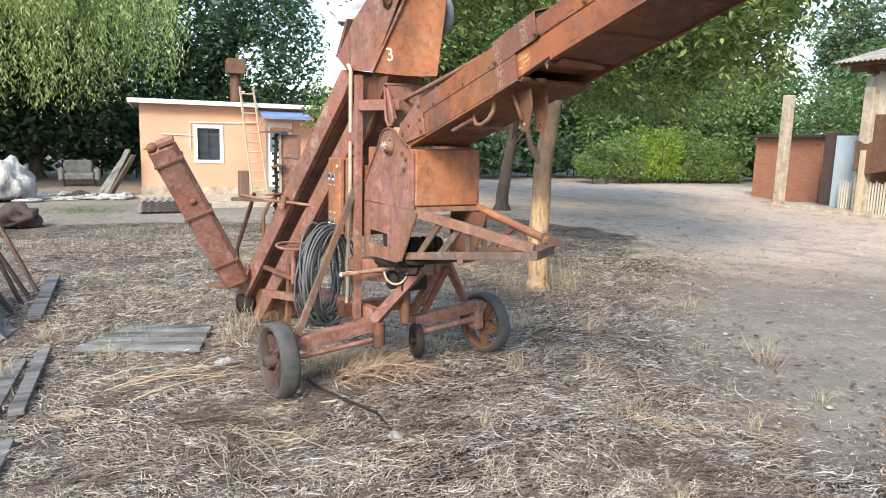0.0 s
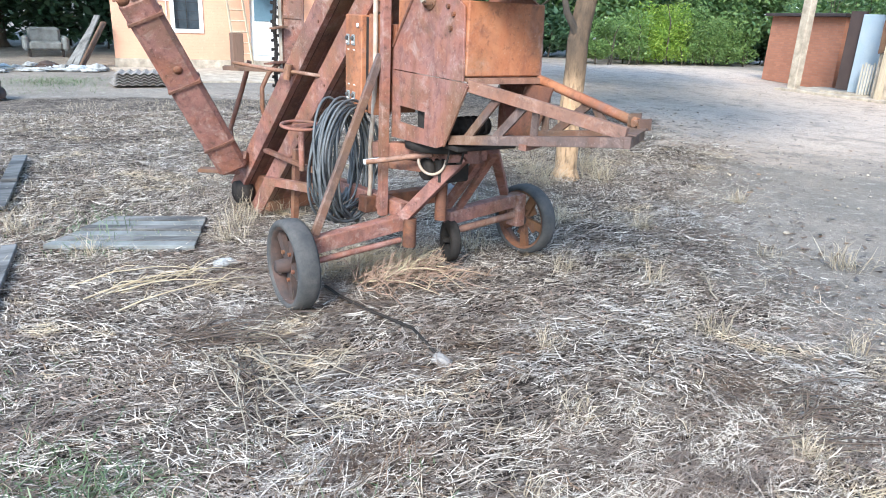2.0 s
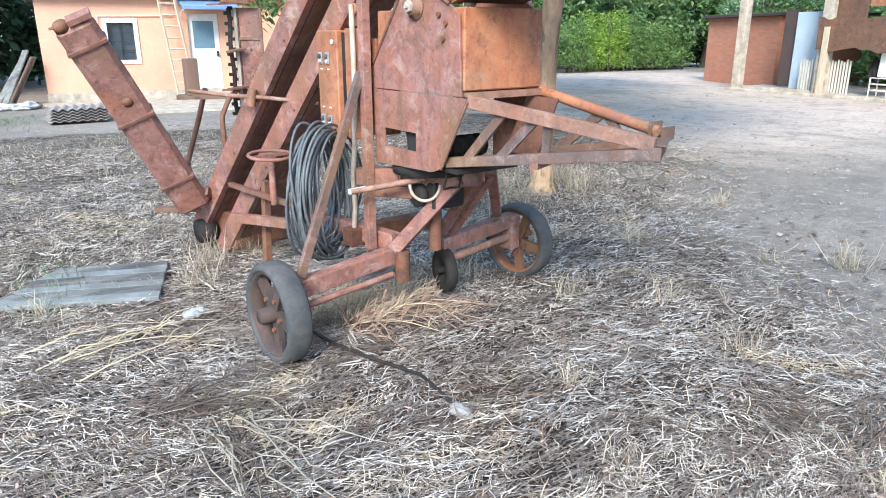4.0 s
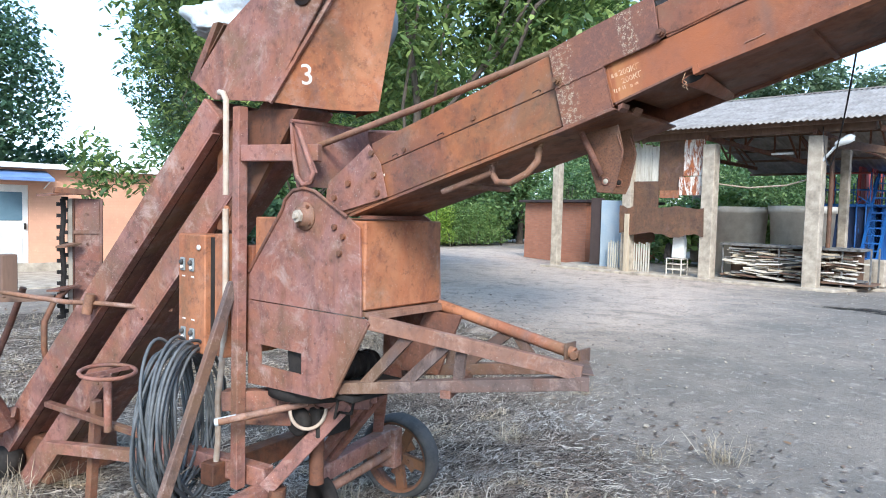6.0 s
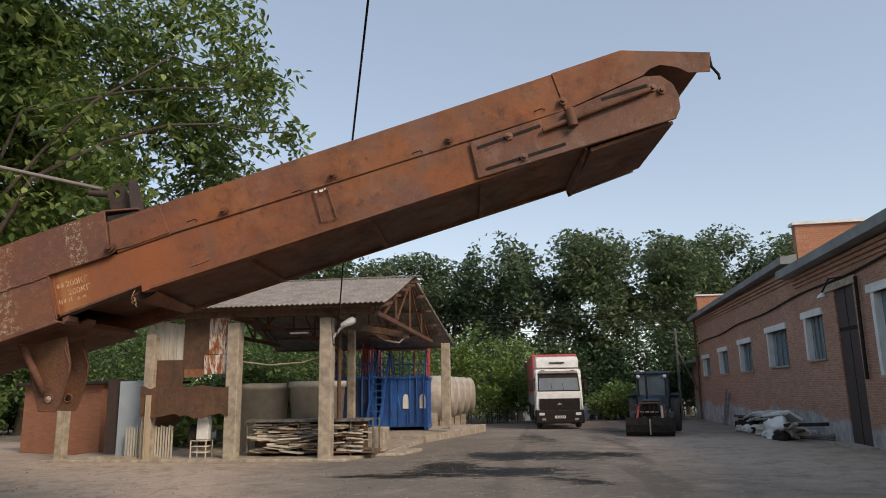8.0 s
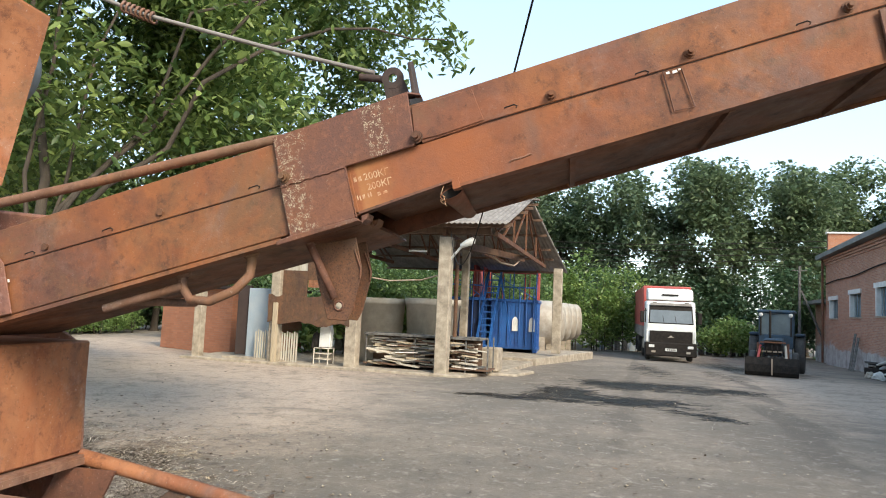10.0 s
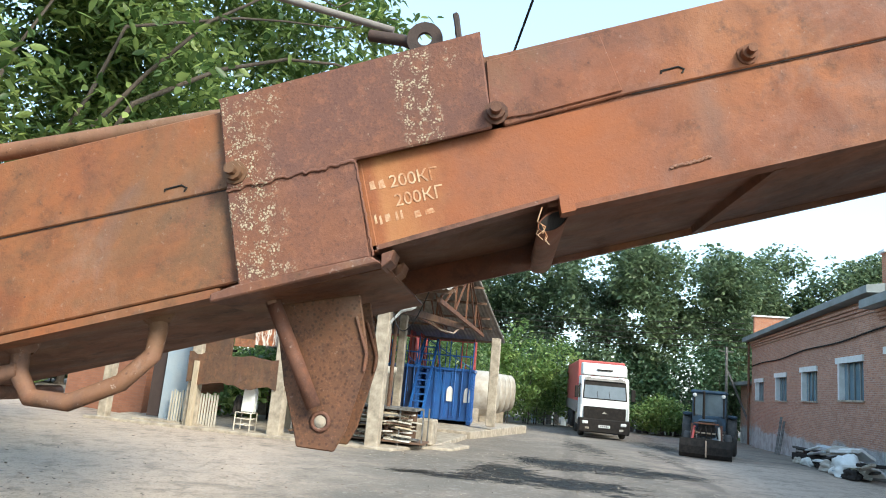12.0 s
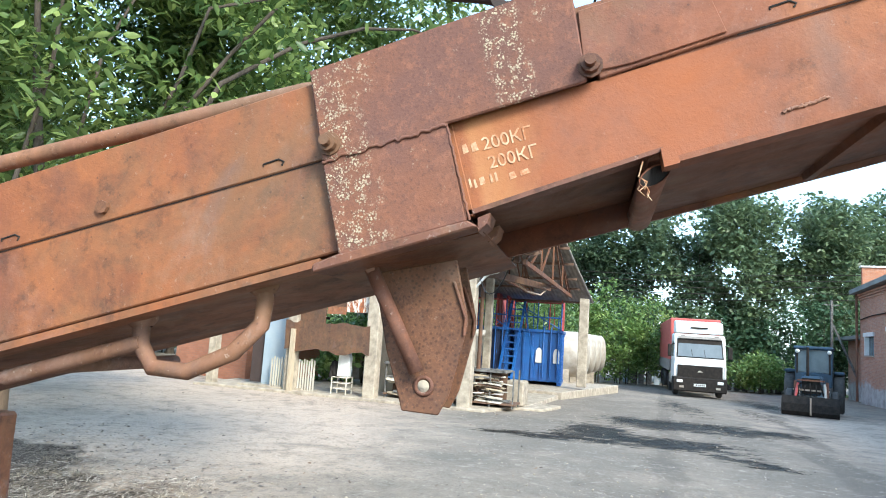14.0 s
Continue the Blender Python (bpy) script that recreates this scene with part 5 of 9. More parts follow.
    lpart("crank_wheel", Geo().tube([ch(-0.28, 0.98, 0.825) + Vector((0.13 * math.cos(a), 0.13 * math.sin(a), 0.01 * math.sin(a))) for a in np.linspace(0, math.tau, 21)[:-1]], 0.011, 8, closed=True).beam(ch(-0.41, 0.98, 0.825), ch(-0.15, 0.98, 0.825), 0.018), RED, st, "round hand wheel")
    # upright timber, bent rods and the hanging sheet behind the elevator
    fence = lpart("lever", Geo().tube([ch(-0.16, 2.28, 0.35), ch(-0.2, 2.22, 0.62), ch(-0.16, 2.06, 0.95), ch(-0.13, 1.98, 1.16)], 0.02, 8), BROWN, None, "bent rusty lever")
    lpart("grip", Geo().box(-0.04, 0.04, -0.04, 0.04, 0, 0.24, Matrix.Translation(ch(-0.28, 1.87, 1.13))), BROWN_WOOD, fence, "brown wooden grip", 0.004)
    lpart("grip_rest", Geo().beam(ch(-0.36, 1.93, 1.12), ch(-0.10, 1.72, 1.12), 0.08, 0.03), BROWN_WOOD, fence)
    # narrow chain guard behind the elevator: framed sheet, toothed black chain, small ledges
    tl, tr = Vector((3.345, 9.03, 1.69)), Vector((3.49, 8.985, 1.69))
    down = Vector((0, 0, -0.72))
    hang = lpart("back_sheet", Geo().prism([tl, tr, tr + down, tl + down], (0.004, 0.012, 0)), RED, None, "upright rusty chain guard behind the elevator")
    lpart("guard_frame", Geo().tube([tl, tr, tr + down, tl + down], 0.011, 6, closed=True), BROWN, hang)
    lpart("guard_rib", Geo().beam(tl + down * 0.27, tr + down * 0.27, 0.016, 0.022), BROWN, hang)
    for k in range(4):
        lpart("bolt", Geo().lathe([(0.0, 0.0), (0.0, 0.009), (-0.008, 0.008), (-0.008, 0.0)], tl.lerp(tr, 0.5) + down * (0.12 + 0.25 * k), (0.29, 0.95, 0), 8, False), UNDER, hang)
    o = tl + Vector((-0.055, 0.0, 0.0))
    g = Geo().tube([o + Vector((0.006 * math.sin(k * 1.3), 0, -0.07 * k)) for k in range(11)], 0.015, 6)
    for k in range(22):
        q = o + Vector((-0.016 if k % 2 else 0.012, 0, -0.033 * k))
        g.box(q.x - 0.014, q.x + 0.014, q.y - 0.012, q.y + 0.012, q.z - 0.011, q.z + 0.011)
    lpart("chain", g, BLACK, hang, "black hanging chain")
    lpart("chain_rail", Geo().beam(tl + Vector((-0.018, -0.005, 0)), tl + down + Vector((-0.018, -0.005, 0)), 0.02, 0.02), CONCRETE, hang, "pale worn chain rail")
    for z, w in ((1.715, 0.20), (1.42, 0.10), (1.17, 0.15)):
        lpart("ledge", Geo().prism([(3.33, 9.04, z), (3.33 - w, 8.98, z - 0.015), (3.33 - w * 0.7, 8.93, z - 0.012), (3.37, 8.97, z)], (0, 0, 0.012)), BROWN, hang)
    lpart("chain_cap", Geo().beam((3.24, 9.02, 1.738), (3.42, 8.98, 1.728), 0.08, 0.035), UNDER, hang, bevel=0.004)
    lpart("bent_arm", Geo().tube([(3.30, 8.98, 1.17), (3.20, 8.93, 1.10), (3.13, 8.88, 1.0), (3.12, 8.86, 0.86), (3.15, 8.88, 0.72)], 0.017, 7), UNDER, hang, "bent dark arm")
    # post with crossbar beside the turret
    post = lpart("post", Geo().box(3.325, 3.372, 7.33, 7.378, 0.42, 2.10), RED, None, "upright square red post", 0.003)
    lpart("crossbar", Geo().beam((3.35, 7.33, 1.90), (3.47, 6.97, 1.90), 0.04, 0.07), RED, post, "", 0.003)
    # The shade under the head is put into this sheet's dark colour.
    lpart("head_gusset", Geo().prism([(3.42, 7.5, 2.1), (3.42, 7.05, 2.08), (3.42, 7.36, 1.72), (3.42, 7.50, 1.56), (3.42, 7.64, 1.56), (3.42, 7.64, 1.9)], (0.02, 0, 0)), UNDER, post, "rusty sheet below the head, shade put into its colour")
    lpart("pressed_pocket", Geo().lathe([(0.0, 0.0), (0.0, 0.030), (-0.012, 0.028), (-0.014, 0.016), (-0.008, 0.012), (-0.008, 0.0)], (3.419, 7.555, 1.645), (1, 0, 0), 18), ORANGE, post, "round orange pressed pocket")
    g = Geo().tube([(3.32, 7.47, 2.168), (3.312, 7.43, 2.16), (3.312, 7.408, 2.13), (3.312, 7.405, 2.0), (3.312, 7.405, 1.72)], 0.0135, 10)
    g.tube([(3.312, 7.405, 1.66), (3.312, 7.40, 1.2), (3.315, 7.43, 0.98), (3.32, 7.47, 0.8), (3.33, 7.48, 0.62), (3.33, 7.5, 0.48)], 0.0135, 10)
    lpart("conduit", g, PALE_PIPE, post, "pale peeling conduit pipe")
    # orange control box with two rows of switches
    cb = lpart("control_box", Geo().box(3.28, 3.42, 7.515, 7.735, 1.0, 1.54), ORANGE, None, "orange steel control box with push buttons", 0.006)
    lpart("box_back", Geo().box(3.31, 3.42, 7.405, 7.485, 1.0, 1.548), ORANGE, cb, "", 0.004)
    # Black block paints the shade between the two boxes.
    lpart("gap", Geo().box(3.31, 3.40, 7.485, 7.515, 1.02, 1.53), BLACK, cb)
    for z, ys in ((1.405, (7.69, 7.615)), (1.085, (7.685, 7.61))):
        for y in ys:
            sw = lpart("switch", Geo().box(3.272, 3.28, y - 0.018, y + 0.018, z - 0.034, z + 0.026), GREY_ROOF, cb, "grey push button plate", 0.002)
            lpart("button", Geo().lathe([(0.0, 0.0), (0.0, 0.012), (-0.012, 0.010), (-0.013, 0.0)], (3.272, y, z + 0.006), (1, 0, 0), 12), RUBBER, sw)
            # White cap paints the glint on the dark toggle.
            lpart("button", Geo().lathe([(0.0, 0.0), (0.0, 0.008), (-0.010, 0.007), (-0.011, 0.0)], (3.272, y - 0.004, z - 0.018), (1, 0, 0), 10), MARK, sw, "pale cap painted as the white glint on the switch")
            lpart("worn_marking", Geo().box(3.2785, 3.2795, y - 0.014, y + 0.012, z + (0.062 if z < 1.2 else -0.062), z + (0.068 if z < 1.2 else -0.056)), MARK, cb)
    lpart("indicator", Geo().lathe([(0.0, 0.0), (0.0, 0.013), (-0.008, 0.011), (-0.009, 0.0)], (3.278, 7.556, 1.482), (1, 0, 0), 12), MARK, cb)
    lpart("side_box", Geo().box(3.40, 3.54, 7.33, 7.40, 1.02, 1.5), BROOD, cb, "", 0.004)


def wheel(name, a, b, r, wide, label, rim, lie=10.0):
    """A wheel of the loader: tyre, dished rim, hub with nuts."""
    c, ax = ch(a, b, r), Vector((math.cos(radians(lie)), math.sin(radians(lie)), 0))
    h = wide / 2
    tyre = Geo().lathe([(-h * 0.7, r * 0.83), (-h, r * 0.855), (-h, r * 0.93), (-h * 0.75, r * 0.985), (-h * 0.3, r), (h * 0.3, r), (h * 0.75, r * 0.985), (h, r * 0.93), (h, r * 0.855), (h * 0.7, r * 0.83)], c, ax, 40)
    w = lpart(name, Geo().lathe([(-h * 0.8, r * 0.85), (-h * 0.8, r * 0.78), (h * 0.8, r * 0.78), (h * 0.8, r * 0.85), (-h * 0.8, r * 0.85)], c, ax, 32), rim, None, label)
    lpart("tyre", tyre, RUBBER, w, "worn grey rubber tyre")
    lpart("hub", Geo().lathe([(-h - 0.035, 0.0), (-h - 0.035, r * 0.14), (-h * 0.4, r * 0.17), (h * 0.9, r * 0.17), (h * 0.9, 0.0)], c, ax, 18), RIM_DARK, w)
    x = ax.orthogonal().normalized()
    y = ax.cross(x)
    for k in range(5):
        d = x * math.cos(k * math.tau / 5) + y * math.sin(k * math.tau / 5)
        lpart("wheel_nut", Geo().lathe([(-0.04, 0.0), (-0.04, 0.012), (0.0, 0.012), (0.0, 0.0)], c + d * r * 0.32, ax, 6, False), UNDER, w)
        lpart("spoke", Geo().beam(c + d * r * 0.12 - ax * 0.012, c + d * r * 0.80 - ax * 0.012, 0.055, 0.03, ax), rim, w)
        q = x * math.cos((k + 0.5) * math.tau / 5) + y * math.sin((k + 0.5) * math.tau / 5)
        lpart("web", Geo().prism([c + d * r * 0.30 - ax * 0.004, c + q * r * 0.24 - ax * 0.004, c + q * r * 0.50 - ax * 0.004, c + d * r * 0.58 - ax * 0.004], ax * 0.012), rim, w)


def build_chassis():
    wheel("wheel", -0.885, 0.06, 0.250, 0.122, "grey rubber tyred wheel on a dark rusty rim", RIM_DARK, 2.0)
    wheel("wheel", 0.885, -0.02, 0.244, 0.115, "rubber tyred wheel on a rusty rim", UNDER)
    for a in (0.19,):
        w = Geo().lathe([(-0.03, 0.09), (-0.03, 0.12), (-0.02, 0.132), (0.02, 0.132), (0.03, 0.12), (0.03, 0.09), (0.012, 0.03), (-0.012, 0.03), (-0.03, 0.09)], ch(a, -0.02, 0.215), (0.95, -0.22, 0), 24)
        jw = lpart("idler_wheel", w, BLACK, None, "small black idler wheel")
        lpart("axle_pin", Geo().tube([ch(a, -0.02, 0.215) - Vector((0.05, -0.012, 0)), ch(a, -0.02, 0.215) + Vector((0.05, -0.012, 0))], 0.02, 10), BLACK, jw)
    ax = lpart("axle", Geo().beam(ch(-0.80, 0.055, 0.335), ch(-0.17, 0.02, 0.385), 0.075, 0.088), RED, None, "red box section axle", 0.004)
    lpart("axle", Geo().beam(ch(0.17, 0.0, 0.36), ch(0.80, -0.02, 0.40), 0.075, 0.085), RED, None, "red box section axle", 0.004)
    lpart("axle_tube", Geo().tube([ch(0.22, -0.03, 0.275), ch(0.78, -0.04, 0.30)], 0.024, 12), BAR, ax, "rusty tube under the axle")
    lpart("axle_strap", Geo().tube([ch(-0.78, 0.03, 0.25), ch(-0.2, 0.0, 0.28)], 0.018, 10), RED, ax)
    lpart("hub_block", Geo().tube([ch(-0.17, -0.05, 0.25), ch(-0.17, -0.05, 0.42)], 0.04, 12), UNDER, ax)
    lpart("hub_block", Geo().box(-0.06, 0.02, -0.05, 0.05, 0.22, 0.44, Matrix.Translation(ch(0.80, -0.03, 0)) @ pose(0, 0, 0, 0, 0, 10)), RED, ax, "", 0.006)
    # sloping legs of the chassis up to the turret ring
    for a0, b0, z0, a1, b1, z1, w in ((-0.17, 0.0, 0.42, -0.02, -0.33, 0.83, 0.098), (0.14, -0.02, 0.44, 0.13, -0.36, 0.86, 0.06), (0.66, -0.02, 0.46, 0.16, -0.38, 0.85, 0.055), (0.26, 0.0, 0.40, 0.155, -0.38, 0.82, 0.045)):
        lpart("strut", Geo().beam(ch(a0, b0, z0), ch(a1, b1, z1), w, w * 0.7), RED, None, "", 0.003)
    lpart("lower_beam", Geo().beam(ch(-0.17, 0.0, 0.46), ch(-0.25, 0.75, 0.5), 0.07, 0.09), RED, None, "", 0.004)
    lpart("lower_beam", Geo().beam(ch(-0.30, 0.25, 0.46), ch(0.45, 0.25, 0.44), 0.08, 0.10), UNDER, None, "", 0.004)
    ring = lpart("turret_ring", Geo().lathe([(0.0, 0.10), (0.0, 0.215), (0.05, 0.215), (0.05, 0.10)], (3.62, 7.15, 0.845), (0, 0, 1), 32), BLACK, None, "greasy turret ring")
    lpart("ring_beam", Geo().beam((3.34, 7.45, 0.80), (3.72, 6.90, 0.84), 0.07, 0.09), RED, ring, "", 0.004)
    lpart("ring_beam", Geo().beam((3.72, 6.90, 0.84), (4.0, 7.45, 0.82), 0.06, 0.06), RED, ring, "", 0.004)
    lpart("ring_beam", Geo().beam((3.36, 7.40, 0.73), (3.62, 7.02, 0.74), 0.05, 0.06), BROWN, ring, "", 0.004)
    # greasy gearbox and loose cables below the turret ring
    gb = lpart("gearbox", Geo().box(3.54, 3.74, 7.04, 7.26, 0.66, 0.80).lathe([(0.0, 0.0), (0.0, 0.065), (0.05, 0.065), (0.05, 0.0)], (3.49, 7.14, 0.73), (1, 0, 0), 18), BLACK, None, "black greasy gearbox under the turret", 0.01)
    lpart("gear_shaft", Geo().tube([(3.62, 7.14, 0.66), (3.62, 7.14, 0.42)], 0.035, 12), UNDER, gb)
    random.seed(27)
    for k in range(7):
        y0, y1 = random.uniform(6.8, 7.2), random.uniform(6.95, 7.4)
        x0, x1 = random.uniform(3.42, 3.6), random.uniform(3.45, 3.85)
        lpart("loose_cable", Geo().tube([(x0, y0, 0.90), (x0 - 0.02, y0, 0.82), ((x0 + x1) / 2, (y0 + y1) / 2, 0.76 + random.uniform(-0.06, 0.03)), (x1, y1, 0.85)], 0.006, 6), (BLACK, CABLE, BROWN)[k % 3], gb)
    # drawbar leaning from the wheel up to the post
    lpart("drawbar", Geo().beam((2.86, 7.20, 0.40), (3.335, 7.38, 1.335), 0.045, 0.03, (0, 1, 0)), GREY_RUST, None, "long sloping drawbar", 0.003)
    lpart("hose", Geo().tube([(3.50 - 0.062 * math.cos(a), 7.06 + 0.045 * math.cos(a), 0.80 - 0.085 * math.sin(a)) for a in np.linspace(0, math.pi, 13)], 0.008, 8), PALE_PIPE, None, "pale hanging hose")
    lpart("tow_hook", Geo().tube([(3.215, 7.30, 0.758), (3.33, 7.21, 0.785), (3.50, 7.06, 0.83)], 0.016, 8), BAR, None)
    lpart("wrapped_end", Geo().tube([(3.205, 7.312, 0.755), (3.275, 7.258, 0.772)], 0.017, 8), CLOTH, None, "white wrapped bar end")


def build_feed_arm():
    TR, TL, BR, BL = Vector((2.394, 8.673, 1.570)), Vector((2.176, 8.706, 1.564)), Vector((3.03, 9.03, 0.39)), Vector((2.83, 9.05, 0.37))
    d = ((BR + BL) - (TR + TL)).normalized()
    x = (TR - TL).normalized()
    w = 0.222
    c = (TR + TL) / 2
    x = (x - d * x.dot(d)).normalized()
    n = x.cross(d)
    n = n if n.y > 0 else -n
    L = 1.44
    P = lambda s, k, t: c + d * s + x * k * w / 2 + n * t  # noqa: E731
    arm = lpart("feed_arm", Geo().hexa([P(0, -1, 0), P(0, 1, 0), P(L, 1, 0), P(L, -1, 0), P(0, -1, 0.11), P(0, 1, 0.11), P(L, 1, 0.11), P(L, -1, 0.11)]), RED, None, "red folded feed auger casing", 0.03)
    for s in (0.13, 0.64, 1.16):
        lpart("joint_band", Geo().hexa([P(s, -1.05, -0.012), P(s, 1.05, -0.012), P(s + 0.018, 1.05, -0.012), P(s + 0.018, -1.05, -0.012), P(s, -1.05, 0.12), P(s, 1.05, 0.12), P(s + 0.018, 1.05, 0.12), P(s + 0.018, -1.05, 0.12)]), BROWN, arm)
    lpart("end_motor", Geo().lathe([(0.02, 0.0), (0.02, 0.045), (-0.02, 0.045), (-0.035, 0.03), (-0.035, 0.0)], P(0, -0.55, 0.05), d, 18), UNDER, arm, "rusty round end bearing")
    lpart("end_strap", Geo().beam(P(-0.015, -1.1, 0.05), P(-0.015, 0.6, 0.05), 0.05, 0.012), BROWN, arm)
    lpart("end_cap", Geo().hexa([P(-0.03, -0.2, 0.0), P(-0.03, 1, 0.0), P(0.0, 1, 0.0), P(0.0, -0.2, 0.0), P(-0.03, -0.2, 0.1), P(-0.03, 1, 0.1), P(0.0, 1, 0.1), P(0.0, -0.2, 0.1)]), RED, arm)
    lpart("dent", Geo().lathe([(0.0, 0.0), (0.0, 0.03), (0.006, 0.03), (0.006, 0.0)], P(0.52, 0.15, -0.006), n, 12), BROWN, arm)
    lpart("boot_link", Geo().beam(P(L - 0.1, 0.9, 0.05), ch(-0.1, 2.0, 0.3), 0.08, 0.06), BROWN, arm)


build_turret()
build_hopper()
build_elevator()
build_chassis()
build_feed_arm()


def build_cable_coil():
    """A loose coil of cable hung over the machine's rail."""
    random.seed(11)
    c = Vector((3.20, 7.62, 0.70))
    x = Vector((0.83, 0.50, 0)).normalized()
    n = Vector((-0.5, 0.83, 0))
    coil = thing("cable_coil", c - Vector((0, 0, 0.40)), "loose grey coil of cable hanging on the loader", "cable")
    for k in range(26):
        rx, rz = random.uniform(0.17, 0.27), random.uniform(0.29, 0.37)
        off = n * random.uniform(-0.10, 0.06) + x * random.uniform(-0.05, 0.05) + Vector((0, 0, random.uniform(-0.02, 0.02)))
        tw = random.uniform(-0.35, 0.35)
        pts = []
        for j in range(40):
            a = j * math.tau / 40
            sag = 0.03 * math.sin(3 * a + k)
            pts.append(c + off + x * (rx * math.cos(a) + sag * 0.5) + n * (tw * 0.12 * math.sin(a) + 0.02 * math.cos(2 * a + k)) + Vector((0, 0, rz * math.sin(a) + sag * (0.2 if a < math.pi else 0.8))))
        part("cable_turn", Geo().tube(pts, 0.0078, 6, closed=True), CABLE, coil, shift=c - Vector((0, 0, 0.40)))
    for k in range(5):
        pts = [c + x * random.uniform(-0.2, 0.25) + n * random.uniform(-0.1, 0.1) + Vector((0, 0, -0.22 - 0.12 * random.random())) for _ in range(6)]
        part("loose_wire", Geo().tube(pts, 0.004, 5), PALE_PIPE if k % 2 else CABLE, coil, shift=c - Vector((0, 0, 0.40)))


build_cable_coil()


def crumpled(name, at, size, seed, material, label, category):
    """A crumpled sheet lying in a heap."""
    rng = np.random.default_rng(seed)
    bm = bmesh.new()
    bmesh.ops.create_icosphere(bm, subdivisions=4, radius=1.0)
    for v in bm.verts:
        p = v.co.copy()
        k = 1 + 0.45 * noise.noise(p * 1.7 + Vector((seed, 0, 0))) + 0.2 * noise.noise(p * 4.5 + Vector((0, seed, 0))) + 0.16 * abs(noise.noise(p * 7.5 + Vector((0, 0, seed))))
        v.co = Vector((p.x * size[0] * k, p.y * size[1] * k, max(p.z, -0.35) * size[2] * k))
    low = min(v.co.z for v in bm.verts)
    for v in bm.verts:
        v.co.z -= low
    me = bpy.data.meshes.new(name)
    bm.to_mesh(me)
    bm.free()
    for p in me.polygons:
        p.use_smooth = True
    me.materials.append(material)
    ob = new(name, me)
    ob.location = at
    return tagged(ob, label, category)


crumpled("plastic_sheet", (3.48, 7.64, 2.45), (0.19, 0.16, 0.13), 3, CLOTH, "crumpled white plastic sheet on the elevator head", "sheet")
crumpled("plastic_bag", (3.80, 7.36, 0.49), (0.06, 0.05, 0.05), 5, CLOTH, "pale blue plastic bag on the axle", "bag")
crumpled("rag", (3.131, 6.286, 0.0), (0.035, 0.06, 0.022), 8, SLATE, "dirty beige rag on the straw", "rag")


# ---- foliage ----
def leaf_cloud(name, pts, length, width, seed, droop=0.5, jitter=0.35, fine=False):
    """One small folded leaf at each point; fine leaves have six corners, the others four."""
    rng = np.random.default_rng(seed)
    n = len(pts)
    a = rng.uniform(0, math.tau, n)
    d = np.stack([np.cos(a), np.sin(a), rng.normal(-droop, 0.45, n)], 1)
    d /= np.linalg.norm(d, axis=1)[:, None]
    up = rng.normal(0, 0.5, (n, 3)) + np.array([0, 0, 1.0])
    side = np.cross(d, up)
    side /= np.linalg.norm(side, axis=1)[:, None] + 1e-6
    nrm = np.cross(side, d)
    ln = length * rng.uniform(1 - jitter, 1 + jitter, n)[:, None]
    wd = width * rng.uniform(1 - jitter, 1 + jitter, n)[:, None]
    if fine:
        bend = nrm * ln * rng.uniform(-0.12, 0.05, n)[:, None]
        v = [pts]
        for k, s in ((0.25, 0.42), (0.62, 0.44)):
            v += [pts + d * ln * k + side * wd * s + nrm * wd * 0.14 + bend * k, pts + d * ln * k - side * wd * s + nrm * wd * 0.14 + bend * k]
        v.append(pts + d * ln + bend)
        i = np.arange(n)[:, None] * 6
        tri = np.concatenate([i + np.array([0, 1, 3]), i + np.array([0, 3, 5]), i + np.array([0, 5, 4]), i + np.array([0, 4, 2])], 1).reshape(-1, 3)
        return quick_mesh(name, np.stack(v, 1).reshape(-1, 3), tri)
    v = np.stack([pts, pts + d * ln * 0.42 + side * wd / 2 + nrm * wd * 0.12, pts + d * ln, pts + d * ln * 0.42 - side * wd / 2 + nrm * wd * 0.12], 1).reshape(-1, 3)
    return quick_mesh(name, v, np.arange(4 * n).reshape(-1, 4))


def field(p, seed, f):
    """Smooth noise in space, about -1 to 1, for gaps and clumps in crowns."""
    rng = np.random.default_rng(seed)
    out = np.zeros(len(p))
    for k in range(7):
        w = rng.normal(0, 1, 3)
        w *= f * (0.7 + 0.35 * k) / np.linalg.norm(w)
        out += np.sin(p @ w + rng.uniform(0, 6)) / (1 + 0.35 * k)
    return out / 2.2


def in_blobs(blobs, n, seed, shell=0.55, gap=-0.15, f=1.6):
    """Points in a set of ellipsoids, denser to their skins, with gaps between clumps."""
    rng = np.random.default_rng(seed)
    vol = np.array([r[0] * r[1] * r[2] for _, r in blobs]) ** 0.75
    out = []
    for (c, r), share in zip(blobs, vol / vol.sum()):
        m = int(n * share * 2.2) + 4
        d = rng.normal(0, 1, (m, 3))
        d /= np.linalg.norm(d, axis=1)[:, None]
        rad = shell + (1 - shell) * rng.uniform(0, 1, m) ** 0.6
        rad *= 1 + 0.18 * field(d * 3, seed + 3, 1.2)
        p = np.array(c) + d * rad[:, None] * np.array(r)
        p = p[field(p, seed + 1, f) > gap]
        out.append(p[: int(n * share) + 1])
    return np.concatenate(out)


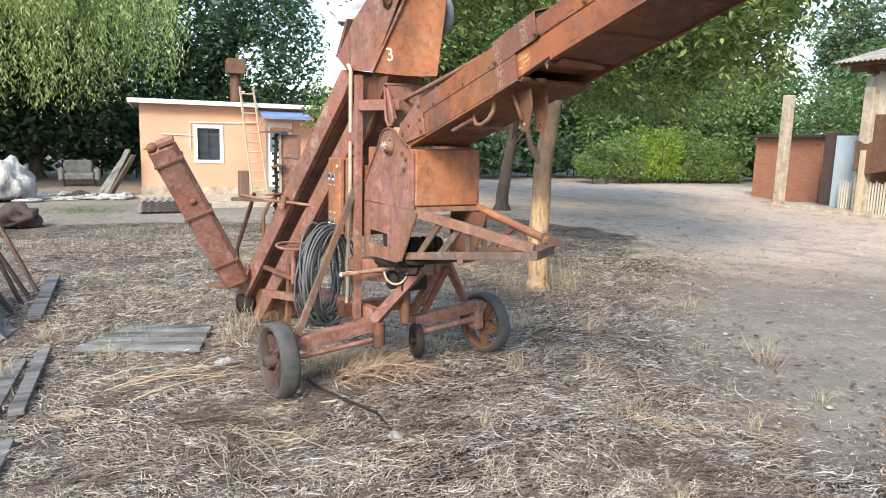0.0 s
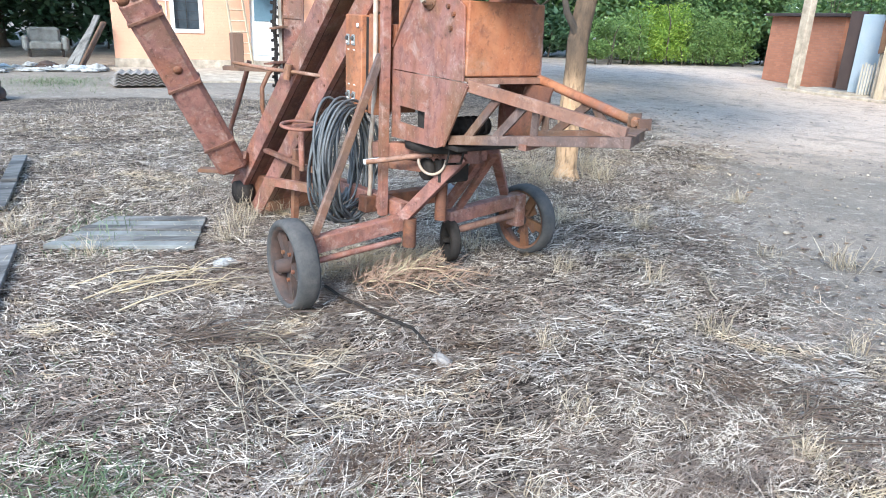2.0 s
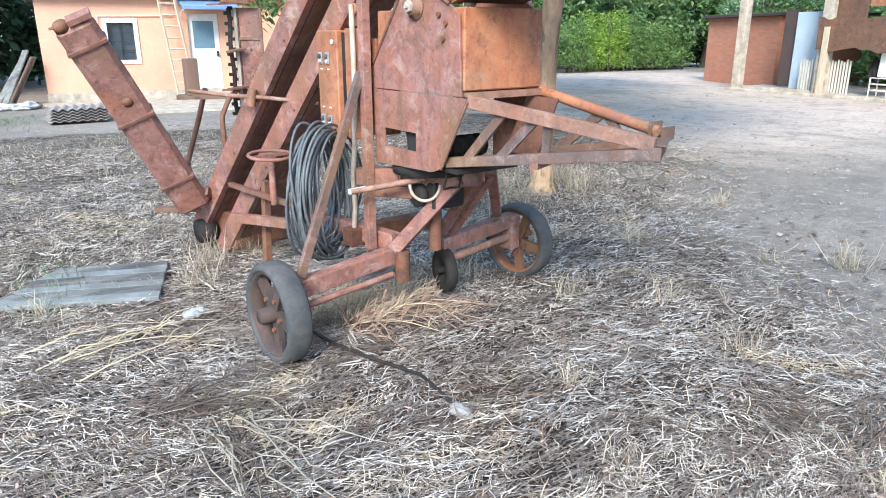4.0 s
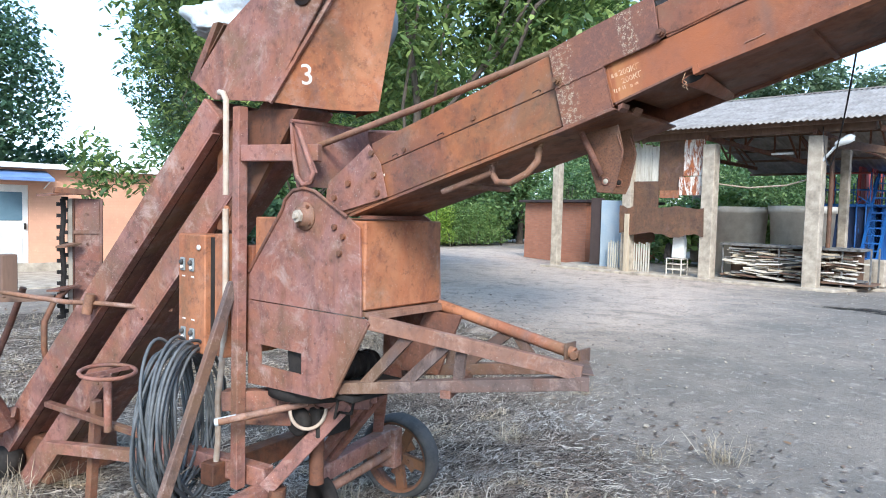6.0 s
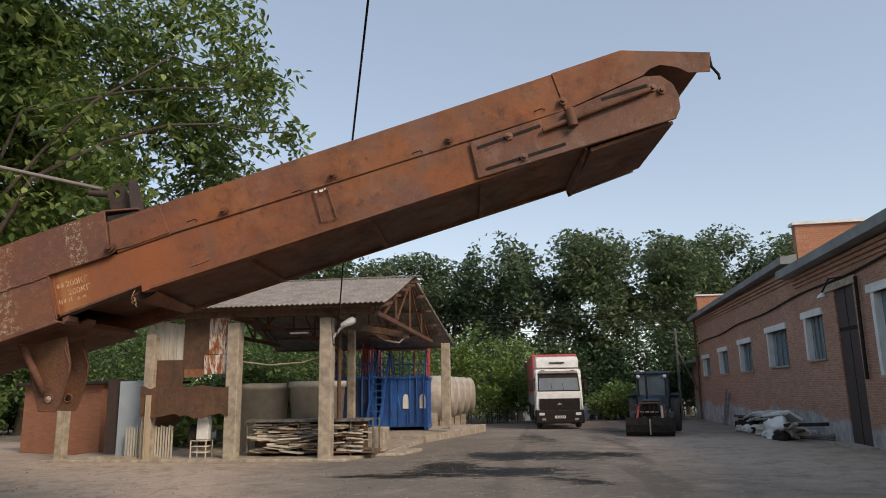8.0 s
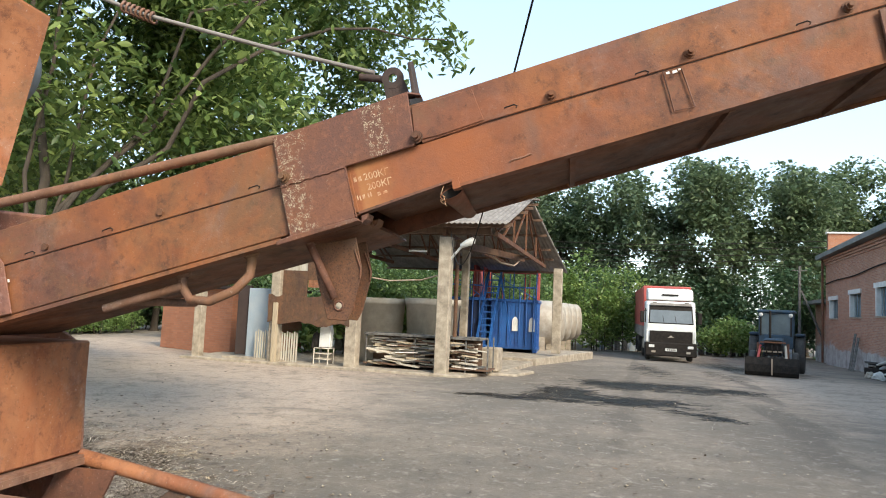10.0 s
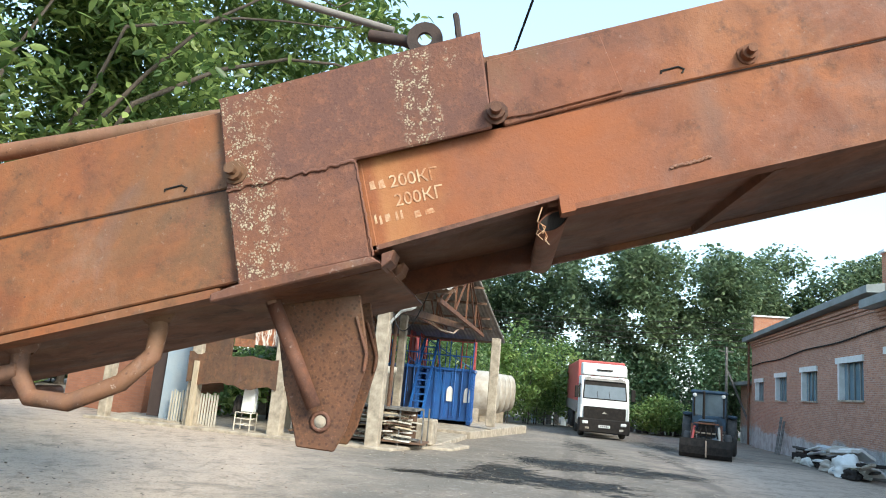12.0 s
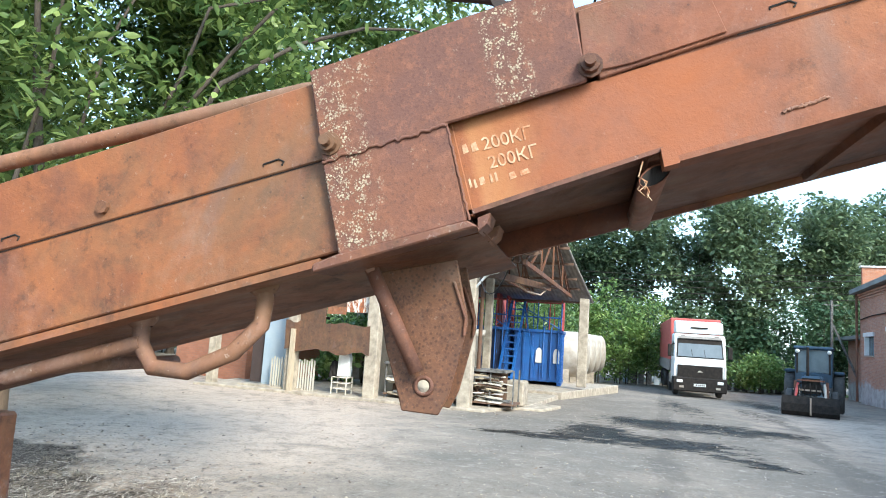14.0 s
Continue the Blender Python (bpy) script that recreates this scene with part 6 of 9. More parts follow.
def compound(pts, seed, reach=0.28, per=7, droop=0.55):
    """Spreads each point into the leaflets of one feathered leaf."""
    rng = np.random.default_rng(seed)
    n = len(pts)
    a = rng.uniform(0, math.tau, n)
    d = np.stack([np.cos(a), np.sin(a), rng.normal(-droop, 0.3, n)], 1)
    side = np.stack([-np.sin(a), np.cos(a), np.zeros(n)], 1)
    out = []
    for k in range(per):
        t = (k // 2 + 1) / (per // 2 + 1)
        s = (k % 2 * 2 - 1) * 0.06 if k < per - 1 else 0
        out.append(pts + d * reach * t + side * s + rng.normal(0, 0.012, (n, 3)))
    return np.concatenate(out)


def tree(name, base, trunk, blobs, count, leaf, mats, seed, label, limbs=9, per=0, gap=-0.15, f=1.6, shell=0.5, droop=0.5, category="tree", forks=(), coarse=False):
    """A tapered trunk through given points, limbs out into the crown and a crown of separate leaves."""
    random.seed(seed)
    t = thing(name, base, label, category)
    o = Vector(base)
    path = [Vector(p) for p in trunk]
    r0, r1 = leaf["r0"], leaf["r1"]
    g = Geo()
    fine = []
    for i in range(len(path) - 1):
        fine += [path[i].lerp(path[i + 1], k / 3) for k in range(3)]
    fine.append(path[-1])
    fine = [p + Vector((random.uniform(-1, 1), random.uniform(-1, 1), 0)) * r0 * 0.12 for p in fine]
    fine[0] = path[0]
    g.tube(fine, r0, 12, r1)
    g.tube([path[0] - Vector((0, 0, 0.05)), path[0] + Vector((0, 0, r0 * 0.8))], r0 * 1.5, 12, r0 * 1.02)
    part("trunk", g, mats[1], t, shift=o)
    top = path[-1]
    for k in range(limbs):
        c, r = random.choice([q for q in blobs if q[0][2] > 0.55 * max(p[0][2] for p in blobs)])
        end = Vector(c) + Vector((random.uniform(-0.6, 0.6) * r[0], random.uniform(-0.6, 0.6) * r[1], random.uniform(-0.3, 0.7) * r[2]))
        start = path[max(len(path) - 2, 0)].lerp(top, random.random())
        mid = start.lerp(end, 0.45) + Vector((random.uniform(-0.3, 0.3), random.uniform(-0.3, 0.3), random.uniform(0.1, 0.5)))
        mid.z += 0.12 * (end - start).length
        knee = 0.03 * (end - start).length
        pts = [start]
        for j in range(1, 8):
            q = start.lerp(mid, j / 4) if j < 4 else mid.lerp(end, (j - 4) / 4)
            pts.append(q + Vector((random.uniform(-1, 1), random.uniform(-1, 1), random.uniform(-0.6, 1))) * knee)
        pts.append(end)
        part("limb", Geo().tube(pts, r1 * random.uniform(0.16, 0.3), 7, 0.006), mats[2], t, shift=o)
    for side in forks:
        part("limb", Geo().tube([Vector(p) for p in side], r1 * 0.5, 8, r1 * 0.2), mats[2], t, "knotty grey side limb", shift=o)
    pts = in_blobs(blobs, count, seed, shell, gap, f)
    if per:
        pts = compound(pts, seed + 9, per=per)
    me = leaf_cloud("crown", pts - np.array(base), leaf["l"], leaf["w"], seed + 5, droop, fine=bool(per) and not coarse)
    part("crown", me, mats[0], t)
    return t


# ---- the walnut trees beside the loader ----
tree("walnut_tree", (6.45, 9.22, 0), [(6.45, 9.22, 0), (6.45, 9.24, 0.9), (6.46, 9.22, 1.6), (6.54, 9.2, 2.15)],
     [((7.4, 10.4, 5.0), (2.5, 2.4, 2.1)), ((9.1, 8.5, 4.85), (2.3, 1.6, 1.95)), ((8.75, 6.62, 4.62), (0.3, 0.26, 0.24)), ((8.9, 6.95, 5.35), (0.4, 0.35, 0.35)), ((8.6, 9.2, 3.6), (2.4, 1.8, 1.2)), ((6.6, 11.6, 4.9), (2.0, 2.1, 2.0)), ((9.6, 10.2, 6.3), (2.0, 2.2, 2.0)), ((7.2, 9.8, 7.2), (2.2, 2.2, 1.7)), ((10.2, 11.5, 3.5), (2.0, 2.0, 1.1)), ((5.95, 12.1, 3.9), (0.8, 0.8, 0.7)), ((5.6, 12.6, 3.1), (0.7, 0.65, 0.75)), ((5.45, 12.85, 2.25), (0.42, 0.4, 0.5))],
     17000, dict(l=0.108, w=0.042, r0=0.118, r1=0.095), (WALNUT, LIME, BARK), 21, "walnut tree with a limewashed trunk and feathered green leaves", 5, per=7, gap=0.10, f=2.9, shell=0.25, droop=0.55,
     forks=([(6.46, 9.2, 1.30), (6.36, 9.2, 1.50), (6.26, 9.22, 1.64), (6.20, 9.25, 1.9), (6.3, 9.4, 2.4)], [(6.52, 9.2, 1.9), (6.8, 9.4, 2.7), (7.0, 9.75, 3.6), (7.3, 10.2, 4.8)]))
tree("walnut_tree", (11.6, 17.2, -0.03), [(11.6, 17.2, -0.03), (11.75, 17.3, 1.0), (12.1, 17.5, 2.2)],
     [((12.6, 18.0, 5.2), (3.4, 3.2, 2.6)), ((15.2, 17.2, 4.2), (2.8, 2.6, 1.7)), ((11.4, 19.5, 5.0), (2.2, 2.4, 2.2)), ((17.2, 19.2, 4.4), (3.0, 2.6, 1.9)), ((14.0, 15.6, 3.5), (2.6, 2.0, 1.0)), ((17.5, 17.0, 3.3), (2.6, 2.0, 1.0))],
     7200, dict(l=0.165, w=0.058, r0=0.17, r1=0.12), (WALNUT, BARK, BARK), 22, "leaning walnut tree with a bare grey trunk", 7, per=7, gap=-0.1, f=2.0, shell=0.35, coarse=True)
tree("walnut_tree", (10.6, 18.4, -0.03), [(10.6, 18.4, -0.03), (10.5, 18.5, 1.2), (10.2, 18.8, 2.4)],
     [((10.9, 19.9, 5.2), (2.0, 2.0, 2.0)), ((11.6, 20.6, 6.6), (1.8, 1.8, 1.8))],
     2600, dict(l=0.18, w=0.065, r0=0.12, r1=0.09), (DARK_LEAF, BARK, BARK), 23, "dark walnut tree standing behind the loader", 8, per=7, gap=-0.2, shell=0.35, coarse=True)


# ---- willow and the dark trees behind the house ----
def willow():
    base = (-1.2, 24.5, 0)
    t = thing("willow_tree", base, "weeping willow with long yellow-green hanging branches", "tree")
    o = Vector(base)
    g = Geo().tube([o, o + Vector((0.2, 0, 1.3)), o + Vector((0.7, 0.1, 2.8)), o + Vector((1.4, 0.1, 4.2))], 0.34, 14, 0.2)
    part("trunk", g, BARK, t, shift=o)
    random.seed(31)
    rng = np.random.default_rng(31)
    pts = []
    for k in range(420):
        x, y = random.uniform(-6.5, 6.6), random.uniform(-1.6, 3.0)
        top = 7.6 - 0.05 * x * x * 0.6 + random.uniform(-1.4, 1.4)
        low = 2.0 + 0.10 * abs(x + 0.2) ** 1.4 + random.uniform(-0.5, 1.9)
        low = min(low, top - 0.7)
        n = int((top - low) * 30)
        z = np.linspace(top, low, n)
        sway = 0.22 * np.sin(z * 1.1 + k)
        pts.append(np.stack([x + sway + rng.normal(0, 0.10, n), y + rng.normal(0, 0.10, n), z + rng.normal(0, 0.05, n)], 1))
        if k % 8 == 0:
            p = [Vector((0.9, 0.1, 3.6)), Vector((x * 0.5, y * 0.5, 6.6)), Vector((x, y, top)), Vector((x, y, (top + low) / 2))]
            part("limb", Geo().tube(p, 0.06, 6, 0.01), BARK, t)
    pts.append(in_blobs([((-3.5, 0, 6.6), (3.2, 1.8, 1.5)), ((0.5, 0, 7.2), (3.4, 1.8, 1.6)), ((4.0, 0, 6.7), (2.6, 1.6, 1.4)), ((-1.0, -0.6, 5.2), (2.6, 1.2, 1.0)), ((3.0, -0.5, 5.2), (2.2, 1.2, 0.9))], 32000, 34, 0.3, -0.2, 2.2))
    part("crown", leaf_cloud("crown", np.concatenate(pts), 0.15, 0.034, 33, droop=1.7), WILLOW, t)


willow()
for k, (x, y, h, w) in enumerate(((-7, 33, 11, 5), (-1, 34, 12, 5), (4.5, 33, 12.5, 4.6), (8.9, 33.5, 11.5, 3.3), (-13, 30, 11, 5), (1.5, 30.5, 8.5, 3.6), (-5, 29.5, 8, 3.6), (21, 34, 8.5, 4.4), (27, 35, 9.5, 4.6), (33, 36, 8.6, 4.6), (39, 37, 10, 5), (46, 38, 10.5, 5), (30, 31, 5.6, 3.4), (36.5, 31.5, 6.0, 3.4), (42, 31, 7, 4.0), (48, 27, 9, 4.5), (52, 20, 10, 5))):
    z = ground_at(x)
    near = k < 7
    tree("broadleaf_tree", (x, y, z), [(x, y, z), (x + 0.1, y, h * 0.2), (x, y + 0.2, h * 0.45)],
         [((x, y, h * 0.62), (w, w * 0.8, h * 0.30)), ((x - w * 0.5, y - 0.8, h * 0.45), (w * 0.7, w * 0.6, h * 0.26)), ((x + w * 0.5, y - 0.6, h * 0.48), (w * 0.7, w * 0.6, h * 0.28)), ((x + 0.2, y - 1.4, h * 0.32), (w * 0.9, w * 0.5, h * 0.2)), ((x, y, h * 0.85), (w * 0.6, w * 0.6, h * 0.15))],
         15000 if near else 8600, dict(l=0.26 if near else 0.34, w=0.13 if near else 0.17, r0=0.24, r1=0.12), (DARK_LEAF if near else MID_LEAF, BARK, BARK), 40 + k, "tall dark green tree behind the yard" if near else "green tree beyond the hedge", 6, gap=-0.45, f=1.3, shell=0.4)


# ---- hedge and bushes ----
def shrub(name, blobs, n, leaf, mat, seed, label, category, stems=10, gap=-0.4, low=0.12):
    c = np.mean([b[0] for b in blobs], axis=0)
    base = (float(c[0]), float(c[1]), ground_at(c[0]))
    t = thing(name, base, label, category)
    random.seed(seed)
    for k in range(stems):
        b, r = random.choice(blobs)
        x, y = b[0] + random.uniform(-0.6, 0.6) * r[0], b[1] + random.uniform(-0.6, 0.6) * r[1]
        part("stem", Geo().tube([(x, y, base[2]), (x + random.uniform(-0.2, 0.2), y, b[2]), (x + random.uniform(-0.4, 0.4), y, b[2] + r[2] * 0.7)], 0.04, 6, 0.012), BARK, t, shift=base)
    pts = in_blobs(blobs, n, seed, 0.5, gap, 1.8)
    pts = pts[pts[:, 2] > base[2] + low]
    part("foliage", leaf_cloud("foliage", pts - np.array(base), *leaf, seed + 2, droop=-0.5), mat, t)


random.seed(5)
for k in range(8):
    x, y = 24.4 + 1.75 * k, 27.6 + 0.30 * k
    z = ground_at(x)
    hh = (1.0, 1.22, 1.62, 1.5, 1.42, 1.45, 1.32, 1.3)[k] + 0.06 * random.random()
    shrub("hedge_bush", [((x, y, z + hh * 0.95), (1.15, 1.0, hh * 0.85)), ((x + 0.4, y - 0.4, z + hh * 1.2), (0.8, 0.7, hh * 0.7)), ((x - 0.5, y - 0.3, z + hh * 0.7), (0.8, 0.8, hh * 0.6)), ((x, y - 0.75, z + 0.55), (1.05, 0.5, 0.5))], 4600, (0.14, 0.055), HEDGE_LEAF if k in (2, 3) else BUSH_LEAF, 60 + k, "bright yellow-green hedge bush on short stems" if k in (2, 3) else "green hedge bush on short stems", "bush", 3, low=0.08)
for k, (x, y, h) in enumerate(((51, 3.9, 7.0), (53, 1.4, 6.2), (50, 6.6, 6.4), (48, 9.5, 5.4), (54, -6.5, 2.8), (26.5, 12.6, 2.6))):
    z = ground_at(x)
    shrub("roadside_bush", [((x, y, z + h * 0.5), (1.9, 1.9, h * 0.48)), ((x + 0.8, y - 1.1, z + h * 0.42), (1.5, 1.5, h * 0.42)), ((x - 0.3, y + 1.2, z + h * 0.4), (1.6, 1.4, h * 0.4))], 4200, (0.3, 0.15), BUSH_LEAF, 75 + k, "leafy green roadside bush", "bush", 6)

for k in range(15):
    x, y, h = -22 + 5.0 * k, 31.5 + 1.2 * math.sin(k * 2.1) + 0.1 * k, 3.6 + 0.9 * math.sin(k * 1.3)
    z = ground_at(x)
    shrub("thicket", [((x, y, z + h * 0.45), (3.4, 1.6, h * 0.48)), ((x + 1.5, y - 0.6, z + h * 0.38), (2.4, 1.5, h * 0.4)), ((x - 1.6, y + 0.4, z + h * 0.55), (2.2, 1.5, h * 0.42))], 4200, (0.36, 0.2), DARK_LEAF, 150 + k, "dark green thicket behind the yard", "bush", 5, gap=-0.7)

for k, (x, y, h) in enumerate(((59, -28, 7), (58, -22, 7.5), (59, -16, 7), (58, -10.5, 7.4), (59, -5, 6.6), (59, 1, 7), (58, 8, 6.8), (57, 15, 7), (54, 21, 6), (40, 13, 6.2), (38, 17.5, 6.0), (43, 9.6, 5.6), (34, 21.5, 5.4), (45, 15, 6.5))):
    z = ground_at(x)
    shrub("thicket", [((x, y, z + h * 0.45), (1.8, 3.4, h * 0.48)), ((x - 0.6, y + 1.5, z + h * 0.38), (1.5, 2.4, h * 0.4)), ((x + 0.4, y - 1.6, z + h * 0.55), (1.5, 2.2, h * 0.42))], 7200 if k > 8 else 4600, (0.22, 0.11) if k > 8 else (0.36, 0.2), MID_LEAF if k > 8 else DARK_LEAF, 180 + k, "leafy green thicket beyond the shed" if k > 8 else "dark green thicket behind the yard", "bush", 5, gap=-0.7)

# ---- far belt of tall trees beyond the truck ----
random.seed(8)
for k in range(21):
    y = -46 + 4.3 * k + random.uniform(-1.2, 1.2)
    x = 63 + random.uniform(-3, 5) + 0.05 * abs(y + 5)
    h, w = random.uniform(15.4, 17.8) - 1.7 * math.exp(-((y - 6) / 9) ** 2), random.uniform(3.2, 4.4)
    z = ground_at(x)
    tree("poplar_tree", (x, y, z), [(x, y, z), (x + 0.2, y + 0.1, z + 4), (x, y - 0.1, z + 9)],
         [((x, y, z + h * 0.80), (w, w, h * 0.2)), ((x + 0.6, y + w * 0.5, z + h * 0.64), (w * 0.8, w * 0.7, h * 0.16)), ((x - 0.5, y - w * 0.5, z + h * 0.60), (w * 0.8, w * 0.7, h * 0.17)), ((x, y, z + h * 0.42), (w * 0.9, w * 0.8, h * 0.16)), ((x + 1, y, z + h * 0.22), (w * 0.9, w * 0.8, h * 0.13))],
         9800, dict(l=0.47, w=0.26, r0=0.26, r1=0.14), (FAR_LEAF, BARK, BARK), 100 + k, "tall dark poplar in the far tree belt", 7, gap=-0.12, f=1.05, shell=0.3)


# ---- house ----
def wall_panels(x0, x1, y0, y1, z0, z1, holes):
    """The pieces of a wall along x that has square holes (x0, x1, z0, z1) cut through."""
    xs = sorted({x0, x1, *(h[0] for h in holes), *(h[1] for h in holes)})
    for a, b in zip(xs, xs[1:]):
        mid = (a + b) / 2
        cuts = sorted((h[2], h[3]) for h in holes if h[0] < mid < h[1])
        z = z0
        for c0, c1 in cuts:
            if c0 > z:
                yield a, b, y0, y1, z, c0
            z = c1
        if z < z1:
            yield a, b, y0, y1, z, z1


def build_house():
    h = thing("house", (3.72, 22.8, 0), "low peach-painted house with a flat white-edged roof", "house", -8)
    o = (3.72, 22.8, 0)
    win, door = (5.30, 5.88, 0.95, 1.80), (7.12, 7.86, 0.05, 2.02)
    for piece in wall_panels(3.88, 11.4, 22.8, 23.05, 0, 2.40, [win, door]):
        part("wall", Geo().box(*piece), HOUSE_WALL, h, shift=o)
    part("wall", Geo().box(3.88, 4.13, 23.05, 27.5, 0, 2.40), HOUSE_WALL, h, shift=o)
    part("wall", Geo().box(11.15, 11.4, 23.05, 27.5, 0, 2.40), HOUSE_WALL, h, shift=o)
    part("wall", Geo().box(4.13, 11.15, 27.25, 27.5, 0, 2.40), HOUSE_WALL, h, shift=o)
    part("plinth", Geo().box(3.86, 11.42, 22.76, 22.80, 0, 0.22), CONCRETE, h, shift=o)
    roof = part("roof", Geo().box(3.66, 11.6, 22.55, 27.7, 2.405, 2.51), SLATE, h, shift=o, bevel=0.01)
    part("fascia", Geo().box(3.64, 11.62, 22.50, 22.55, 2.40, 2.515), WHITE, roof, "white roof edge board", shift=o)
    part("fascia", Geo().box(3.61, 3.66, 22.50, 27.7, 2.40, 2.515), WHITE, roof, shift=o)
    wi = part("window", Geo().box(win[0], win[1], 22.90, 22.92, win[2], win[3]), GLASSY, h, "small barred window with a white frame", shift=o)
    for b in ((5.21, 5.30, 0.86, 1.89), (5.88, 5.97, 0.86, 1.89), (5.30, 5.88, 0.86, 0.95), (5.30, 5.88, 1.80, 1.89)):
        part("frame", Geo().box(b[0], b[1], 22.77, 22.90, b[2], b[3]), WHITE, wi, "white painted surround", shift=o)
    for k in range(3):
        part("bar", Geo().box(win[0], win[1], 22.84, 22.855, 1.16 + 0.21 * k, 1.170 + 0.21 * k), BLACK, wi, shift=o)
    part("bar", Geo().box(5.585, 5.60, 22.84, 22.855, win[2], win[3]), BLACK, wi, shift=o)
    d = part("door", Geo().box(door[0], door[1], 22.88, 22.93, door[2], door[3]), WHITE, h, "white panelled door", shift=o, bevel=0.008)
    for z in (0.35, 1.2):
        part("door_panel", Geo().box(7.24, 7.74, 22.865, 22.88, z, z + 0.65), WHITE if z < 1 else BLUE_GLASS, d, "" if z < 1 else "pale blue door pane", shift=o, bevel=0.006)
    part("door_handle", Geo().box(7.77, 7.81, 22.82, 22.88, 1.0, 1.14), BLACK, d, shift=o)
    a = part("awning", Geo().prism([(6.92, 22.80, 2.32), (8.22, 22.80, 2.32), (8.22, 22.05, 2.14), (6.92, 22.05, 2.14)], (0, 0, 0.03)), AWNING, h, "blue sheet awning over the door", shift=o)
    part("awning_edge", Geo().box(6.92, 8.22, 22.02, 22.05, 2.10, 2.17), AWNING, a, shift=o)
    part("awning_brace", Geo().tube([(6.97, 22.78, 1.95), (6.97, 22.1, 2.13)], 0.015, 6), WHITE, a, shift=o)
    part("awning_brace", Geo().tube([(8.17, 22.78, 1.95), (8.17, 22.1, 2.13)], 0.015, 6), WHITE, a, shift=o)
    c = part("chimney", Geo().tube([(6.45, 24.0, 2.5), (6.45, 24.0, 3.42)], 0.15, 12), RUST_WALL, h, "rusty stove pipe with a square cap", shift=o)
    part("chimney_cap", Geo().box(6.19, 6.71, 23.7, 24.3, 3.36, 3.78), RUST_WALL, c, shift=o, bevel=0.02)
    part("gas_pipe", Geo().tube([(5.12, 22.76, 1.25), (5.12, 22.76, 1.95), (6.8, 22.76, 1.97)], 0.014, 6), WHITE, h, "thin white pipe on the wall", shift=o)
    part("wall_cable", Geo().tube([(4.4, 22.77, 1.62), (5.2, 22.77, 1.60)], 0.012, 6), WHITE, h, shift=o)


build_house()


def build_ladder():
    foot, head = Vector((6.70, 21.55, 0.0)), Vector((6.48, 22.02, 2.92))
    lad = thing("ladder", foot, "pale wooden ladder leaning on the house", "ladder")
    for s in (-0.21, 0.21):
        part("rail", Geo().beam(foot + Vector((s, 0, 0)), head + Vector((s * 0.85, 0, 0)), 0.05, 0.035), PALE_WOOD, lad, shift=foot)
    for k in range(11):
        p = foot.lerp(head, (k + 0.7) / 11.4)
        part("rung", Geo().tube([p - Vector((0.2, 0, 0)), p + Vector((0.2, 0, 0))], 0.02, 7), PALE_WOOD, lad, shift=foot)


build_ladder()


# ---- brick hut ----
def build_hut():
    o = (25.2, 18.3, ground_at(25))
    h = thing("brick_hut", o, "small red brick hut with a flat dark roof", "hut", 64)
    part("wall", Geo().box(-2.1, 2.1, 0, 0.25, 0, 2.25), HUT_BRICK, h)
    part("wall", Geo().box(-2.1, -1.85, -3, 0, 0, 2.25), HUT_BRICK, h)
    part("wall", Geo().box(1.85, 2.1, -3, 0, 0, 2.25), HUT_BRICK, h)
    part("wall", Geo().box(-1.85, 1.85, -3, -2.75, 0, 2.25), HUT_BRICK, h)
    part("roof", Geo().box(-2.3, 2.3, -3.2, 0.45, 2.26, 2.36), DARK_DOOR, h, bevel=0.01)


build_hut()


# ---- open canopy shed ----
CAN = Matrix.Translation((22.1, 16.6, 0)) @ Matrix.Rotation(math.atan2(-0.99537, -0.09607), 4, "Z")


def cn(al, dep, z):
    """A point of the shed: al along its front posts, dep to the rear, z up."""
    return CAN @ Vector((al, dep, z))


CBASE = cn(5, 4.5, 0.0)
shed = thing("canopy_shed", (CBASE.x, CBASE.y, -0.15), "open shed with a corrugated roof on concrete posts", "shed")
SHIFT = Vector((CBASE.x, CBASE.y, -0.15))


def spart(name, geo, mat, parent=None, label="", bevel=0.0):
    return part(name, geo, mat, parent or shed, label, bevel, SHIFT)


def cbox(a0, a1, d0, d1, z0, z1):
    return Geo().box(a0, a1, d0, d1, z0, z1, CAN)


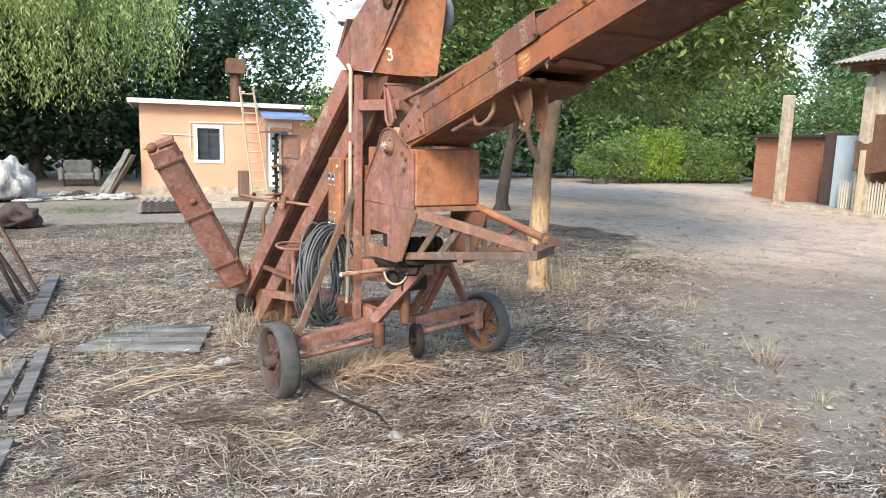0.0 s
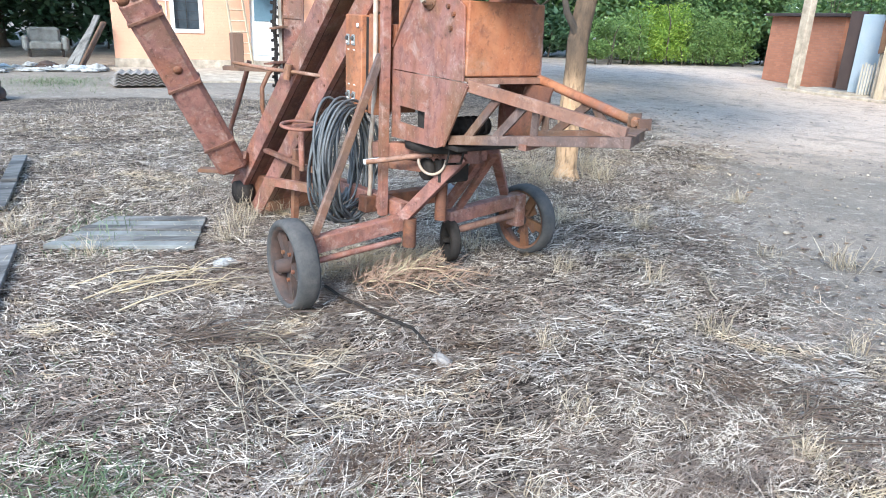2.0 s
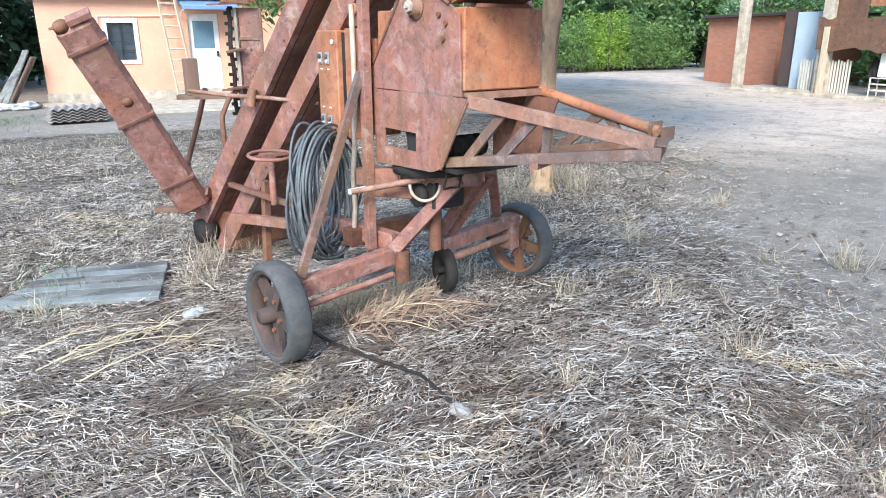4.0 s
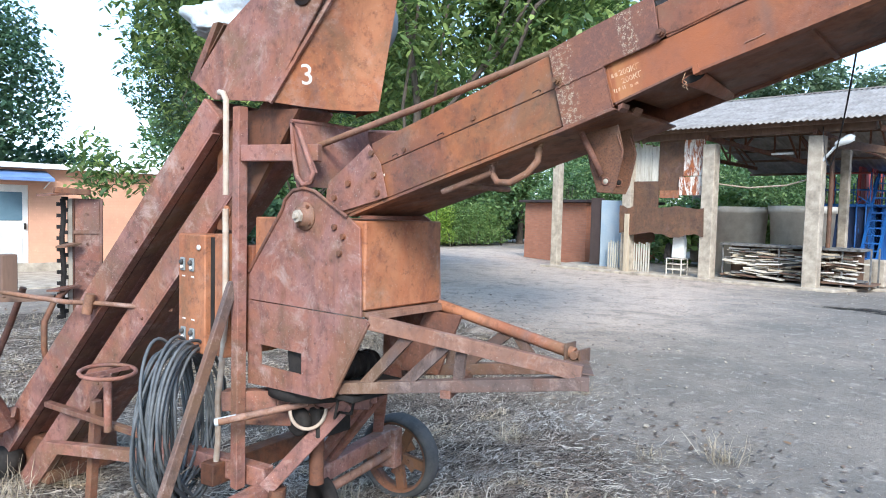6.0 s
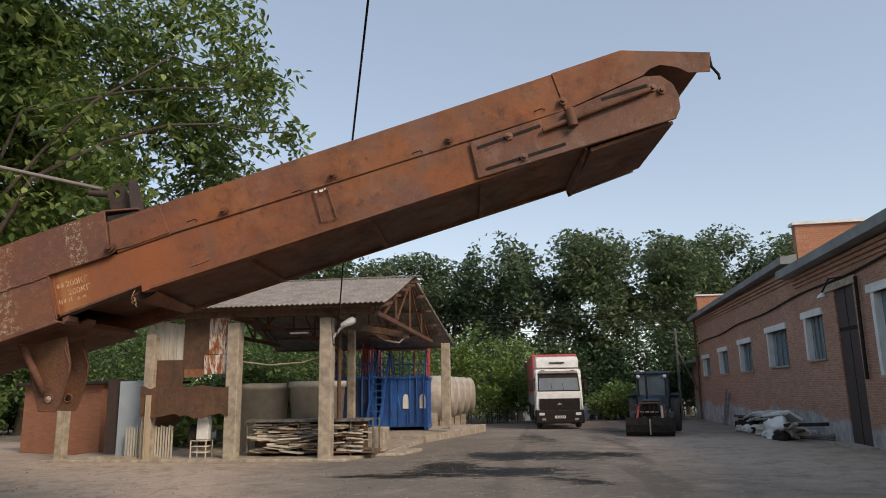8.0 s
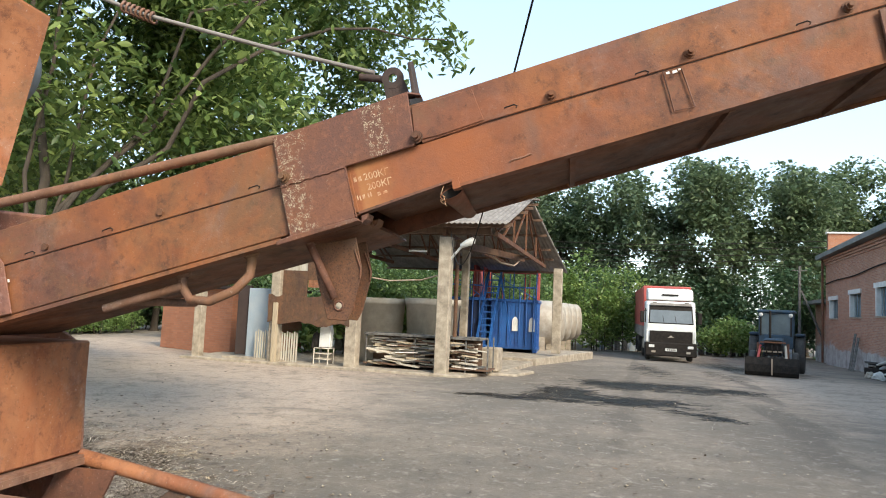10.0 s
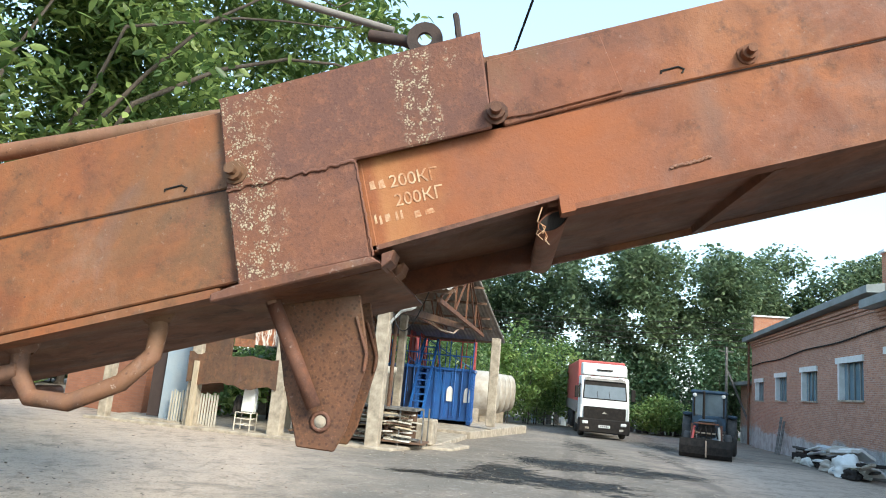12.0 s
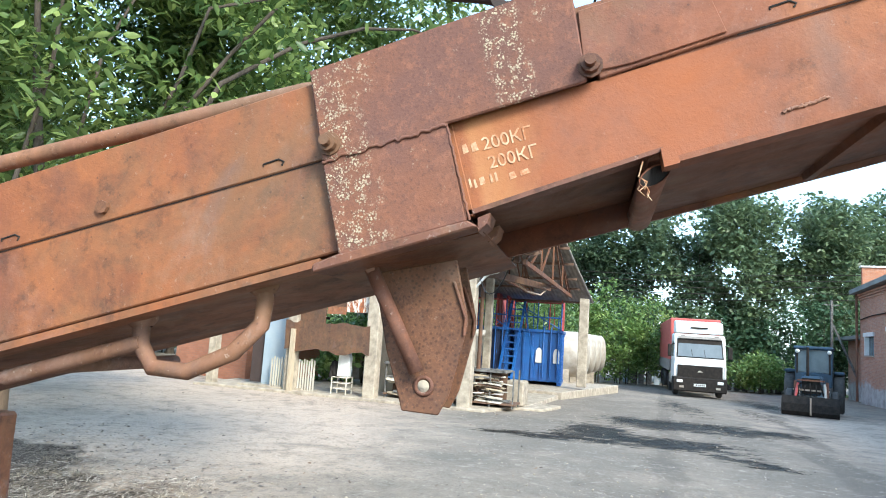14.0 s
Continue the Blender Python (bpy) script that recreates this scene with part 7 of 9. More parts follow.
def build_shed():
    for al, dep, w, z0, z1 in ((0, 0, 0.27, -0.15, 3.35), (2.68, 0, 0.30, -0.15, 3.45), (5.24, 0, 0.36, -0.15, 3.72), (8.0, 0, 0.36, -0.15, 3.80), (10.1, 9.9, 0.36, 0.1, 3.6), (5.2, 9.9, 0.34, 0.0, 3.6), (0.5, 9.9, 0.34, 0.0, 3.6), (2.6, 5.0, 0.3, 0.0, 3.9), (7.2, 5.6, 0.26, 0.0, 3.9)):
        spart("post", cbox(al - w / 2, al + w / 2, dep - w / 2, dep + w / 2, z0, z1), CONCRETE, None, "pale square concrete post", 0.02)
    # corrugated slopes
    for d0, z0, d1, z1 in ((-0.75, 4.12, 4.95, 5.66), (4.95, 5.66, 11.9, 3.52)):
        al = np.arange(1.9, 9.92, 0.0375)
        rows = np.linspace(0, 1, 9)
        A, R = np.meshgrid(al, rows)
        Z = z0 + (z1 - z0) * R + 0.026 * np.cos(A * math.tau / 0.15) - 0.03 * np.sin(R * math.pi) + 0.012 * np.floor(R * 4.999)
        D = d0 + (d1 - d0) * R
        A = 1.9 + (A - 1.9) * (1 - 0.025 * R if d0 < 0 else 0.975 + 0.075 * R)
        pts = np.array([tuple(cn(a, d, z) - SHIFT) for a, d, z in zip(A.ravel(), D.ravel(), Z.ravel())])
        n = len(al)
        i = (np.arange(8)[:, None] * n + np.arange(n - 1)[None]).ravel()
        me = quick_mesh("roof_slope", pts, np.stack([i, i + 1, i + 1 + n, i + n], 1))
        me.polygons.foreach_set("use_smooth", [True] * len(me.polygons))
        ob = part("roof_slope", me, SLATE, shed, "grey corrugated asbestos roof")
        mod = ob.modifiers.new("thickness", "SOLIDIFY")
        mod.thickness = 0.012
    spart("ridge_cap", Geo().beam(cn(1.9, 4.95, 5.70), cn(9.92, 4.95, 5.70), 0.34, 0.04), SLATE)
    # purlins, eave beams and trusses; the trusses' dark rust also carries the roof's shade
    for d0, z in ((-0.45, 4.08), (0.05, 4.18), (1.3, 4.55), (2.6, 4.90), (3.8, 5.22), (4.95, 5.52), (6.2, 5.14), (7.5, 4.72), (8.8, 4.28), (9.9, 3.98), (11.4, 3.52)):
        spart("purlin", Geo().beam(cn(1.95, d0, z), cn(9.88, d0, z), 0.07, 0.09), BROWN_WOOD)
    spart("eave_beam", Geo().beam(cn(2.0, 0.0, 4.0), cn(9.3, 0.0, 4.0), 0.16, 0.22), BROWN_WOOD)
    for al in (2.7, 5.2, 8.0, 9.5):
        tr = spart("truss", Geo().beam(cn(al, -0.3, 3.88), cn(al, 10.1, 3.70), 0.09, 0.13), UNDER, None, "rusty steel roof truss")
        for a, b in (((0.0, 4.0), (4.95, 5.55)), ((4.95, 5.55), (9.9, 3.85)), ((2.5, 3.85), (2.5, 4.75)), ((4.95, 3.8), (4.95, 5.5)), ((2.5, 3.85), (4.95, 5.45)), ((7.4, 3.75), (4.95, 5.45)), ((7.4, 3.75), (7.4, 4.65)), ((0.6, 3.88), (2.5, 4.72)), ((9.2, 3.75), (7.4, 4.62))):
            spart("truss_bar", Geo().beam(cn(al, *a), cn(al, *b), 0.05, 0.06), UNDER, tr)
    spart("tie_beam", Geo().beam(cn(8.3, 0.2, 3.62), cn(9.35, 5.2, 3.62), 0.16, 0.2), RUST_WALL, None, "brown steel tie beam")
    # slab
    slab = Geo().prism([cn(-0.4, -0.35, -0.4), cn(8.6, -0.35, -0.4), cn(9.4, 2.5, -0.4), cn(9.6, 7.0, -0.4), cn(-0.4, 7.0, -0.4)], (0, 0, 0.32))
    spart("slab", slab, CONCRETE, None, "concrete floor slab", 0.02)
    slab = Geo().prism([cn(-0.4, 7.0, -0.4), cn(9.7, 7.0, -0.4), cn(11.2, 16.5, -0.5), cn(-0.4, 12, -0.4)], (0, 0, 0.42))
    spart("slab", slab, CONCRETE, None, "concrete floor slab", 0.02)
    spart("slab", Geo().prism([cn(8.6, 1.2, -0.25), cn(9.9, 1.6, -0.25), cn(10.2, 3.2, -0.25), cn(9.2, 3.4, -0.25)], (0, 0, 0.15)), CONCRETE, None, "broken apron slab", 0.03)
    # patched sheets hung between the posts
    for a0, a1, z0, z1, dep, mat, label in ((2.40, 3.62, 2.62, 3.75, 0.10, GREY_WOOD, "grey weathered board siding"), (2.46, 3.66, 1.86, 2.70, 0.02, RUST_WALL, "dark rusty sheet"), (3.62, 4.44, 2.42, 4.0, 0.06, RUST_WALL, "dark rusty sheet"), (4.42, 5.05, 2.85, 4.02, 0.02, PEEL, "peeling white and orange sheet"), (4.3, 5.05, 2.28, 2.82, 0.0, PEEL, "torn white sheet with rust stains"), (3.70, 4.30, 2.2, 2.42, 0.0, ORANGE, "orange board")):
        if mat is GREY_WOOD:
            for k in range(5):
                w = (a1 - a0) / 5
                spart("siding_board", cbox(a0 + k * w, a0 + (k + 1) * w - 0.015, dep, dep + 0.025, z0 + 0.03 * (k % 3), z1 + 0.05 * ((k * 7) % 4)), SIDING)
        else:
            spart("sheet", cbox(a0, a1, dep, dep + 0.02, z0, z1), mat, None, label)
    random.seed(2)
    top = [(2.5 + 2.68 * k / 22, 1.93 + random.uniform(-0.05, 0.03)) for k in range(23)]
    low = [(5.2 - 2.68 * k / 22, 1.10 + 0.045 * math.sin(k * 0.6) + random.uniform(-0.04, 0.03)) for k in range(23)]
    spart("sheet", Geo().prism([cn(a, -0.22, z) for a, z in top + low], cn(0, 0.02, 0) - cn(0, 0, 0)), RUST_WALL, None, "torn brown rusty sheet nailed across the posts")
    spart("door", cbox(1.40, 2.26, 0.5, 0.56, -0.08, 2.12), BLUE_PALE, None, "pale blue sheet metal door", 0.01)
    for k in range(18):
        spart("picket", cbox(1.92 + 0.083 * k, 1.967 + 0.083 * k, 0.14, 0.165, -0.12, 0.78 + 0.03 * ((k * 5) % 3)), SIDING)
    spart("stub_post", cbox(2.72, 2.86, -0.28, -0.16, -0.15, 1.7), PALE_WOOD, None, "split wooden post")
    # Solid dark panel in place of the shade beside the door.
    spart("door_gap_shade", cbox(0.95, 1.40, 0.6, 0.7, 0, 2.2), DARK_DOOR, None, "dark panel painted as the shaded gap beside the door")
    spart("threshold", cbox(0.9, 3.0, 0.0, 0.5, -0.12, -0.03), CONCRETE)
    # floodlight on the corner post, small lamp and hanging wires
    fl = spart("floodlight", Geo().tube([cn(8.15, -0.1, 3.15), cn(8.45, -0.25, 3.45), cn(8.7, -0.3, 3.62)], 0.035, 8), WHITE, None, "white street lamp on the corner post")
    spart("lamp_head", Geo().lathe([(-0.24, 0.03), (-0.2, 0.07), (0.05, 0.11), (0.18, 0.095), (0.24, 0.0)], cn(8.70, -0.3, 3.62), cn(1, 0, 0.45) - cn(0, 0, 0), 14), WHITE, fl)
    spart("strip_lamp", Geo().beam(cn(6.6, 0.8, 3.45), cn(7.15, 0.8, 3.45), 0.12, 0.05), WHITE, None, "white strip lamp under the roof")
    g = Geo()
    g.tube([cn(5.3, 0.3, 2.62), cn(6.2, 0.3, 2.5), cn(7.2, 0.3, 2.56), cn(7.9, 0.2, 2.75)], 0.022, 6)
    spart("hose_line", g, PALE_PIPE, None, "sagging pale hose")
    spart("wire", Geo().tube([cn(8.6, 3.0, 3.6), cn(8.9, 3.6, 3.35), cn(9.2, 4.4, 3.32), cn(9.3, 5.0, 3.55)], 0.03, 6), PALE_PIPE, None)
    spart("steel_pipe", Geo().tube([cn(8.15, 0.75, 0), cn(8.15, 0.75, 3.8)], 0.06, 8), RUST_WALL)


build_shed()


def build_shed_contents():
    # two concrete well rings on the slab
    for k, (al, r, tall) in enumerate(((5.1, 0.82, 2.08), (6.9, 0.90, 2.12))):
        p = cn(al, 2.6, -0.08)
        g = Geo().lathe([(0.0, r * 0.8), (0.0, r * 0.84), (tall - 0.2, r * 0.97), (tall - 0.2, r * 1.02), (tall, r * 1.02), (tall, r * 0.88), (tall * 0.5, r * 0.8), (tall * 0.5, 0.0)], p, (0, 0, 1), 32)
        solo("concrete_ring", g, WELL, "pale concrete well ring standing in the shed", "concrete ring", group="concrete rings in the shed", at=p)
    # long rack filled with split boards
    o = cn(6.8, 1.0, -0.08)
    rack = thing("timber_rack", o, "long steel rack stacked with old split boards", "rack")
    for al in (5.45, 7.0, 8.55, 9.2):
        for dep in (0.6, 1.4):
            part("upright", Geo().beam(cn(al, dep, -0.08), cn(al, dep, 0.95), 0.04), GREY_WOOD, rack, shift=o)
    part("shelf", Geo().box(5.4, 9.25, 0.55, 1.45, 0.0, 0.05, CAN), BROWN_WOOD, rack, shift=o)
    part("shelf", Geo().box(5.4, 9.0, 0.5, 1.5, 0.87, 0.93, CAN), GREY_WOOD, rack, shift=o)
    random.seed(6)
    for k in range(170):
        al = random.uniform(5.45, 8.5)
        z = 0.06 + 0.74 * random.random()
        l = random.uniform(0.35, 0.75)
        d = random.uniform(0.5, 0.9)
        part("board", Geo().beam(cn(al, d, z), cn(al + l, d + random.uniform(-0.1, 0.25), z + random.uniform(-0.07, 0.07)), random.uniform(0.10, 0.25), random.uniform(0.02, 0.05)), random.choice((SIDING, GREY_WOOD, PALE_WOOD, SIDING, MARK, WELL, BROWN_WOOD)), rack, shift=o)
    part("back_board", Geo().box(5.45, 8.9, 1.2, 1.24, 0.05, 0.86, CAN), BROWN_WOOD, rack, shift=o)
    p = cn(9.0, 1.9, -0.08)
    solo("stone_block", Geo().box(8.75, 9.3, 1.6, 2.4, -0.08, 0.62, CAN), CONCRETE, "pale stone block beside the rack", "block", bevel=0.03, at=p)
    # stool with a white canister, dark bag
    p = cn(4.25, 0.15, -0.08)
    st = thing("wire_stool", p, "pale wire stool between the posts", "stool")
    for a, d in ((4.02, 0), (4.48, 0), (4.02, 0.4), (4.48, 0.4)):
        part("leg", Geo().tube([cn(a, d, -0.08), cn(a, d, 0.40)], 0.02, 6), WELL, st, shift=p)
    for z in (0.08, 0.24, 0.40):
        part("ring", Geo().tube([cn(4.02, 0, z), cn(4.48, 0, z), cn(4.48, 0.4, z), cn(4.02, 0.4, z)], 0.018, 6, closed=True), WELL, st, shift=p)
    p = cn(4.30, 0.2, 0.42)
    g = Geo().prism([cn(4.12, 0.08, 0.42), cn(4.48, 0.08, 0.42), cn(4.50, 0.08, 0.95), cn(4.44, 0.08, 1.12), cn(4.34, 0.08, 1.20), cn(4.20, 0.08, 1.14), cn(4.14, 0.08, 0.98)], cn(0, 0.22, 0) - cn(0, 0, 0))
    can = thing("white_canister", p, "dirty white plastic canister on the stool", "canister")
    part("body", g, WHITE, can, shift=p, bevel=0.02)
    part("cap", Geo().lathe([(0.0, 0.0), (0.0, 0.04), (0.05, 0.04), (0.05, 0.0)], cn(4.32, 0.19, 1.185), (0, 0, 1), 10), SLATE, can, shift=p)
    p = cn(3.95, 0.3, 0.35)
    crumpled("black_bag", p, (0.16, 0.16, 0.3), 12, BLACK, "black bag hanging beside the stool", "bag")


build_shed_contents()


# ---- blue tanks with ladder and red rails ----
def build_tanks():
    for k, (x0, x1, y0, y1) in enumerate(((31.2, 34.6, 8.75, 10.35), (32.2, 35.6, 6.52, 8.5))):
        o = ((x0 + x1) / 2, (y0 + y1) / 2, 0.02)
        t = thing("blue_tank", o, "square blue steel tank with ribs", "tank", group="blue tanks by the shed")
        part("shell", Geo().box(x0, x1, y0, y1, 0.12, 2.18), BLUE if k else SHADED_BLUE, t, shift=o, bevel=0.03)
        for j in range(6):
            y = y0 + 0.08 + (y1 - y0 - 0.16) * j / 5
            part("rib", Geo().box(x0 - 0.06, x0, y - 0.04, y + 0.04, 0.12, 2.18), BLUE if k else SHADED_BLUE, t, shift=o)
        for j in range(7):
            x = x0 + 0.1 + (x1 - x0 - 0.2) * j / 6
            part("rib", Geo().box(x - 0.04, x + 0.04, y0 - 0.06, y0, 0.12, 2.18), BLUE, t, shift=o)
        part("rim", Geo().box(x0 - 0.1, x1 + 0.1, y0 - 0.1, y1 + 0.1, 2.16, 2.28), BLUE, t, shift=o, bevel=0.02)
        part("skid", Geo().box(x0 - 0.08, x1, y0 - 0.08, y0 + 0.1, 0.0, 0.14), BLUE, t, shift=o)
        for y in ((y0 + 0.75, y0 + 0.02) if k else ()):
            part("label_plate", Geo().prism([(x0 - 0.075, y + 0.13 + 0.13 * math.cos(a), 1.3 + 0.22 * math.sin(a)) for a in (0, 0.5, 1, 1.57, 2.14, 2.64, 3.14)] + [(x0 - 0.075, y, 0.9), (x0 - 0.075, y + 0.26, 0.9)], (0.012, 0, 0)), WHITE, t, "white round-topped label", shift=o)
        for j in range(5):
            y = y0 + (y1 - y0) * j / 4
            part("rail_post", Geo().tube([(x0, y, 2.25), (x0, y, 3.45)], 0.03, 6), RED_STEEL if j % 2 else BLUE, t, shift=o)
        for z in (2.8, 3.42):
            part("rail", Geo().tube([(x0, y0, z), (x0, y1, z)], 0.03, 6), RED_STEEL if z > 3.3 else BLUE, t, shift=o)
            part("rail", Geo().tube([(x0, y0, z), (x1, y0, z)], 0.03, 6), RED_STEEL, t, shift=o)
        for j in range(6):
            x = x0 + (x1 - x0) * (j + 0.5) / 6
            part("rail_post", Geo().tube([(x, y0, 2.25), (x, y0, 3.6)], 0.03, 6), RED_STEEL, t, shift=o)
        for j in range(9):
            y = y0 + (y1 - y0) * (j + 0.5) / 9
            part("rail_post", Geo().tube([(x0 + 0.05 + 0.5 * (j % 2), y, 2.25), (x0 + 0.05 + 0.5 * (j % 2), y, 2.9 + 0.5 * ((j * 3) % 4) / 3)], 0.022, 6), (BLUE, RED_STEEL, BLUE)[j % 3], t, shift=o)
        for j in range(3):
            part("pipe", Geo().tube([(x0 - 0.12, y0 + 0.1 + 0.3 * j, 0.3), (x0 - 0.12, y0 + 0.1 + 0.3 * j, 2.3), (x0 + 0.8, y0 + 0.1 + 0.3 * j, 2.45)], 0.03, 6), BLUE, t, shift=o)
        part("rail_brace", Geo().tube([(x0, y0, 2.3), (x0, y1, 3.4)], 0.022, 6), BLUE, t, shift=o)
        if k == 0:
            part("red_panel", Geo().box(x0 + 0.6, x1, y1 - 1.2, y1 - 1.1, 2.3, 3.7), RED_STEEL, t, shift=o)
    o = (30.9, 8.7, 0.08)
    lad = thing("steel_ladder", o, "blue steel ladder leaning on the tanks", "ladder")
    foot, head = Vector((30.4, 8.62, 0.10)), Vector((31.9, 8.32, 3.42))
    for dy in (-0.27, 0.27):
        part("rail", Geo().beam(foot + Vector((0, dy, 0)), head + Vector((0, dy, 0)), 0.09, 0.07), BLUE, lad, shift=o)
    for k in range(11):
        p = foot.lerp(head, (k + 0.7) / 12)
        part("rung", Geo().beam(p - Vector((0, 0.27, 0)), p + Vector((0, 0.27, 0)), 0.09, 0.05), BLUE, lad, shift=o)
    part("brace", Geo().beam((31.7, 8.05, 3.3), (31.6, 7.5, 0.3), 0.06), BLUE, lad, shift=o)
    part("brace", Geo().beam((31.7, 8.62, 3.3), (31.2, 9.1, 1.2), 0.06), BLUE, lad, shift=o)
    for k in range(5):
        x, y0 = 36.2 + 2.35 * k, 5.55 - 0.32 * k
        o = (x, y0 + 1.4, ground_at(x) + 0.2)
        t = thing("silver_tank", o, "dull silver horizontal tank with stains", "tank", group="silver tanks in a row")
        part("shell", Geo().lathe([(-1.75, 0.0), (-1.73, 0.45), (-1.66, 0.8), (-1.52, 1.0), (-1.4, 1.06), (1.4, 1.06), (1.55, 0.95), (1.7, 0.0)], (x, y0 + 1.75, 1.28), (0, 1, 0), 32), ALU, t, shift=o)
        for y in (y0 + 0.8, y0 + 2.6):
            part("saddle", Geo().box(x - 0.8, x + 0.8, y - 0.15, y + 0.15, o[2] - 0.4, 0.75), CONCRETE, t, shift=o)


build_tanks()


# ---- long brick building ----
WA, WU = Vector((49.66, -11.03, -0.75)), Vector((-0.98915, 0.14694, 0))
WN = Vector((-0.14694, -0.98915, 0))
WALLM = Matrix(((WU.x, WN.x, 0, WA.x), (WU.y, WN.y, 0, WA.y), (0, 0, 1, 0), (0, 0, 0, 1)))


def build_workshop():
    o = WALLM @ Vector((20, 5, -0.3))
    b = thing("workshop_building", o, "long low brown brick workshop with grey eaves", "building")
    bp = lambda name, geo, mat, parent=None, label="", bevel=0.0: part(name, geo, mat, parent or b, label, bevel, o)  # noqa: E731
    wins = [(1.4, 3.5, 2.2, 3.3), (6.7, 8.9, 2.26, 3.5), (11.95, 14.3, 2.31, 3.65), (17.4, 20.1, 2.40, 3.85), (22.55, 24.3, 2.52, 4.0), (28.6, 30.9, 1.9, 4.2), (34, 36.4, 2.3, 4.0), (40, 42.4, 2.3, 4.0)]
    door = (25.6, 27.2, -0.25, 4.65)
    for piece in wall_panels(0, 46, 0, 0.4, -1.3, 5.62, wins + [door]):
        bp("wall", Geo().box(*piece, WALLM), BRICK)
    bp("wall", Geo().box(0, 22.0, 0.0, 0.4, 5.62, 6.1, WALLM), BRICK)
    for k in range(3):
        bp("cornice", Geo().box(-0.1, 22.0, -0.06 - 0.06 * k, 0.0, 5.55 + 0.13 * k, 5.66 + 0.13 * k, WALLM), BRICK)
        bp("cornice", Geo().box(21.9, 46, -0.06 - 0.06 * k, 0.0, 5.20 + 0.13 * k, 5.31 + 0.13 * k, WALLM), BRICK)
    e1 = [WALLM @ Vector(p) for p in ((-0.6, -0.5, 5.95), (22.1, -0.5, 6.15), (22.1, 0.1, 6.15), (-0.6, 0.1, 5.95), (-0.6, -0.5, 6.22), (22.1, -0.5, 6.42), (22.1, 0.1, 6.50), (-0.6, 0.1, 6.30))]
    bp("eave", Geo().hexa(e1), GREY_ROOF, None, "grey sheet eave")
    e2 = [WALLM @ Vector(p) for p in ((21.6, -0.6, 5.60), (46, -0.6, 5.72), (46, 0.1, 5.72), (21.6, 0.1, 5.60), (21.6, -0.6, 5.90), (46, -0.6, 6.02), (46, 0.1, 6.10), (21.6, 0.1, 5.98))]
    bp("eave", Geo().hexa(e2), GREY_ROOF, None, "grey sheet eave")
    bp("roof", Geo().prism([WALLM @ Vector(p) for p in ((-0.6, 0.1, 6.24), (22.0, 0.1, 6.44), (22.0, 9, 7.4), (-0.6, 9, 7.3))], (0, 0, 0.06)), SLATE)
    bp("roof", Geo().prism([WALLM @ Vector(p) for p in ((22.0, 0.1, 5.92), (46, 0.1, 6.04), (46, 9, 7.0), (22.0, 9, 6.9))], (0, 0, 0.06)), SLATE)
    for a0, a1, z1 in ((21.7, 22.1, 7.62), (-0.45, -0.05, 7.65)):
        para = bp("gable_wall", Geo().box(a0, a1, 0.15, 6.5, 4.9, z1, WALLM), BRICK_NEW, None, "orange brick parapet wall")
        bp("coping", Geo().box(a0 - 0.08, a1 + 0.1, 0.05, 6.6, z1, z1 + 0.1, WALLM), WHITE, para)
    bp("wall", Geo().box(0, 0.4, 0.4, 10, -1.3, 6.0, WALLM), BRICK)
    bp("wall", Geo().box(45.6, 46, 0.4, 10, -1.0, 5.45, WALLM), BRICK)
    bp("wall", Geo().box(0, 46, 9.6, 10, -1.3, 5.9, WALLM), BRICK)
    for a0, a1, z0, z1 in wins:
        w = bp("window", Geo().box(a0, a1, 0.16, 0.18, z0, z1, WALLM), BLUE_GLASS, None, "blue-grey window with a white lintel")
        bp("lintel", Geo().box(a0 - 0.35, a1 + 0.1, -0.07, 0.14, z1, z1 + 0.24, WALLM), WHITE, w, "white painted lintel")
        bp("jamb", Geo().box(a0 - 0.12, a0 + 0.08, -0.05, 0.16, z0, z1, WALLM), WHITE, w)
        bp("jamb", Geo().box(a1 - 0.05, a1 + 0.02, 0.02, 0.16, z0, z1, WALLM), WHITE, w)
        n = 4
        for k in range(1, n):
            a = a0 + (a1 - a0) * k / n
            bp("mullion", Geo().box(a - 0.04, a + 0.04, 0.10, 0.16, z0, z1, WALLM), GREY_ROOF, w)
        bp("sill", Geo().box(a0 - 0.1, a1 + 0.1, -0.08, 0.16, z0 - 0.07, z0, WALLM), CONCRETE, w)
    d = bp("door", Geo().box(door[0], door[1], 0.05, 0.12, door[2], door[3], WALLM), DARK_DOOR, None, "tall dark brown steel door")
    bp("lintel", Geo().box(24.8, 27.6, -0.06, 0.1, 4.65, 4.87, WALLM), CONCRETE, d)
    bp("door_seam", Geo().box(26.4, 26.43, 0.04, 0.05, -0.2, 4.6, WALLM), BLACK, d)
    bp("hinge_board", Geo().box(25.65, 27.15, 0.035, 0.05, 3.3, 3.42, WALLM), BLACK, d)
    pts = [WALLM @ Vector((0.3 + 30 * k / 24, -0.06, 4.35 + 0.03 * k + 0.10 * math.sin(k * 0.8) * 0.5)) for k in range(25)]
    bp("wall_cable", Geo().tube(pts, 0.035, 6), BLACK, None, "black cable sagging along the wall")
    bp("downpipe", Geo().tube([WALLM @ Vector((0.05, -0.2, 6.0)), WALLM @ Vector((0.05, -0.2, -0.6))], 0.07, 8), BROWN, None, "brown downpipe")
    bp("downpipe", Geo().tube([WALLM @ Vector((27.75, -0.1, 4.8)), WALLM @ Vector((27.65, -0.1, 1.8))], 0.05, 8), BLACK)
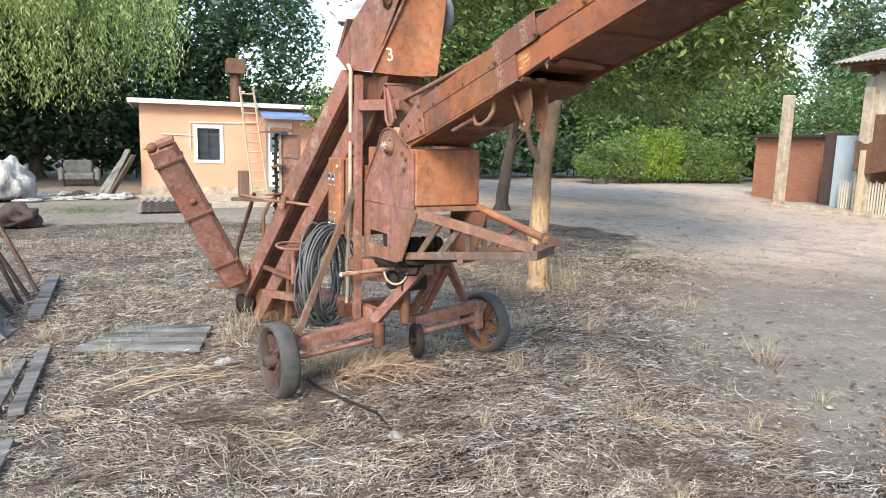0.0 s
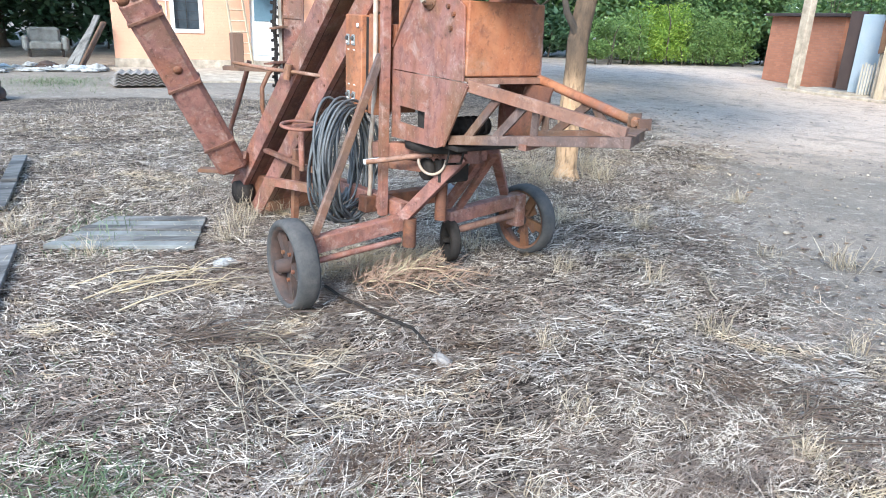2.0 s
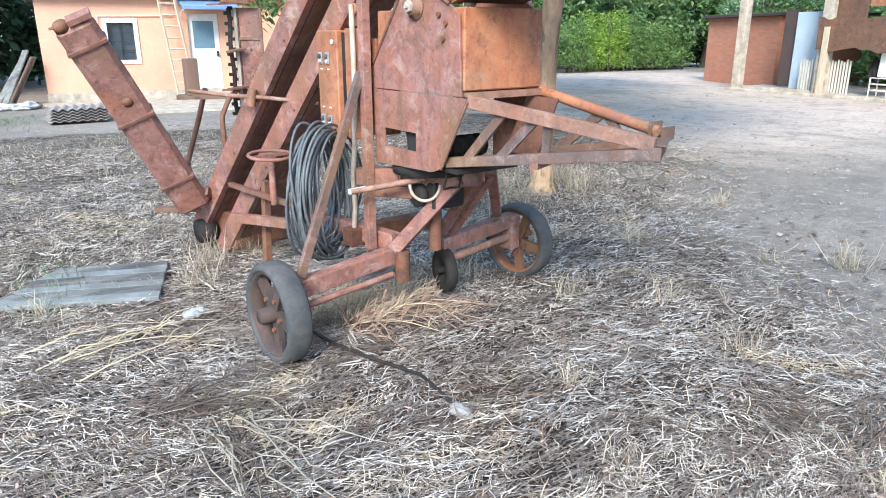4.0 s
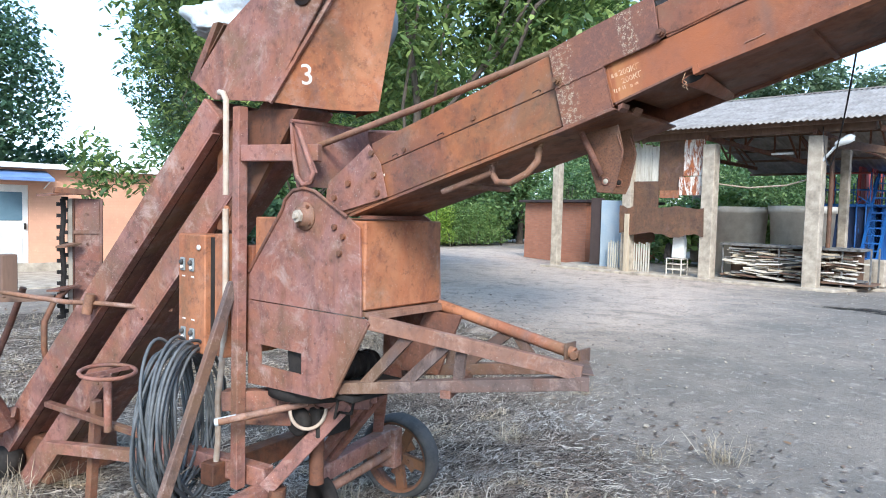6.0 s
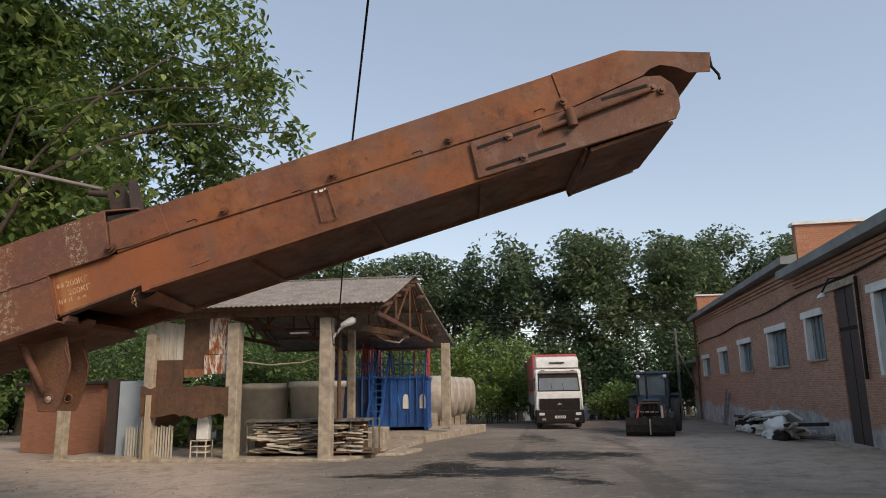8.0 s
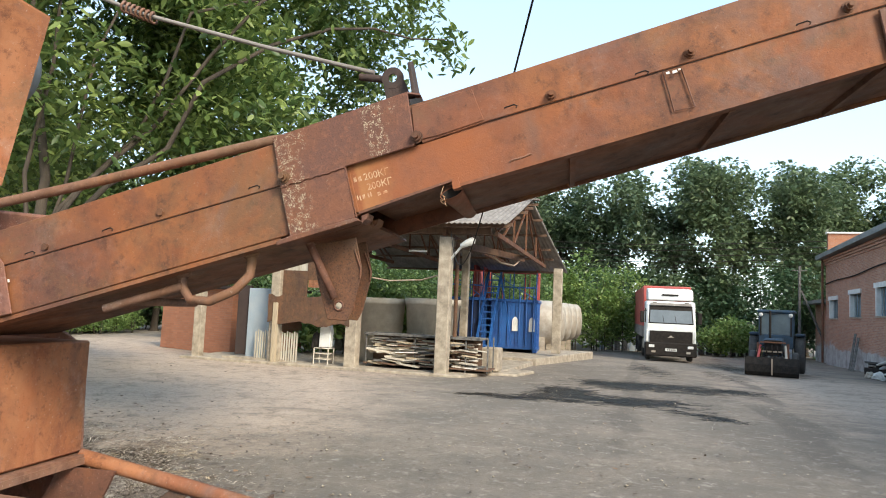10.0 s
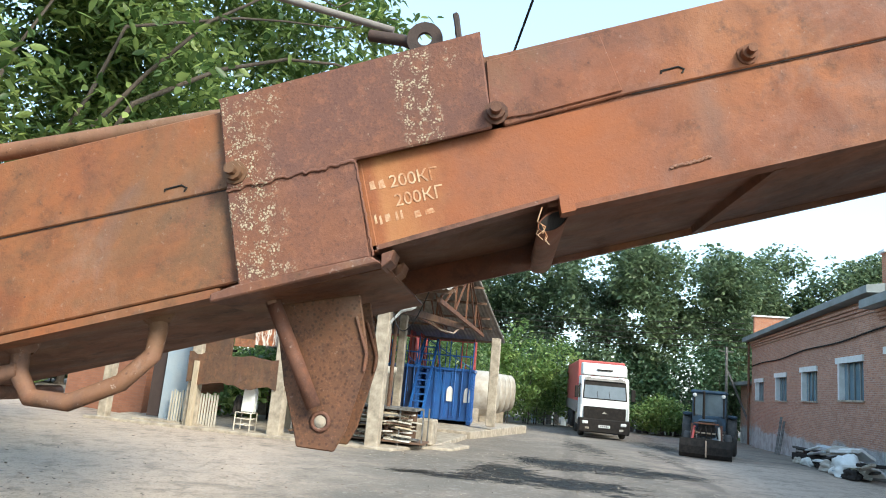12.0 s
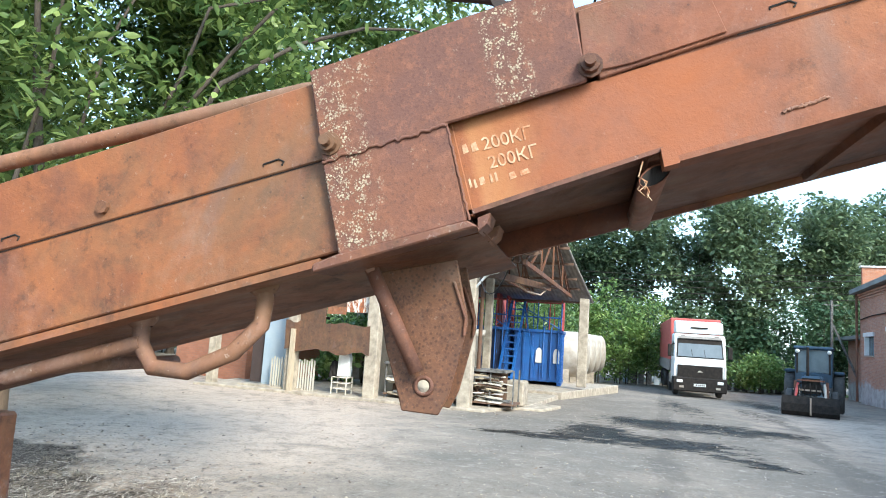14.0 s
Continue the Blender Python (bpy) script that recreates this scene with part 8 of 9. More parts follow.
    lamp = bp("wall_lamp", Geo().tube([WALLM @ Vector((26.7, 0, 4.95)), WALLM @ Vector((26.2, -0.3, 4.95)), WALLM @ Vector((25.9, -0.45, 4.55))], 0.03, 6), BLACK, None, "black gooseneck wall lamp")
    bp("lamp_shade", Geo().lathe([(0.0, 0.04), (-0.12, 0.14), (-0.16, 0.15)], WALLM @ Vector((25.9, -0.45, 4.55)), (0, 0, 1), 14), WHITE, lamp)
    bp("step", Geo().box(25.2, 27.6, -0.6, 0.0, -0.25, -0.12, WALLM), CONCRETE)
    # lower annexe at the far end
    bp("annexe_wall", Geo().box(-7, 0, 0.6, 1.0, -1.4, 3.2, WALLM), BRICK)
    bp("annexe_roof", Geo().box(-7.4, 0.0, -0.2, 5, 3.2, 3.42, WALLM), GREY_ROOF)
    bp("annexe_door", Geo().box(-2.4, -1.2, 0.5, 0.6, -1.0, 1.6, WALLM), WHITE, None, "white door of the annexe")


build_workshop()


def build_scrap():
    random.seed(19)
    at = WALLM @ Vector((19.5, -0.9, 0))
    z = ground_at(at.x)
    for k in range(20):
        p = WALLM @ Vector((14.5 + 0.48 * k, -0.65 - 0.25 * (k % 4), z + 0.06 + 0.17 * (k % 4)))
        q = p + Vector((-random.uniform(1.6, 2.6), random.uniform(-0.5, 0.8), random.uniform(-0.02, 0.35)))
        solo("scrap_beam", Geo().beam(p, q, random.uniform(0.08, 0.2), random.uniform(0.05, 0.13)), (WHITE, BLACK, SLATE, RUBBER, ALU, BLACK, CLOTH)[k % 7], "old vehicle frame rail in the scrap heap", "scrap", group="scrap heap by the wall", bevel=0.02, at=p)
    for al, dep, zz, ln, wd, tilt, mat, lb in ((21.5, -1.2, 0.75, 1.9, 1.0, 0.65, WHITE, "white dented body panel"), (23.0, -1.35, 0.35, 1.5, 0.8, 0.95, WHITE, "white plastic bumper shell on the heap"), (20.2, -1.05, 0.85, 2.0, 0.7, -0.3, ALU, "grey bent sheet on the heap"), (18.6, -0.95, 0.75, 1.6, 0.8, 0.5, CLOTH, "pale dented car door on the heap"), (17.2, -0.9, 0.5, 1.4, 0.7, -0.5, ALU, "dull metal cover on the heap"), (22.2, -1.5, 0.2, 1.3, 0.6, 0.2, BLUE_PALE, "pale blue bent panel on the heap"), (19.4, -1.4, 0.3, 1.7, 0.5, 0.3, WHITE, "white dented body panel")):
        p = WALLM @ Vector((al, dep, z + zz))
        g, n = Geo(), 7
        arc = [(wd * 0.8 * (i / n - 0.5), 0.13 * wd * math.sin(math.pi * i / n) * random.uniform(0.4, 1.6) + 0.35 * tilt * wd * (i / n - 0.5)) for i in range(n + 1)]
        g.prism([p + Vector((0, y, h)) for y, h in arc] + [p + Vector((0, y, h - 0.10 * wd)) for y, h in arc[::-1]], (-ln * 0.62, random.uniform(-0.3, 0.3), random.uniform(-0.1, 0.15)))
        solo("scrap_sheet", g, mat, lb, "scrap", group="scrap heap by the wall", at=p)
    for k, (al, dep, s, mat, lb) in enumerate(((15.6, -1.0, 0.42, BLACK, "black greasy lump in the scrap heap"), (17.6, -1.25, 0.45, WHITE, "white crumpled body panel in the scrap heap"), (19.0, -1.0, 0.5, BLACK, "black greasy lump in the scrap heap"), (20.6, -1.35, 0.5, ALU, "dull crumpled sheet metal in the scrap heap"), (22.6, -1.3, 0.9, WHITE, "white crumpled body panel in the scrap heap"), (23.4, -1.5, 0.45, BLACK, "black greasy lump in the scrap heap"), (16.6, -1.35, 0.35, ALU, "dull crumpled sheet metal in the scrap heap"))):
        p = WALLM @ Vector((al, dep, ground_at((WALLM @ Vector((al, dep, 0))).x)))
        tagged(crumpled("scrap_lump", p, (s * 0.95, s * 0.5, s * 0.5), 300 + k, mat, lb, "scrap"), lb, "scrap", "scrap heap by the wall")
    for al, zz in ((18.2, 0.1), (16.6, 0.05), (19.6, 0.0), (15.4, 0.0)):
        p = WALLM @ Vector((al, -1.0, z + zz))
        g = Geo().box(-0.4, 0.4, -0.2, 0.2, 0.0, 0.3, Matrix.Translation(p)).box(-0.25, 0.1, -0.15, 0.15, 0.3, 0.52, Matrix.Translation(p)).lathe([(0, 0.0), (0, 0.16), (0.2, 0.12), (0.2, 0.0)], p + Vector((-0.4, 0, 0.2)), (-1, 0, 0), 14)
        solo("engine_block", g, BLACK, "black greasy engine block in the scrap heap", "scrap", group="scrap heap by the wall", bevel=0.02, at=p)
    for al, l in ((9.0, 1.9), (9.6, 1.7)):
        p = WALLM @ Vector((al, -0.55, ground_at((WALLM @ Vector((al, 0, 0))).x)))
        solo("plank", Geo().beam(p, p + Vector((0.35, -0.42, l)), 0.12, 0.04), GREY_WOOD, "grey plank leaning on the brick wall", "plank", at=p)


build_scrap()


# ---- lorry ----
def build_truck():
    o = (39.0, -0.08, ground_at(39.2))
    t = thing("lorry", o, "white cab lorry with a black bumper and a red covered trailer", "lorry", -3)
    H = 1.22
    cab = [(0.05, 0.62), (0.0, 1.35), (0.06, 1.85), (0.42, 2.98), (0.62, 3.10), (2.1, 3.14), (2.15, 0.75)]
    body = part("cab", Geo().prism([(x, -H, z) for x, z in cab], (0, 2 * H, 0)), WHITE, t, "white lorry cab", 0.07)
    ws = [(0.10, -1.05, 1.98), (0.10, 1.05, 1.98), (0.385, 1.0, 2.80), (0.385, -1.0, 2.80)]
    part("windscreen", Geo().prism([(x - 0.035, y, z) for x, y, z in ws], (0.01, 0, 0.003)), SCREEN, body, "grey curved windscreen", 0)
    part("screen_surround", Geo().prism([(x - 0.026, y * 1.06, z + (0.05 if z > 2.4 else -0.05)) for x, y, z in ws], (0.01, 0, 0.003)), BLACK, body, "black rubber windscreen surround")
    part("air_deflector", Geo().prism([(x, -1.14, z) for x, z in ((0.60, 3.15), (0.72, 3.60), (0.95, 3.74), (2.05, 3.82), (2.05, 3.15))], (0, 2.28, 0)), WHITE, body, "white roof air deflector", 0.05)
    for s in (-1, 1):
        part("corner_panel", Geo().box(-0.02, 0.25, s * 1.17 - 0.05, s * 1.17 + 0.05, 0.98, 1.60), WHITE, body, bevel=0.02)
        part("sun_visor_lamp", Geo().box(0.40, 0.46, s * 0.8 - 0.1, s * 0.8 + 0.1, 3.0, 3.05), SLATE, body)
    part("sun_visor", Geo().prism([(0.30, -1.02, 2.86), (0.30, 1.02, 2.86), (0.42, 1.02, 2.98), (0.42, -1.02, 2.98)], (-0.03, 0, 0.02)), SLATE, body)
    for y in (-0.25, 0.35):
        part("wiper", Geo().beam((0.07, y, 2.0), (0.20, y + 0.05, 2.35), 0.02), BLACK, body)
    part("grille", Geo().box(-0.05, 0.03, -1.05, 1.05, 0.96, 1.56), BLACK, body, "black grille")
    for k in range(4):
        part("grille_bar", Geo().box(-0.06, -0.04, -0.9, 0.9, 1.05 + 0.12 * k, 1.075 + 0.12 * k), BLACK, body)
    part("badge", Geo().prism([(-0.07, -0.14, 1.24), (-0.07, 0.14, 1.24), (-0.07, 0.0, 1.34)], (0.01, 0, 0)), ALU, body)
    part("roof_vent", Geo().box(0.60, 0.70, -0.4, 0.4, 3.40, 3.47), BLACK, body)
    bump = part("bumper", Geo().box(-0.14, 0.9, -1.26, 1.26, 0.28, 0.97), BLACK, t, "black plastic bumper", 0.05)
    for s in (-1, 1):
        part("headlight", Geo().box(-0.165, -0.13, s * 0.95 - 0.14, s * 0.95 + 0.14, 0.70, 0.84), WHITE, bump, "clear headlight", 0.02)
        part("fog_lamp", Geo().box(-0.155, -0.13, s * 0.85 - 0.1, s * 0.85 + 0.1, 0.45, 0.55), ALU, bump)
        m = part("mirror", Geo().box(0.15, 0.30, s * 1.42 - 0.1, s * 1.42 + 0.1, 1.95, 2.55), BLACK, body, "black side mirror", 0.03)
        part("mirror_arm", Geo().tube([(0.3, s * 1.2, 2.6), (0.22, s * 1.42, 2.5)], 0.025, 6), BLACK, body)
        part("side_window", Geo().box(0.55, 1.35, s * (H + 0.004) - 0.008, s * (H + 0.004) + 0.008, 1.95, 2.7), GLASSY, body)
    part("number_board", Geo().box(-0.155, -0.14, -0.28, 0.28, 0.55, 0.68), WHITE, bump, "white board with plain bars")
    for k in range(5):
        part("plate_bar", Geo().box(-0.16, -0.155, -0.22 + 0.09 * k, -0.17 + 0.09 * k, 0.58, 0.65), BLACK, bump)

    def tyre(x, y):
        w = part("wheel", Geo().lathe([(-0.14, 0.25), (-0.15, 0.42), (-0.1, 0.5), (0.1, 0.5), (0.15, 0.42), (0.14, 0.25)], (x, y, 0.5), (0, 1, 0), 24), RUBBER, t, "black lorry tyre")
        part("hub", Geo().lathe([(-0.12, 0.0), (-0.12, 0.26), (0.12, 0.26), (0.12, 0.0)], (x, y, 0.5), (0, 1, 0), 18), ALU, w)

    for x in (1.3, 4.6, 9.6, 10.9, 12.2):
        for y in (-1.05, 1.05):
            tyre(x, y)
    tr = part("trailer", Geo().box(2.75, 14.0, -1.27, 1.27, 1.25, 3.98), TARP, t, "red tarpaulin trailer", 0.05)
    part("trailer_board", Geo().box(2.72, 14.0, -1.285, 1.285, 1.15, 1.75), SLATE, tr)
    part("chassis", Geo().box(0.8, 14.0, -0.45, 0.45, 0.7, 1.1), BLACK, t)
    part("side_tank", Geo().box(2.6, 3.9, -1.2, -0.7, 0.5, 1.05), ALU, t, "", 0.05)
    part("side_tank", Geo().box(2.6, 3.9, 0.7, 1.2, 0.5, 1.05), ALU, t, "", 0.05)


build_truck()


# ---- tractor with a dozer blade ----
def build_tractor():
    o = (29.9, -2.44, ground_at(29.9))
    t = thing("tractor", o, "dark blue tractor with a black dozer blade", "tractor", -19)
    prof = [(0.0, 0.02), (-0.12, 0.18), (-0.1, 0.45), (0.05, 0.72), (0.13, 0.70), (0.0, 0.42), (0.0, 0.2), (0.1, 0.03)]
    b = part("blade", Geo().prism([(x, -0.92, z) for x, z in prof], (0, 1.84, 0)), BLACK, t, "black dozer blade with a pale bar")
    part("blade_bar", Geo().box(-0.15, -0.08, -0.05, 0.0, 0.08, 0.68), PALE_PIPE, b)
    for y in (-0.55, 0.55):
        part("push_arm", Geo().beam((0.1, y, 0.35), (1.9, y * 0.9, 0.6), 0.1, 0.12), BLACK, b)
        part("ram", Geo().tube([(0.15, y * 0.9, 0.6), (0.75, y * 0.8, 1.15)], 0.05, 8), RED_STEEL if y > 0 else ALU, b)
        part("frame_post", Geo().beam((0.7, y * 0.95, 0.5), (0.72, y * 0.95, 1.25), 0.09), BROWN, b)
    part("frame_bar", Geo().beam((0.72, -0.6, 0.92), (0.72, 0.6, 0.92), 0.1, 0.06), PALE_PIPE, b)
    part("hood", Geo().box(0.75, 2.3, -0.34, 0.34, 0.75, 1.42), TRACTOR_BLUE, t, "dark blue bonnet", 0.06)
    part("radiator", Geo().box(0.70, 0.76, -0.30, 0.30, 0.80, 1.36), BLACK, t)
    c = part("cab", Geo().box(2.3, 3.6, -0.64, 0.64, 1.0, 1.55), TRACTOR_BLUE, t, "tractor cab with dark windows", 0.03)
    part("cab_roof", Geo().box(2.18, 3.7, -0.70, 0.70, 2.42, 2.56), TRACTOR_BLUE, c, "", 0.05)
    part("windscreen", Geo().box(2.31, 2.33, -0.58, 0.58, 1.56, 2.41), CAB_GLASS, c)
    for y in (-0.61, 0.61):
        part("side_glass", Geo().box(2.4, 3.5, y - 0.01, y + 0.01, 1.56, 2.41), CAB_GLASS, c)
        for x in (2.32, 2.95, 3.55):
            part("pillar", Geo().beam((x, y, 1.5), (x, y, 2.45), 0.06), TRACTOR_BLUE, c)
        part("head_lamp", Geo().lathe([(0.0, 0.0), (0.0, 0.08), (0.1, 0.06), (0.1, 0.0)], (2.22, y * 0.9, 2.35), (1, 0, 0), 12), WHITE, c)
    for y in (-0.56, 0.56):
        part("screen_bar", Geo().beam((2.30, y, 1.5), (2.30, y, 2.45), 0.06), BLACK, c)
    for k in range(5):
        part("hose", Geo().tube([(0.6, -0.4 + 0.2 * k, 0.75), (0.55, -0.35 + 0.19 * k, 1.0 + 0.08 * (k % 3)), (0.9, -0.3 + 0.15 * k, 1.2)], 0.025, 6), BLACK, t)
    part("grille_guard", Geo().beam((0.62, -0.45, 1.28), (0.62, 0.45, 1.28), 0.07, 0.05), BROWN, t)
    part("exhaust", Geo().tube([(1.4, 0.15, 1.4), (1.4, 0.15, 2.5)], 0.05, 8), BLACK, t)
    for x, y, r, w in ((1.35, -0.75, 0.46, 0.24), (1.35, 0.75, 0.46, 0.24), (3.25, -0.85, 0.78, 0.38), (3.25, 0.85, 0.78, 0.38)):
        wh = part("wheel", Geo().lathe([(-w / 2, r * 0.5), (-w / 2, r * 0.88), (-w * 0.35, r), (w * 0.35, r), (w / 2, r * 0.88), (w / 2, r * 0.5)], (x, y, r), (0, 1, 0), 26), RUBBER, t, "ribbed tractor tyre")
        part("rim", Geo().lathe([(-w * 0.4, 0.0), (-w * 0.4, r * 0.52), (w * 0.4, r * 0.52), (w * 0.4, 0.0)], (x, y, r), (0, 1, 0), 18), TRACTOR_BLUE, wh)
    part("mudguard", Geo().box(2.75, 3.85, -1.05, -0.68, 1.5, 1.62), TRACTOR_BLUE, t, "", 0.04)
    part("mudguard", Geo().box(2.75, 3.85, 0.68, 1.05, 1.5, 1.62), TRACTOR_BLUE, t, "", 0.04)


build_tractor()


# ---- poles, wires and fence at the far end ----
def build_far_things():
    for k, (x, y) in enumerate(((54.0, -10.8), (60.0, 14.0))):
        z = ground_at(x)
        p = thing("power_pole", (x, y, z), "concrete power pole with a slanting brace", "pole", group="power poles")
        part("shaft", Geo().beam((0, 0, 0), (0, 0, 6.6), 0.15), GREY_WOOD, p)
        part("brace", Geo().beam((0.0, -2.2, 0), (0, -0.1, 4.9), 0.12), GREY_WOOD, p)
        part("cross_arm", Geo().beam((0, -0.5, 6.3), (0, 0.5, 6.3), 0.07), GREY_WOOD, p)
    for k in range(5):
        z = 6.0 + 0.45 * k
        pts = [Vector((57.0, 14 - 24.2 * j / 8, z - 1.2 * math.sin(math.pi * j / 8) * 0.4)) for j in range(9)] + [Vector((53, -25, z + 0.3))]
        solo("power_line", Geo().tube(pts, 0.025, 5), BLACK, "black power line across the yard's end", "wire", group="power lines", at=pts[0])
    f = thing("fence", (56, -3, ground_at(56)), "low grey plank fence at the yard's end", "fence")
    for k in range(26):
        y = 5.5 - 0.55 * k
        part("slat", Geo().box(-0.03, 0.03, y - 0.2, y + 0.2, 0, 1.0 + 0.1 * (k % 3)), GREY_WOOD if k % 4 else BLUE_PALE, f)
    part("rail", Geo().box(0.03, 0.08, -9, 6, 0.6, 0.7), GREY_WOOD, f)
    # service cable that climbs away from the shed corner
    a = cn(8.1, 0.0, 4.05)
    pts = []
    for k in range(15):
        d = 14.1 * (14 - k) / 14
        f = d / 14.1
        pts.append(Vector((8.19 + (a.x - 8.19) * f, 5.72 + (a.y - 5.72) * f, 4.0 - 0.396 * d + 0.02833 * d * d)))
    pts += [Vector((5.66, 5.09, 5.0)), Vector((3.14, 4.47, 6.0)), Vector((-4.44, 2.60, 9.0))]
    solo("service_cable", Geo().tube(pts, 0.010, 6), BLACK, "thin black cable running up from the shed corner", "wire", at=pts[0])


build_far_things()


# ---- boards, iron and clutter lying in the straw ----
STALK = plain("dry_stalk", (0.50, 0.41, 0.27), (0.36, 0.28, 0.175), 8, 0.85, fine=50)
GREY_STALK = plain("grey_dry_stalk", (0.36, 0.31, 0.235), (0.22, 0.18, 0.13), 8, 0.9, fine=50)
DARK_STALK = plain("dark_rotten_stalk", (0.10, 0.075, 0.055), (0.07, 0.05, 0.04), 8, 0.95, fine=50)

PLASTER_DARK = plain("grimy_upholstery", (0.22, 0.225, 0.215), (0.12, 0.12, 0.11), 4, 0.9)
BAG = plain("grimy_woven_bag", (0.46, 0.46, 0.45), (0.17, 0.16, 0.145), 7, 0.85, fine=20, height=0.02, stretch=(1, 1, 0.25))
BARS = ((1.27, 10.56, -0.42, 1.1), (1.40, 11.14, -0.40, 0.95), (1.20, 10.22, -0.46, 0.9), (1.0, 9.7, -0.5, 0.85), (1.10, 9.94, -0.45, 0.8), (0.90, 9.45, -0.52, 0.75), (1.33, 10.85, -0.36, 0.7), (0.82, 9.2, -0.40, 0.62), (1.18, 10.4, -0.62, 0.8))


def build_boards():
    random.seed(41)
    # flat pallet of weathered boards
    A, B, C, D = Vector((1.60, 8.72, 0)), Vector((2.08, 9.25, 0)), Vector((2.70, 8.98, 0)), Vector((2.46, 8.32, 0))
    o = (A + C) / 2
    pal = thing("board_platform", o, "flat grey platform of weathered boards on the straw", "boards")
    n = 6
    for k in range(n):
        f0, f1 = k / n + 0.016, (k + 1) / n - 0.016
        p = [A.lerp(B, f0), D.lerp(C, f0), D.lerp(C, f1), A.lerp(B, f1)]
        z = 0.035 + random.uniform(-0.006, 0.008)
        part("board", Geo().hexa([q + Vector((0, 0, 0.015)) for q in p] + [q + Vector((0, 0, z + 0.012)) for q in p]), GREY_WOOD if k % 2 else PLASTER_DARK, pal, shift=o, bevel=0.003)
    part("cross_batten", Geo().beam(A.lerp(D, 0.15) + Vector((0, 0, 0.01)), B.lerp(C, 0.15) + Vector((0, 0, 0.01)), 0.08, 0.03), GREY_WOOD, pal, shift=o)
    part("cross_batten", Geo().beam(A.lerp(D, 0.85) + Vector((0, 0, 0.01)), B.lerp(C, 0.85) + Vector((0, 0, 0.01)), 0.08, 0.03), GREY_WOOD, pal, shift=o)
    for a, b, w, z in (((1.57, 11.75, 0.05), (1.46, 10.6, 0.07), 0.12, 0.03), ((1.46, 10.75, 0.035), (1.36, 9.72, 0.06), 0.125, 0.03), ((1.43, 8.75, 0.05), (1.27, 7.50, 0.05), 0.085, 0.035), ((1.27, 8.62, 0.03), (1.12, 7.56, 0.03), 0.105, 0.035), ((1.22, 7.12, 0.035), (1.09, 6.22, 0.035), 0.10, 0.035), ((1.04, 6.6, 0.03), (0.93, 5.6, 0.03), 0.12, 0.035), ((1.20, 9.55, 0.03), (0.98, 8.85, 0.03), 0.11, 0.03)):
        m = (Vector(a) + Vector(b)) / 2
        solo("plank", Geo().beam(a, b, w, z), GREY_WOOD, "grey weathered plank lying in the straw", "plank", group="planks in the straw", bevel=0.004, at=(m.x, m.y, 0))
    for k, (x, y, dx, dz) in enumerate(BARS):
        a = Vector((x, y, 0.0))
        c = a + Vector((dx, 0.15, dz))
        solo("iron_bar", Geo().beam(a, c, 0.035 + 0.01 * (k % 2), 0.03), GREY_RUST if k % 3 == 1 else RIM_DARK, "dark rusty iron bar leaning over the planks", "bar", group="leaning iron bars", at=a)
    # corrugated slate scraps stacked before the house
    o = Vector((3.75, 18.6, 0))
    st = thing("slate_stack", o, "small stack of grey corrugated slates", "slates")
    for k in range(5):
        g = Geo()
        xs = np.linspace(-0.5, 0.5, 36)
        top = [(x, 0.02 * math.sin(x * 42)) for x in xs]
        g.prism([(x, -0.4, z + 0.05 + 0.05 * k) for x, z in top] + [(x, -0.4, z + 0.062 + 0.05 * k) for x, z in top[::-1]], (0.04 * k, 0.8, 0))
        part("slate", g, SLATE, st)
    for k, (x, y, s) in enumerate(((2.2, 21.9, 0.42), (1.7, 22.1, 0.4), (2.8, 21.8, 0.4), (1.3, 21.5, 0.3), (3.2, 21.6, 0.22))):
        crumpled("pale_scrap_sheet", (x, y, 0.0), (s, s * 0.6, 0.045), 50 + k, BAG, "pale torn sheet lying on the ground", "sheet")
    random.seed(90)
    for k in range(16):
        u = random.random()
        w = random.uniform(0.08, 0.22)
        crumpled("scrap_piece", (1.45 + 1.9 * u + random.gauss(0, 0.1), 22.9 - 0.9 * u + random.gauss(0, 0.25), 0.0), (w, w * 0.7, w * 0.45), 700 + k, (BAG, CLOTH, RIM_DARK, BAG)[k % 4], "dark scrap lying in the yard" if k % 4 == 2 else "torn white plastic scrap in the yard", "scrap")
    crumpled("white_bulk_bag", (0.80, 21.9, 0), (0.58, 0.5, 0.62), 61, BAG, "large white filled bag standing in the yard", "bag")
    crumpled("tree_stump", (1.15, 16.8, 0), (0.32, 0.28, 0.24), 64, RIM_DARK, "dark rotten tree stump", "stump")
    crumpled("dirty_sack", (0.30, 15.9, 0), (0.42, 0.35, 0.38), 66, SACK, "dirty beige sack slumped at the yard's edge", "sack")
    # grey sheet propped up under the bars
    o = Vector((1.10, 10.0, 0))
    sheet = thing("leaning_sheet", o, "dull grey spotted sheet propped under the bars", "sheet")
    p = [Vector((0.06, -0.75, 0.02)), Vector((-0.02, 0.85, 0.02)), Vector((-0.50, 0.95, 0.66)), Vector((-0.44, -0.65, 0.70))]
    part("panel", Geo().hexa(p + [q + Vector((0.01, 0, 0.02)) for q in p]), DULL_SHEET, sheet)
    part("edge_strip", Geo().beam(p[3] + Vector((0.16, 0, -0.20)), p[2] + Vector((0.16, 0, -0.19)), 0.05, 0.04), BLUE_PALE, sheet, "pale blue edge strip")
    o = Vector((2.6, 26.4, 0))
    seat = thing("old_armchair", o, "pale grey abandoned armchair under the willow", "armchair")
    part("seat", Geo().box(-0.5, 0.5, -0.35, 0.35, 0.22, 0.5), PLASTER_DARK, seat, bevel=0.06)
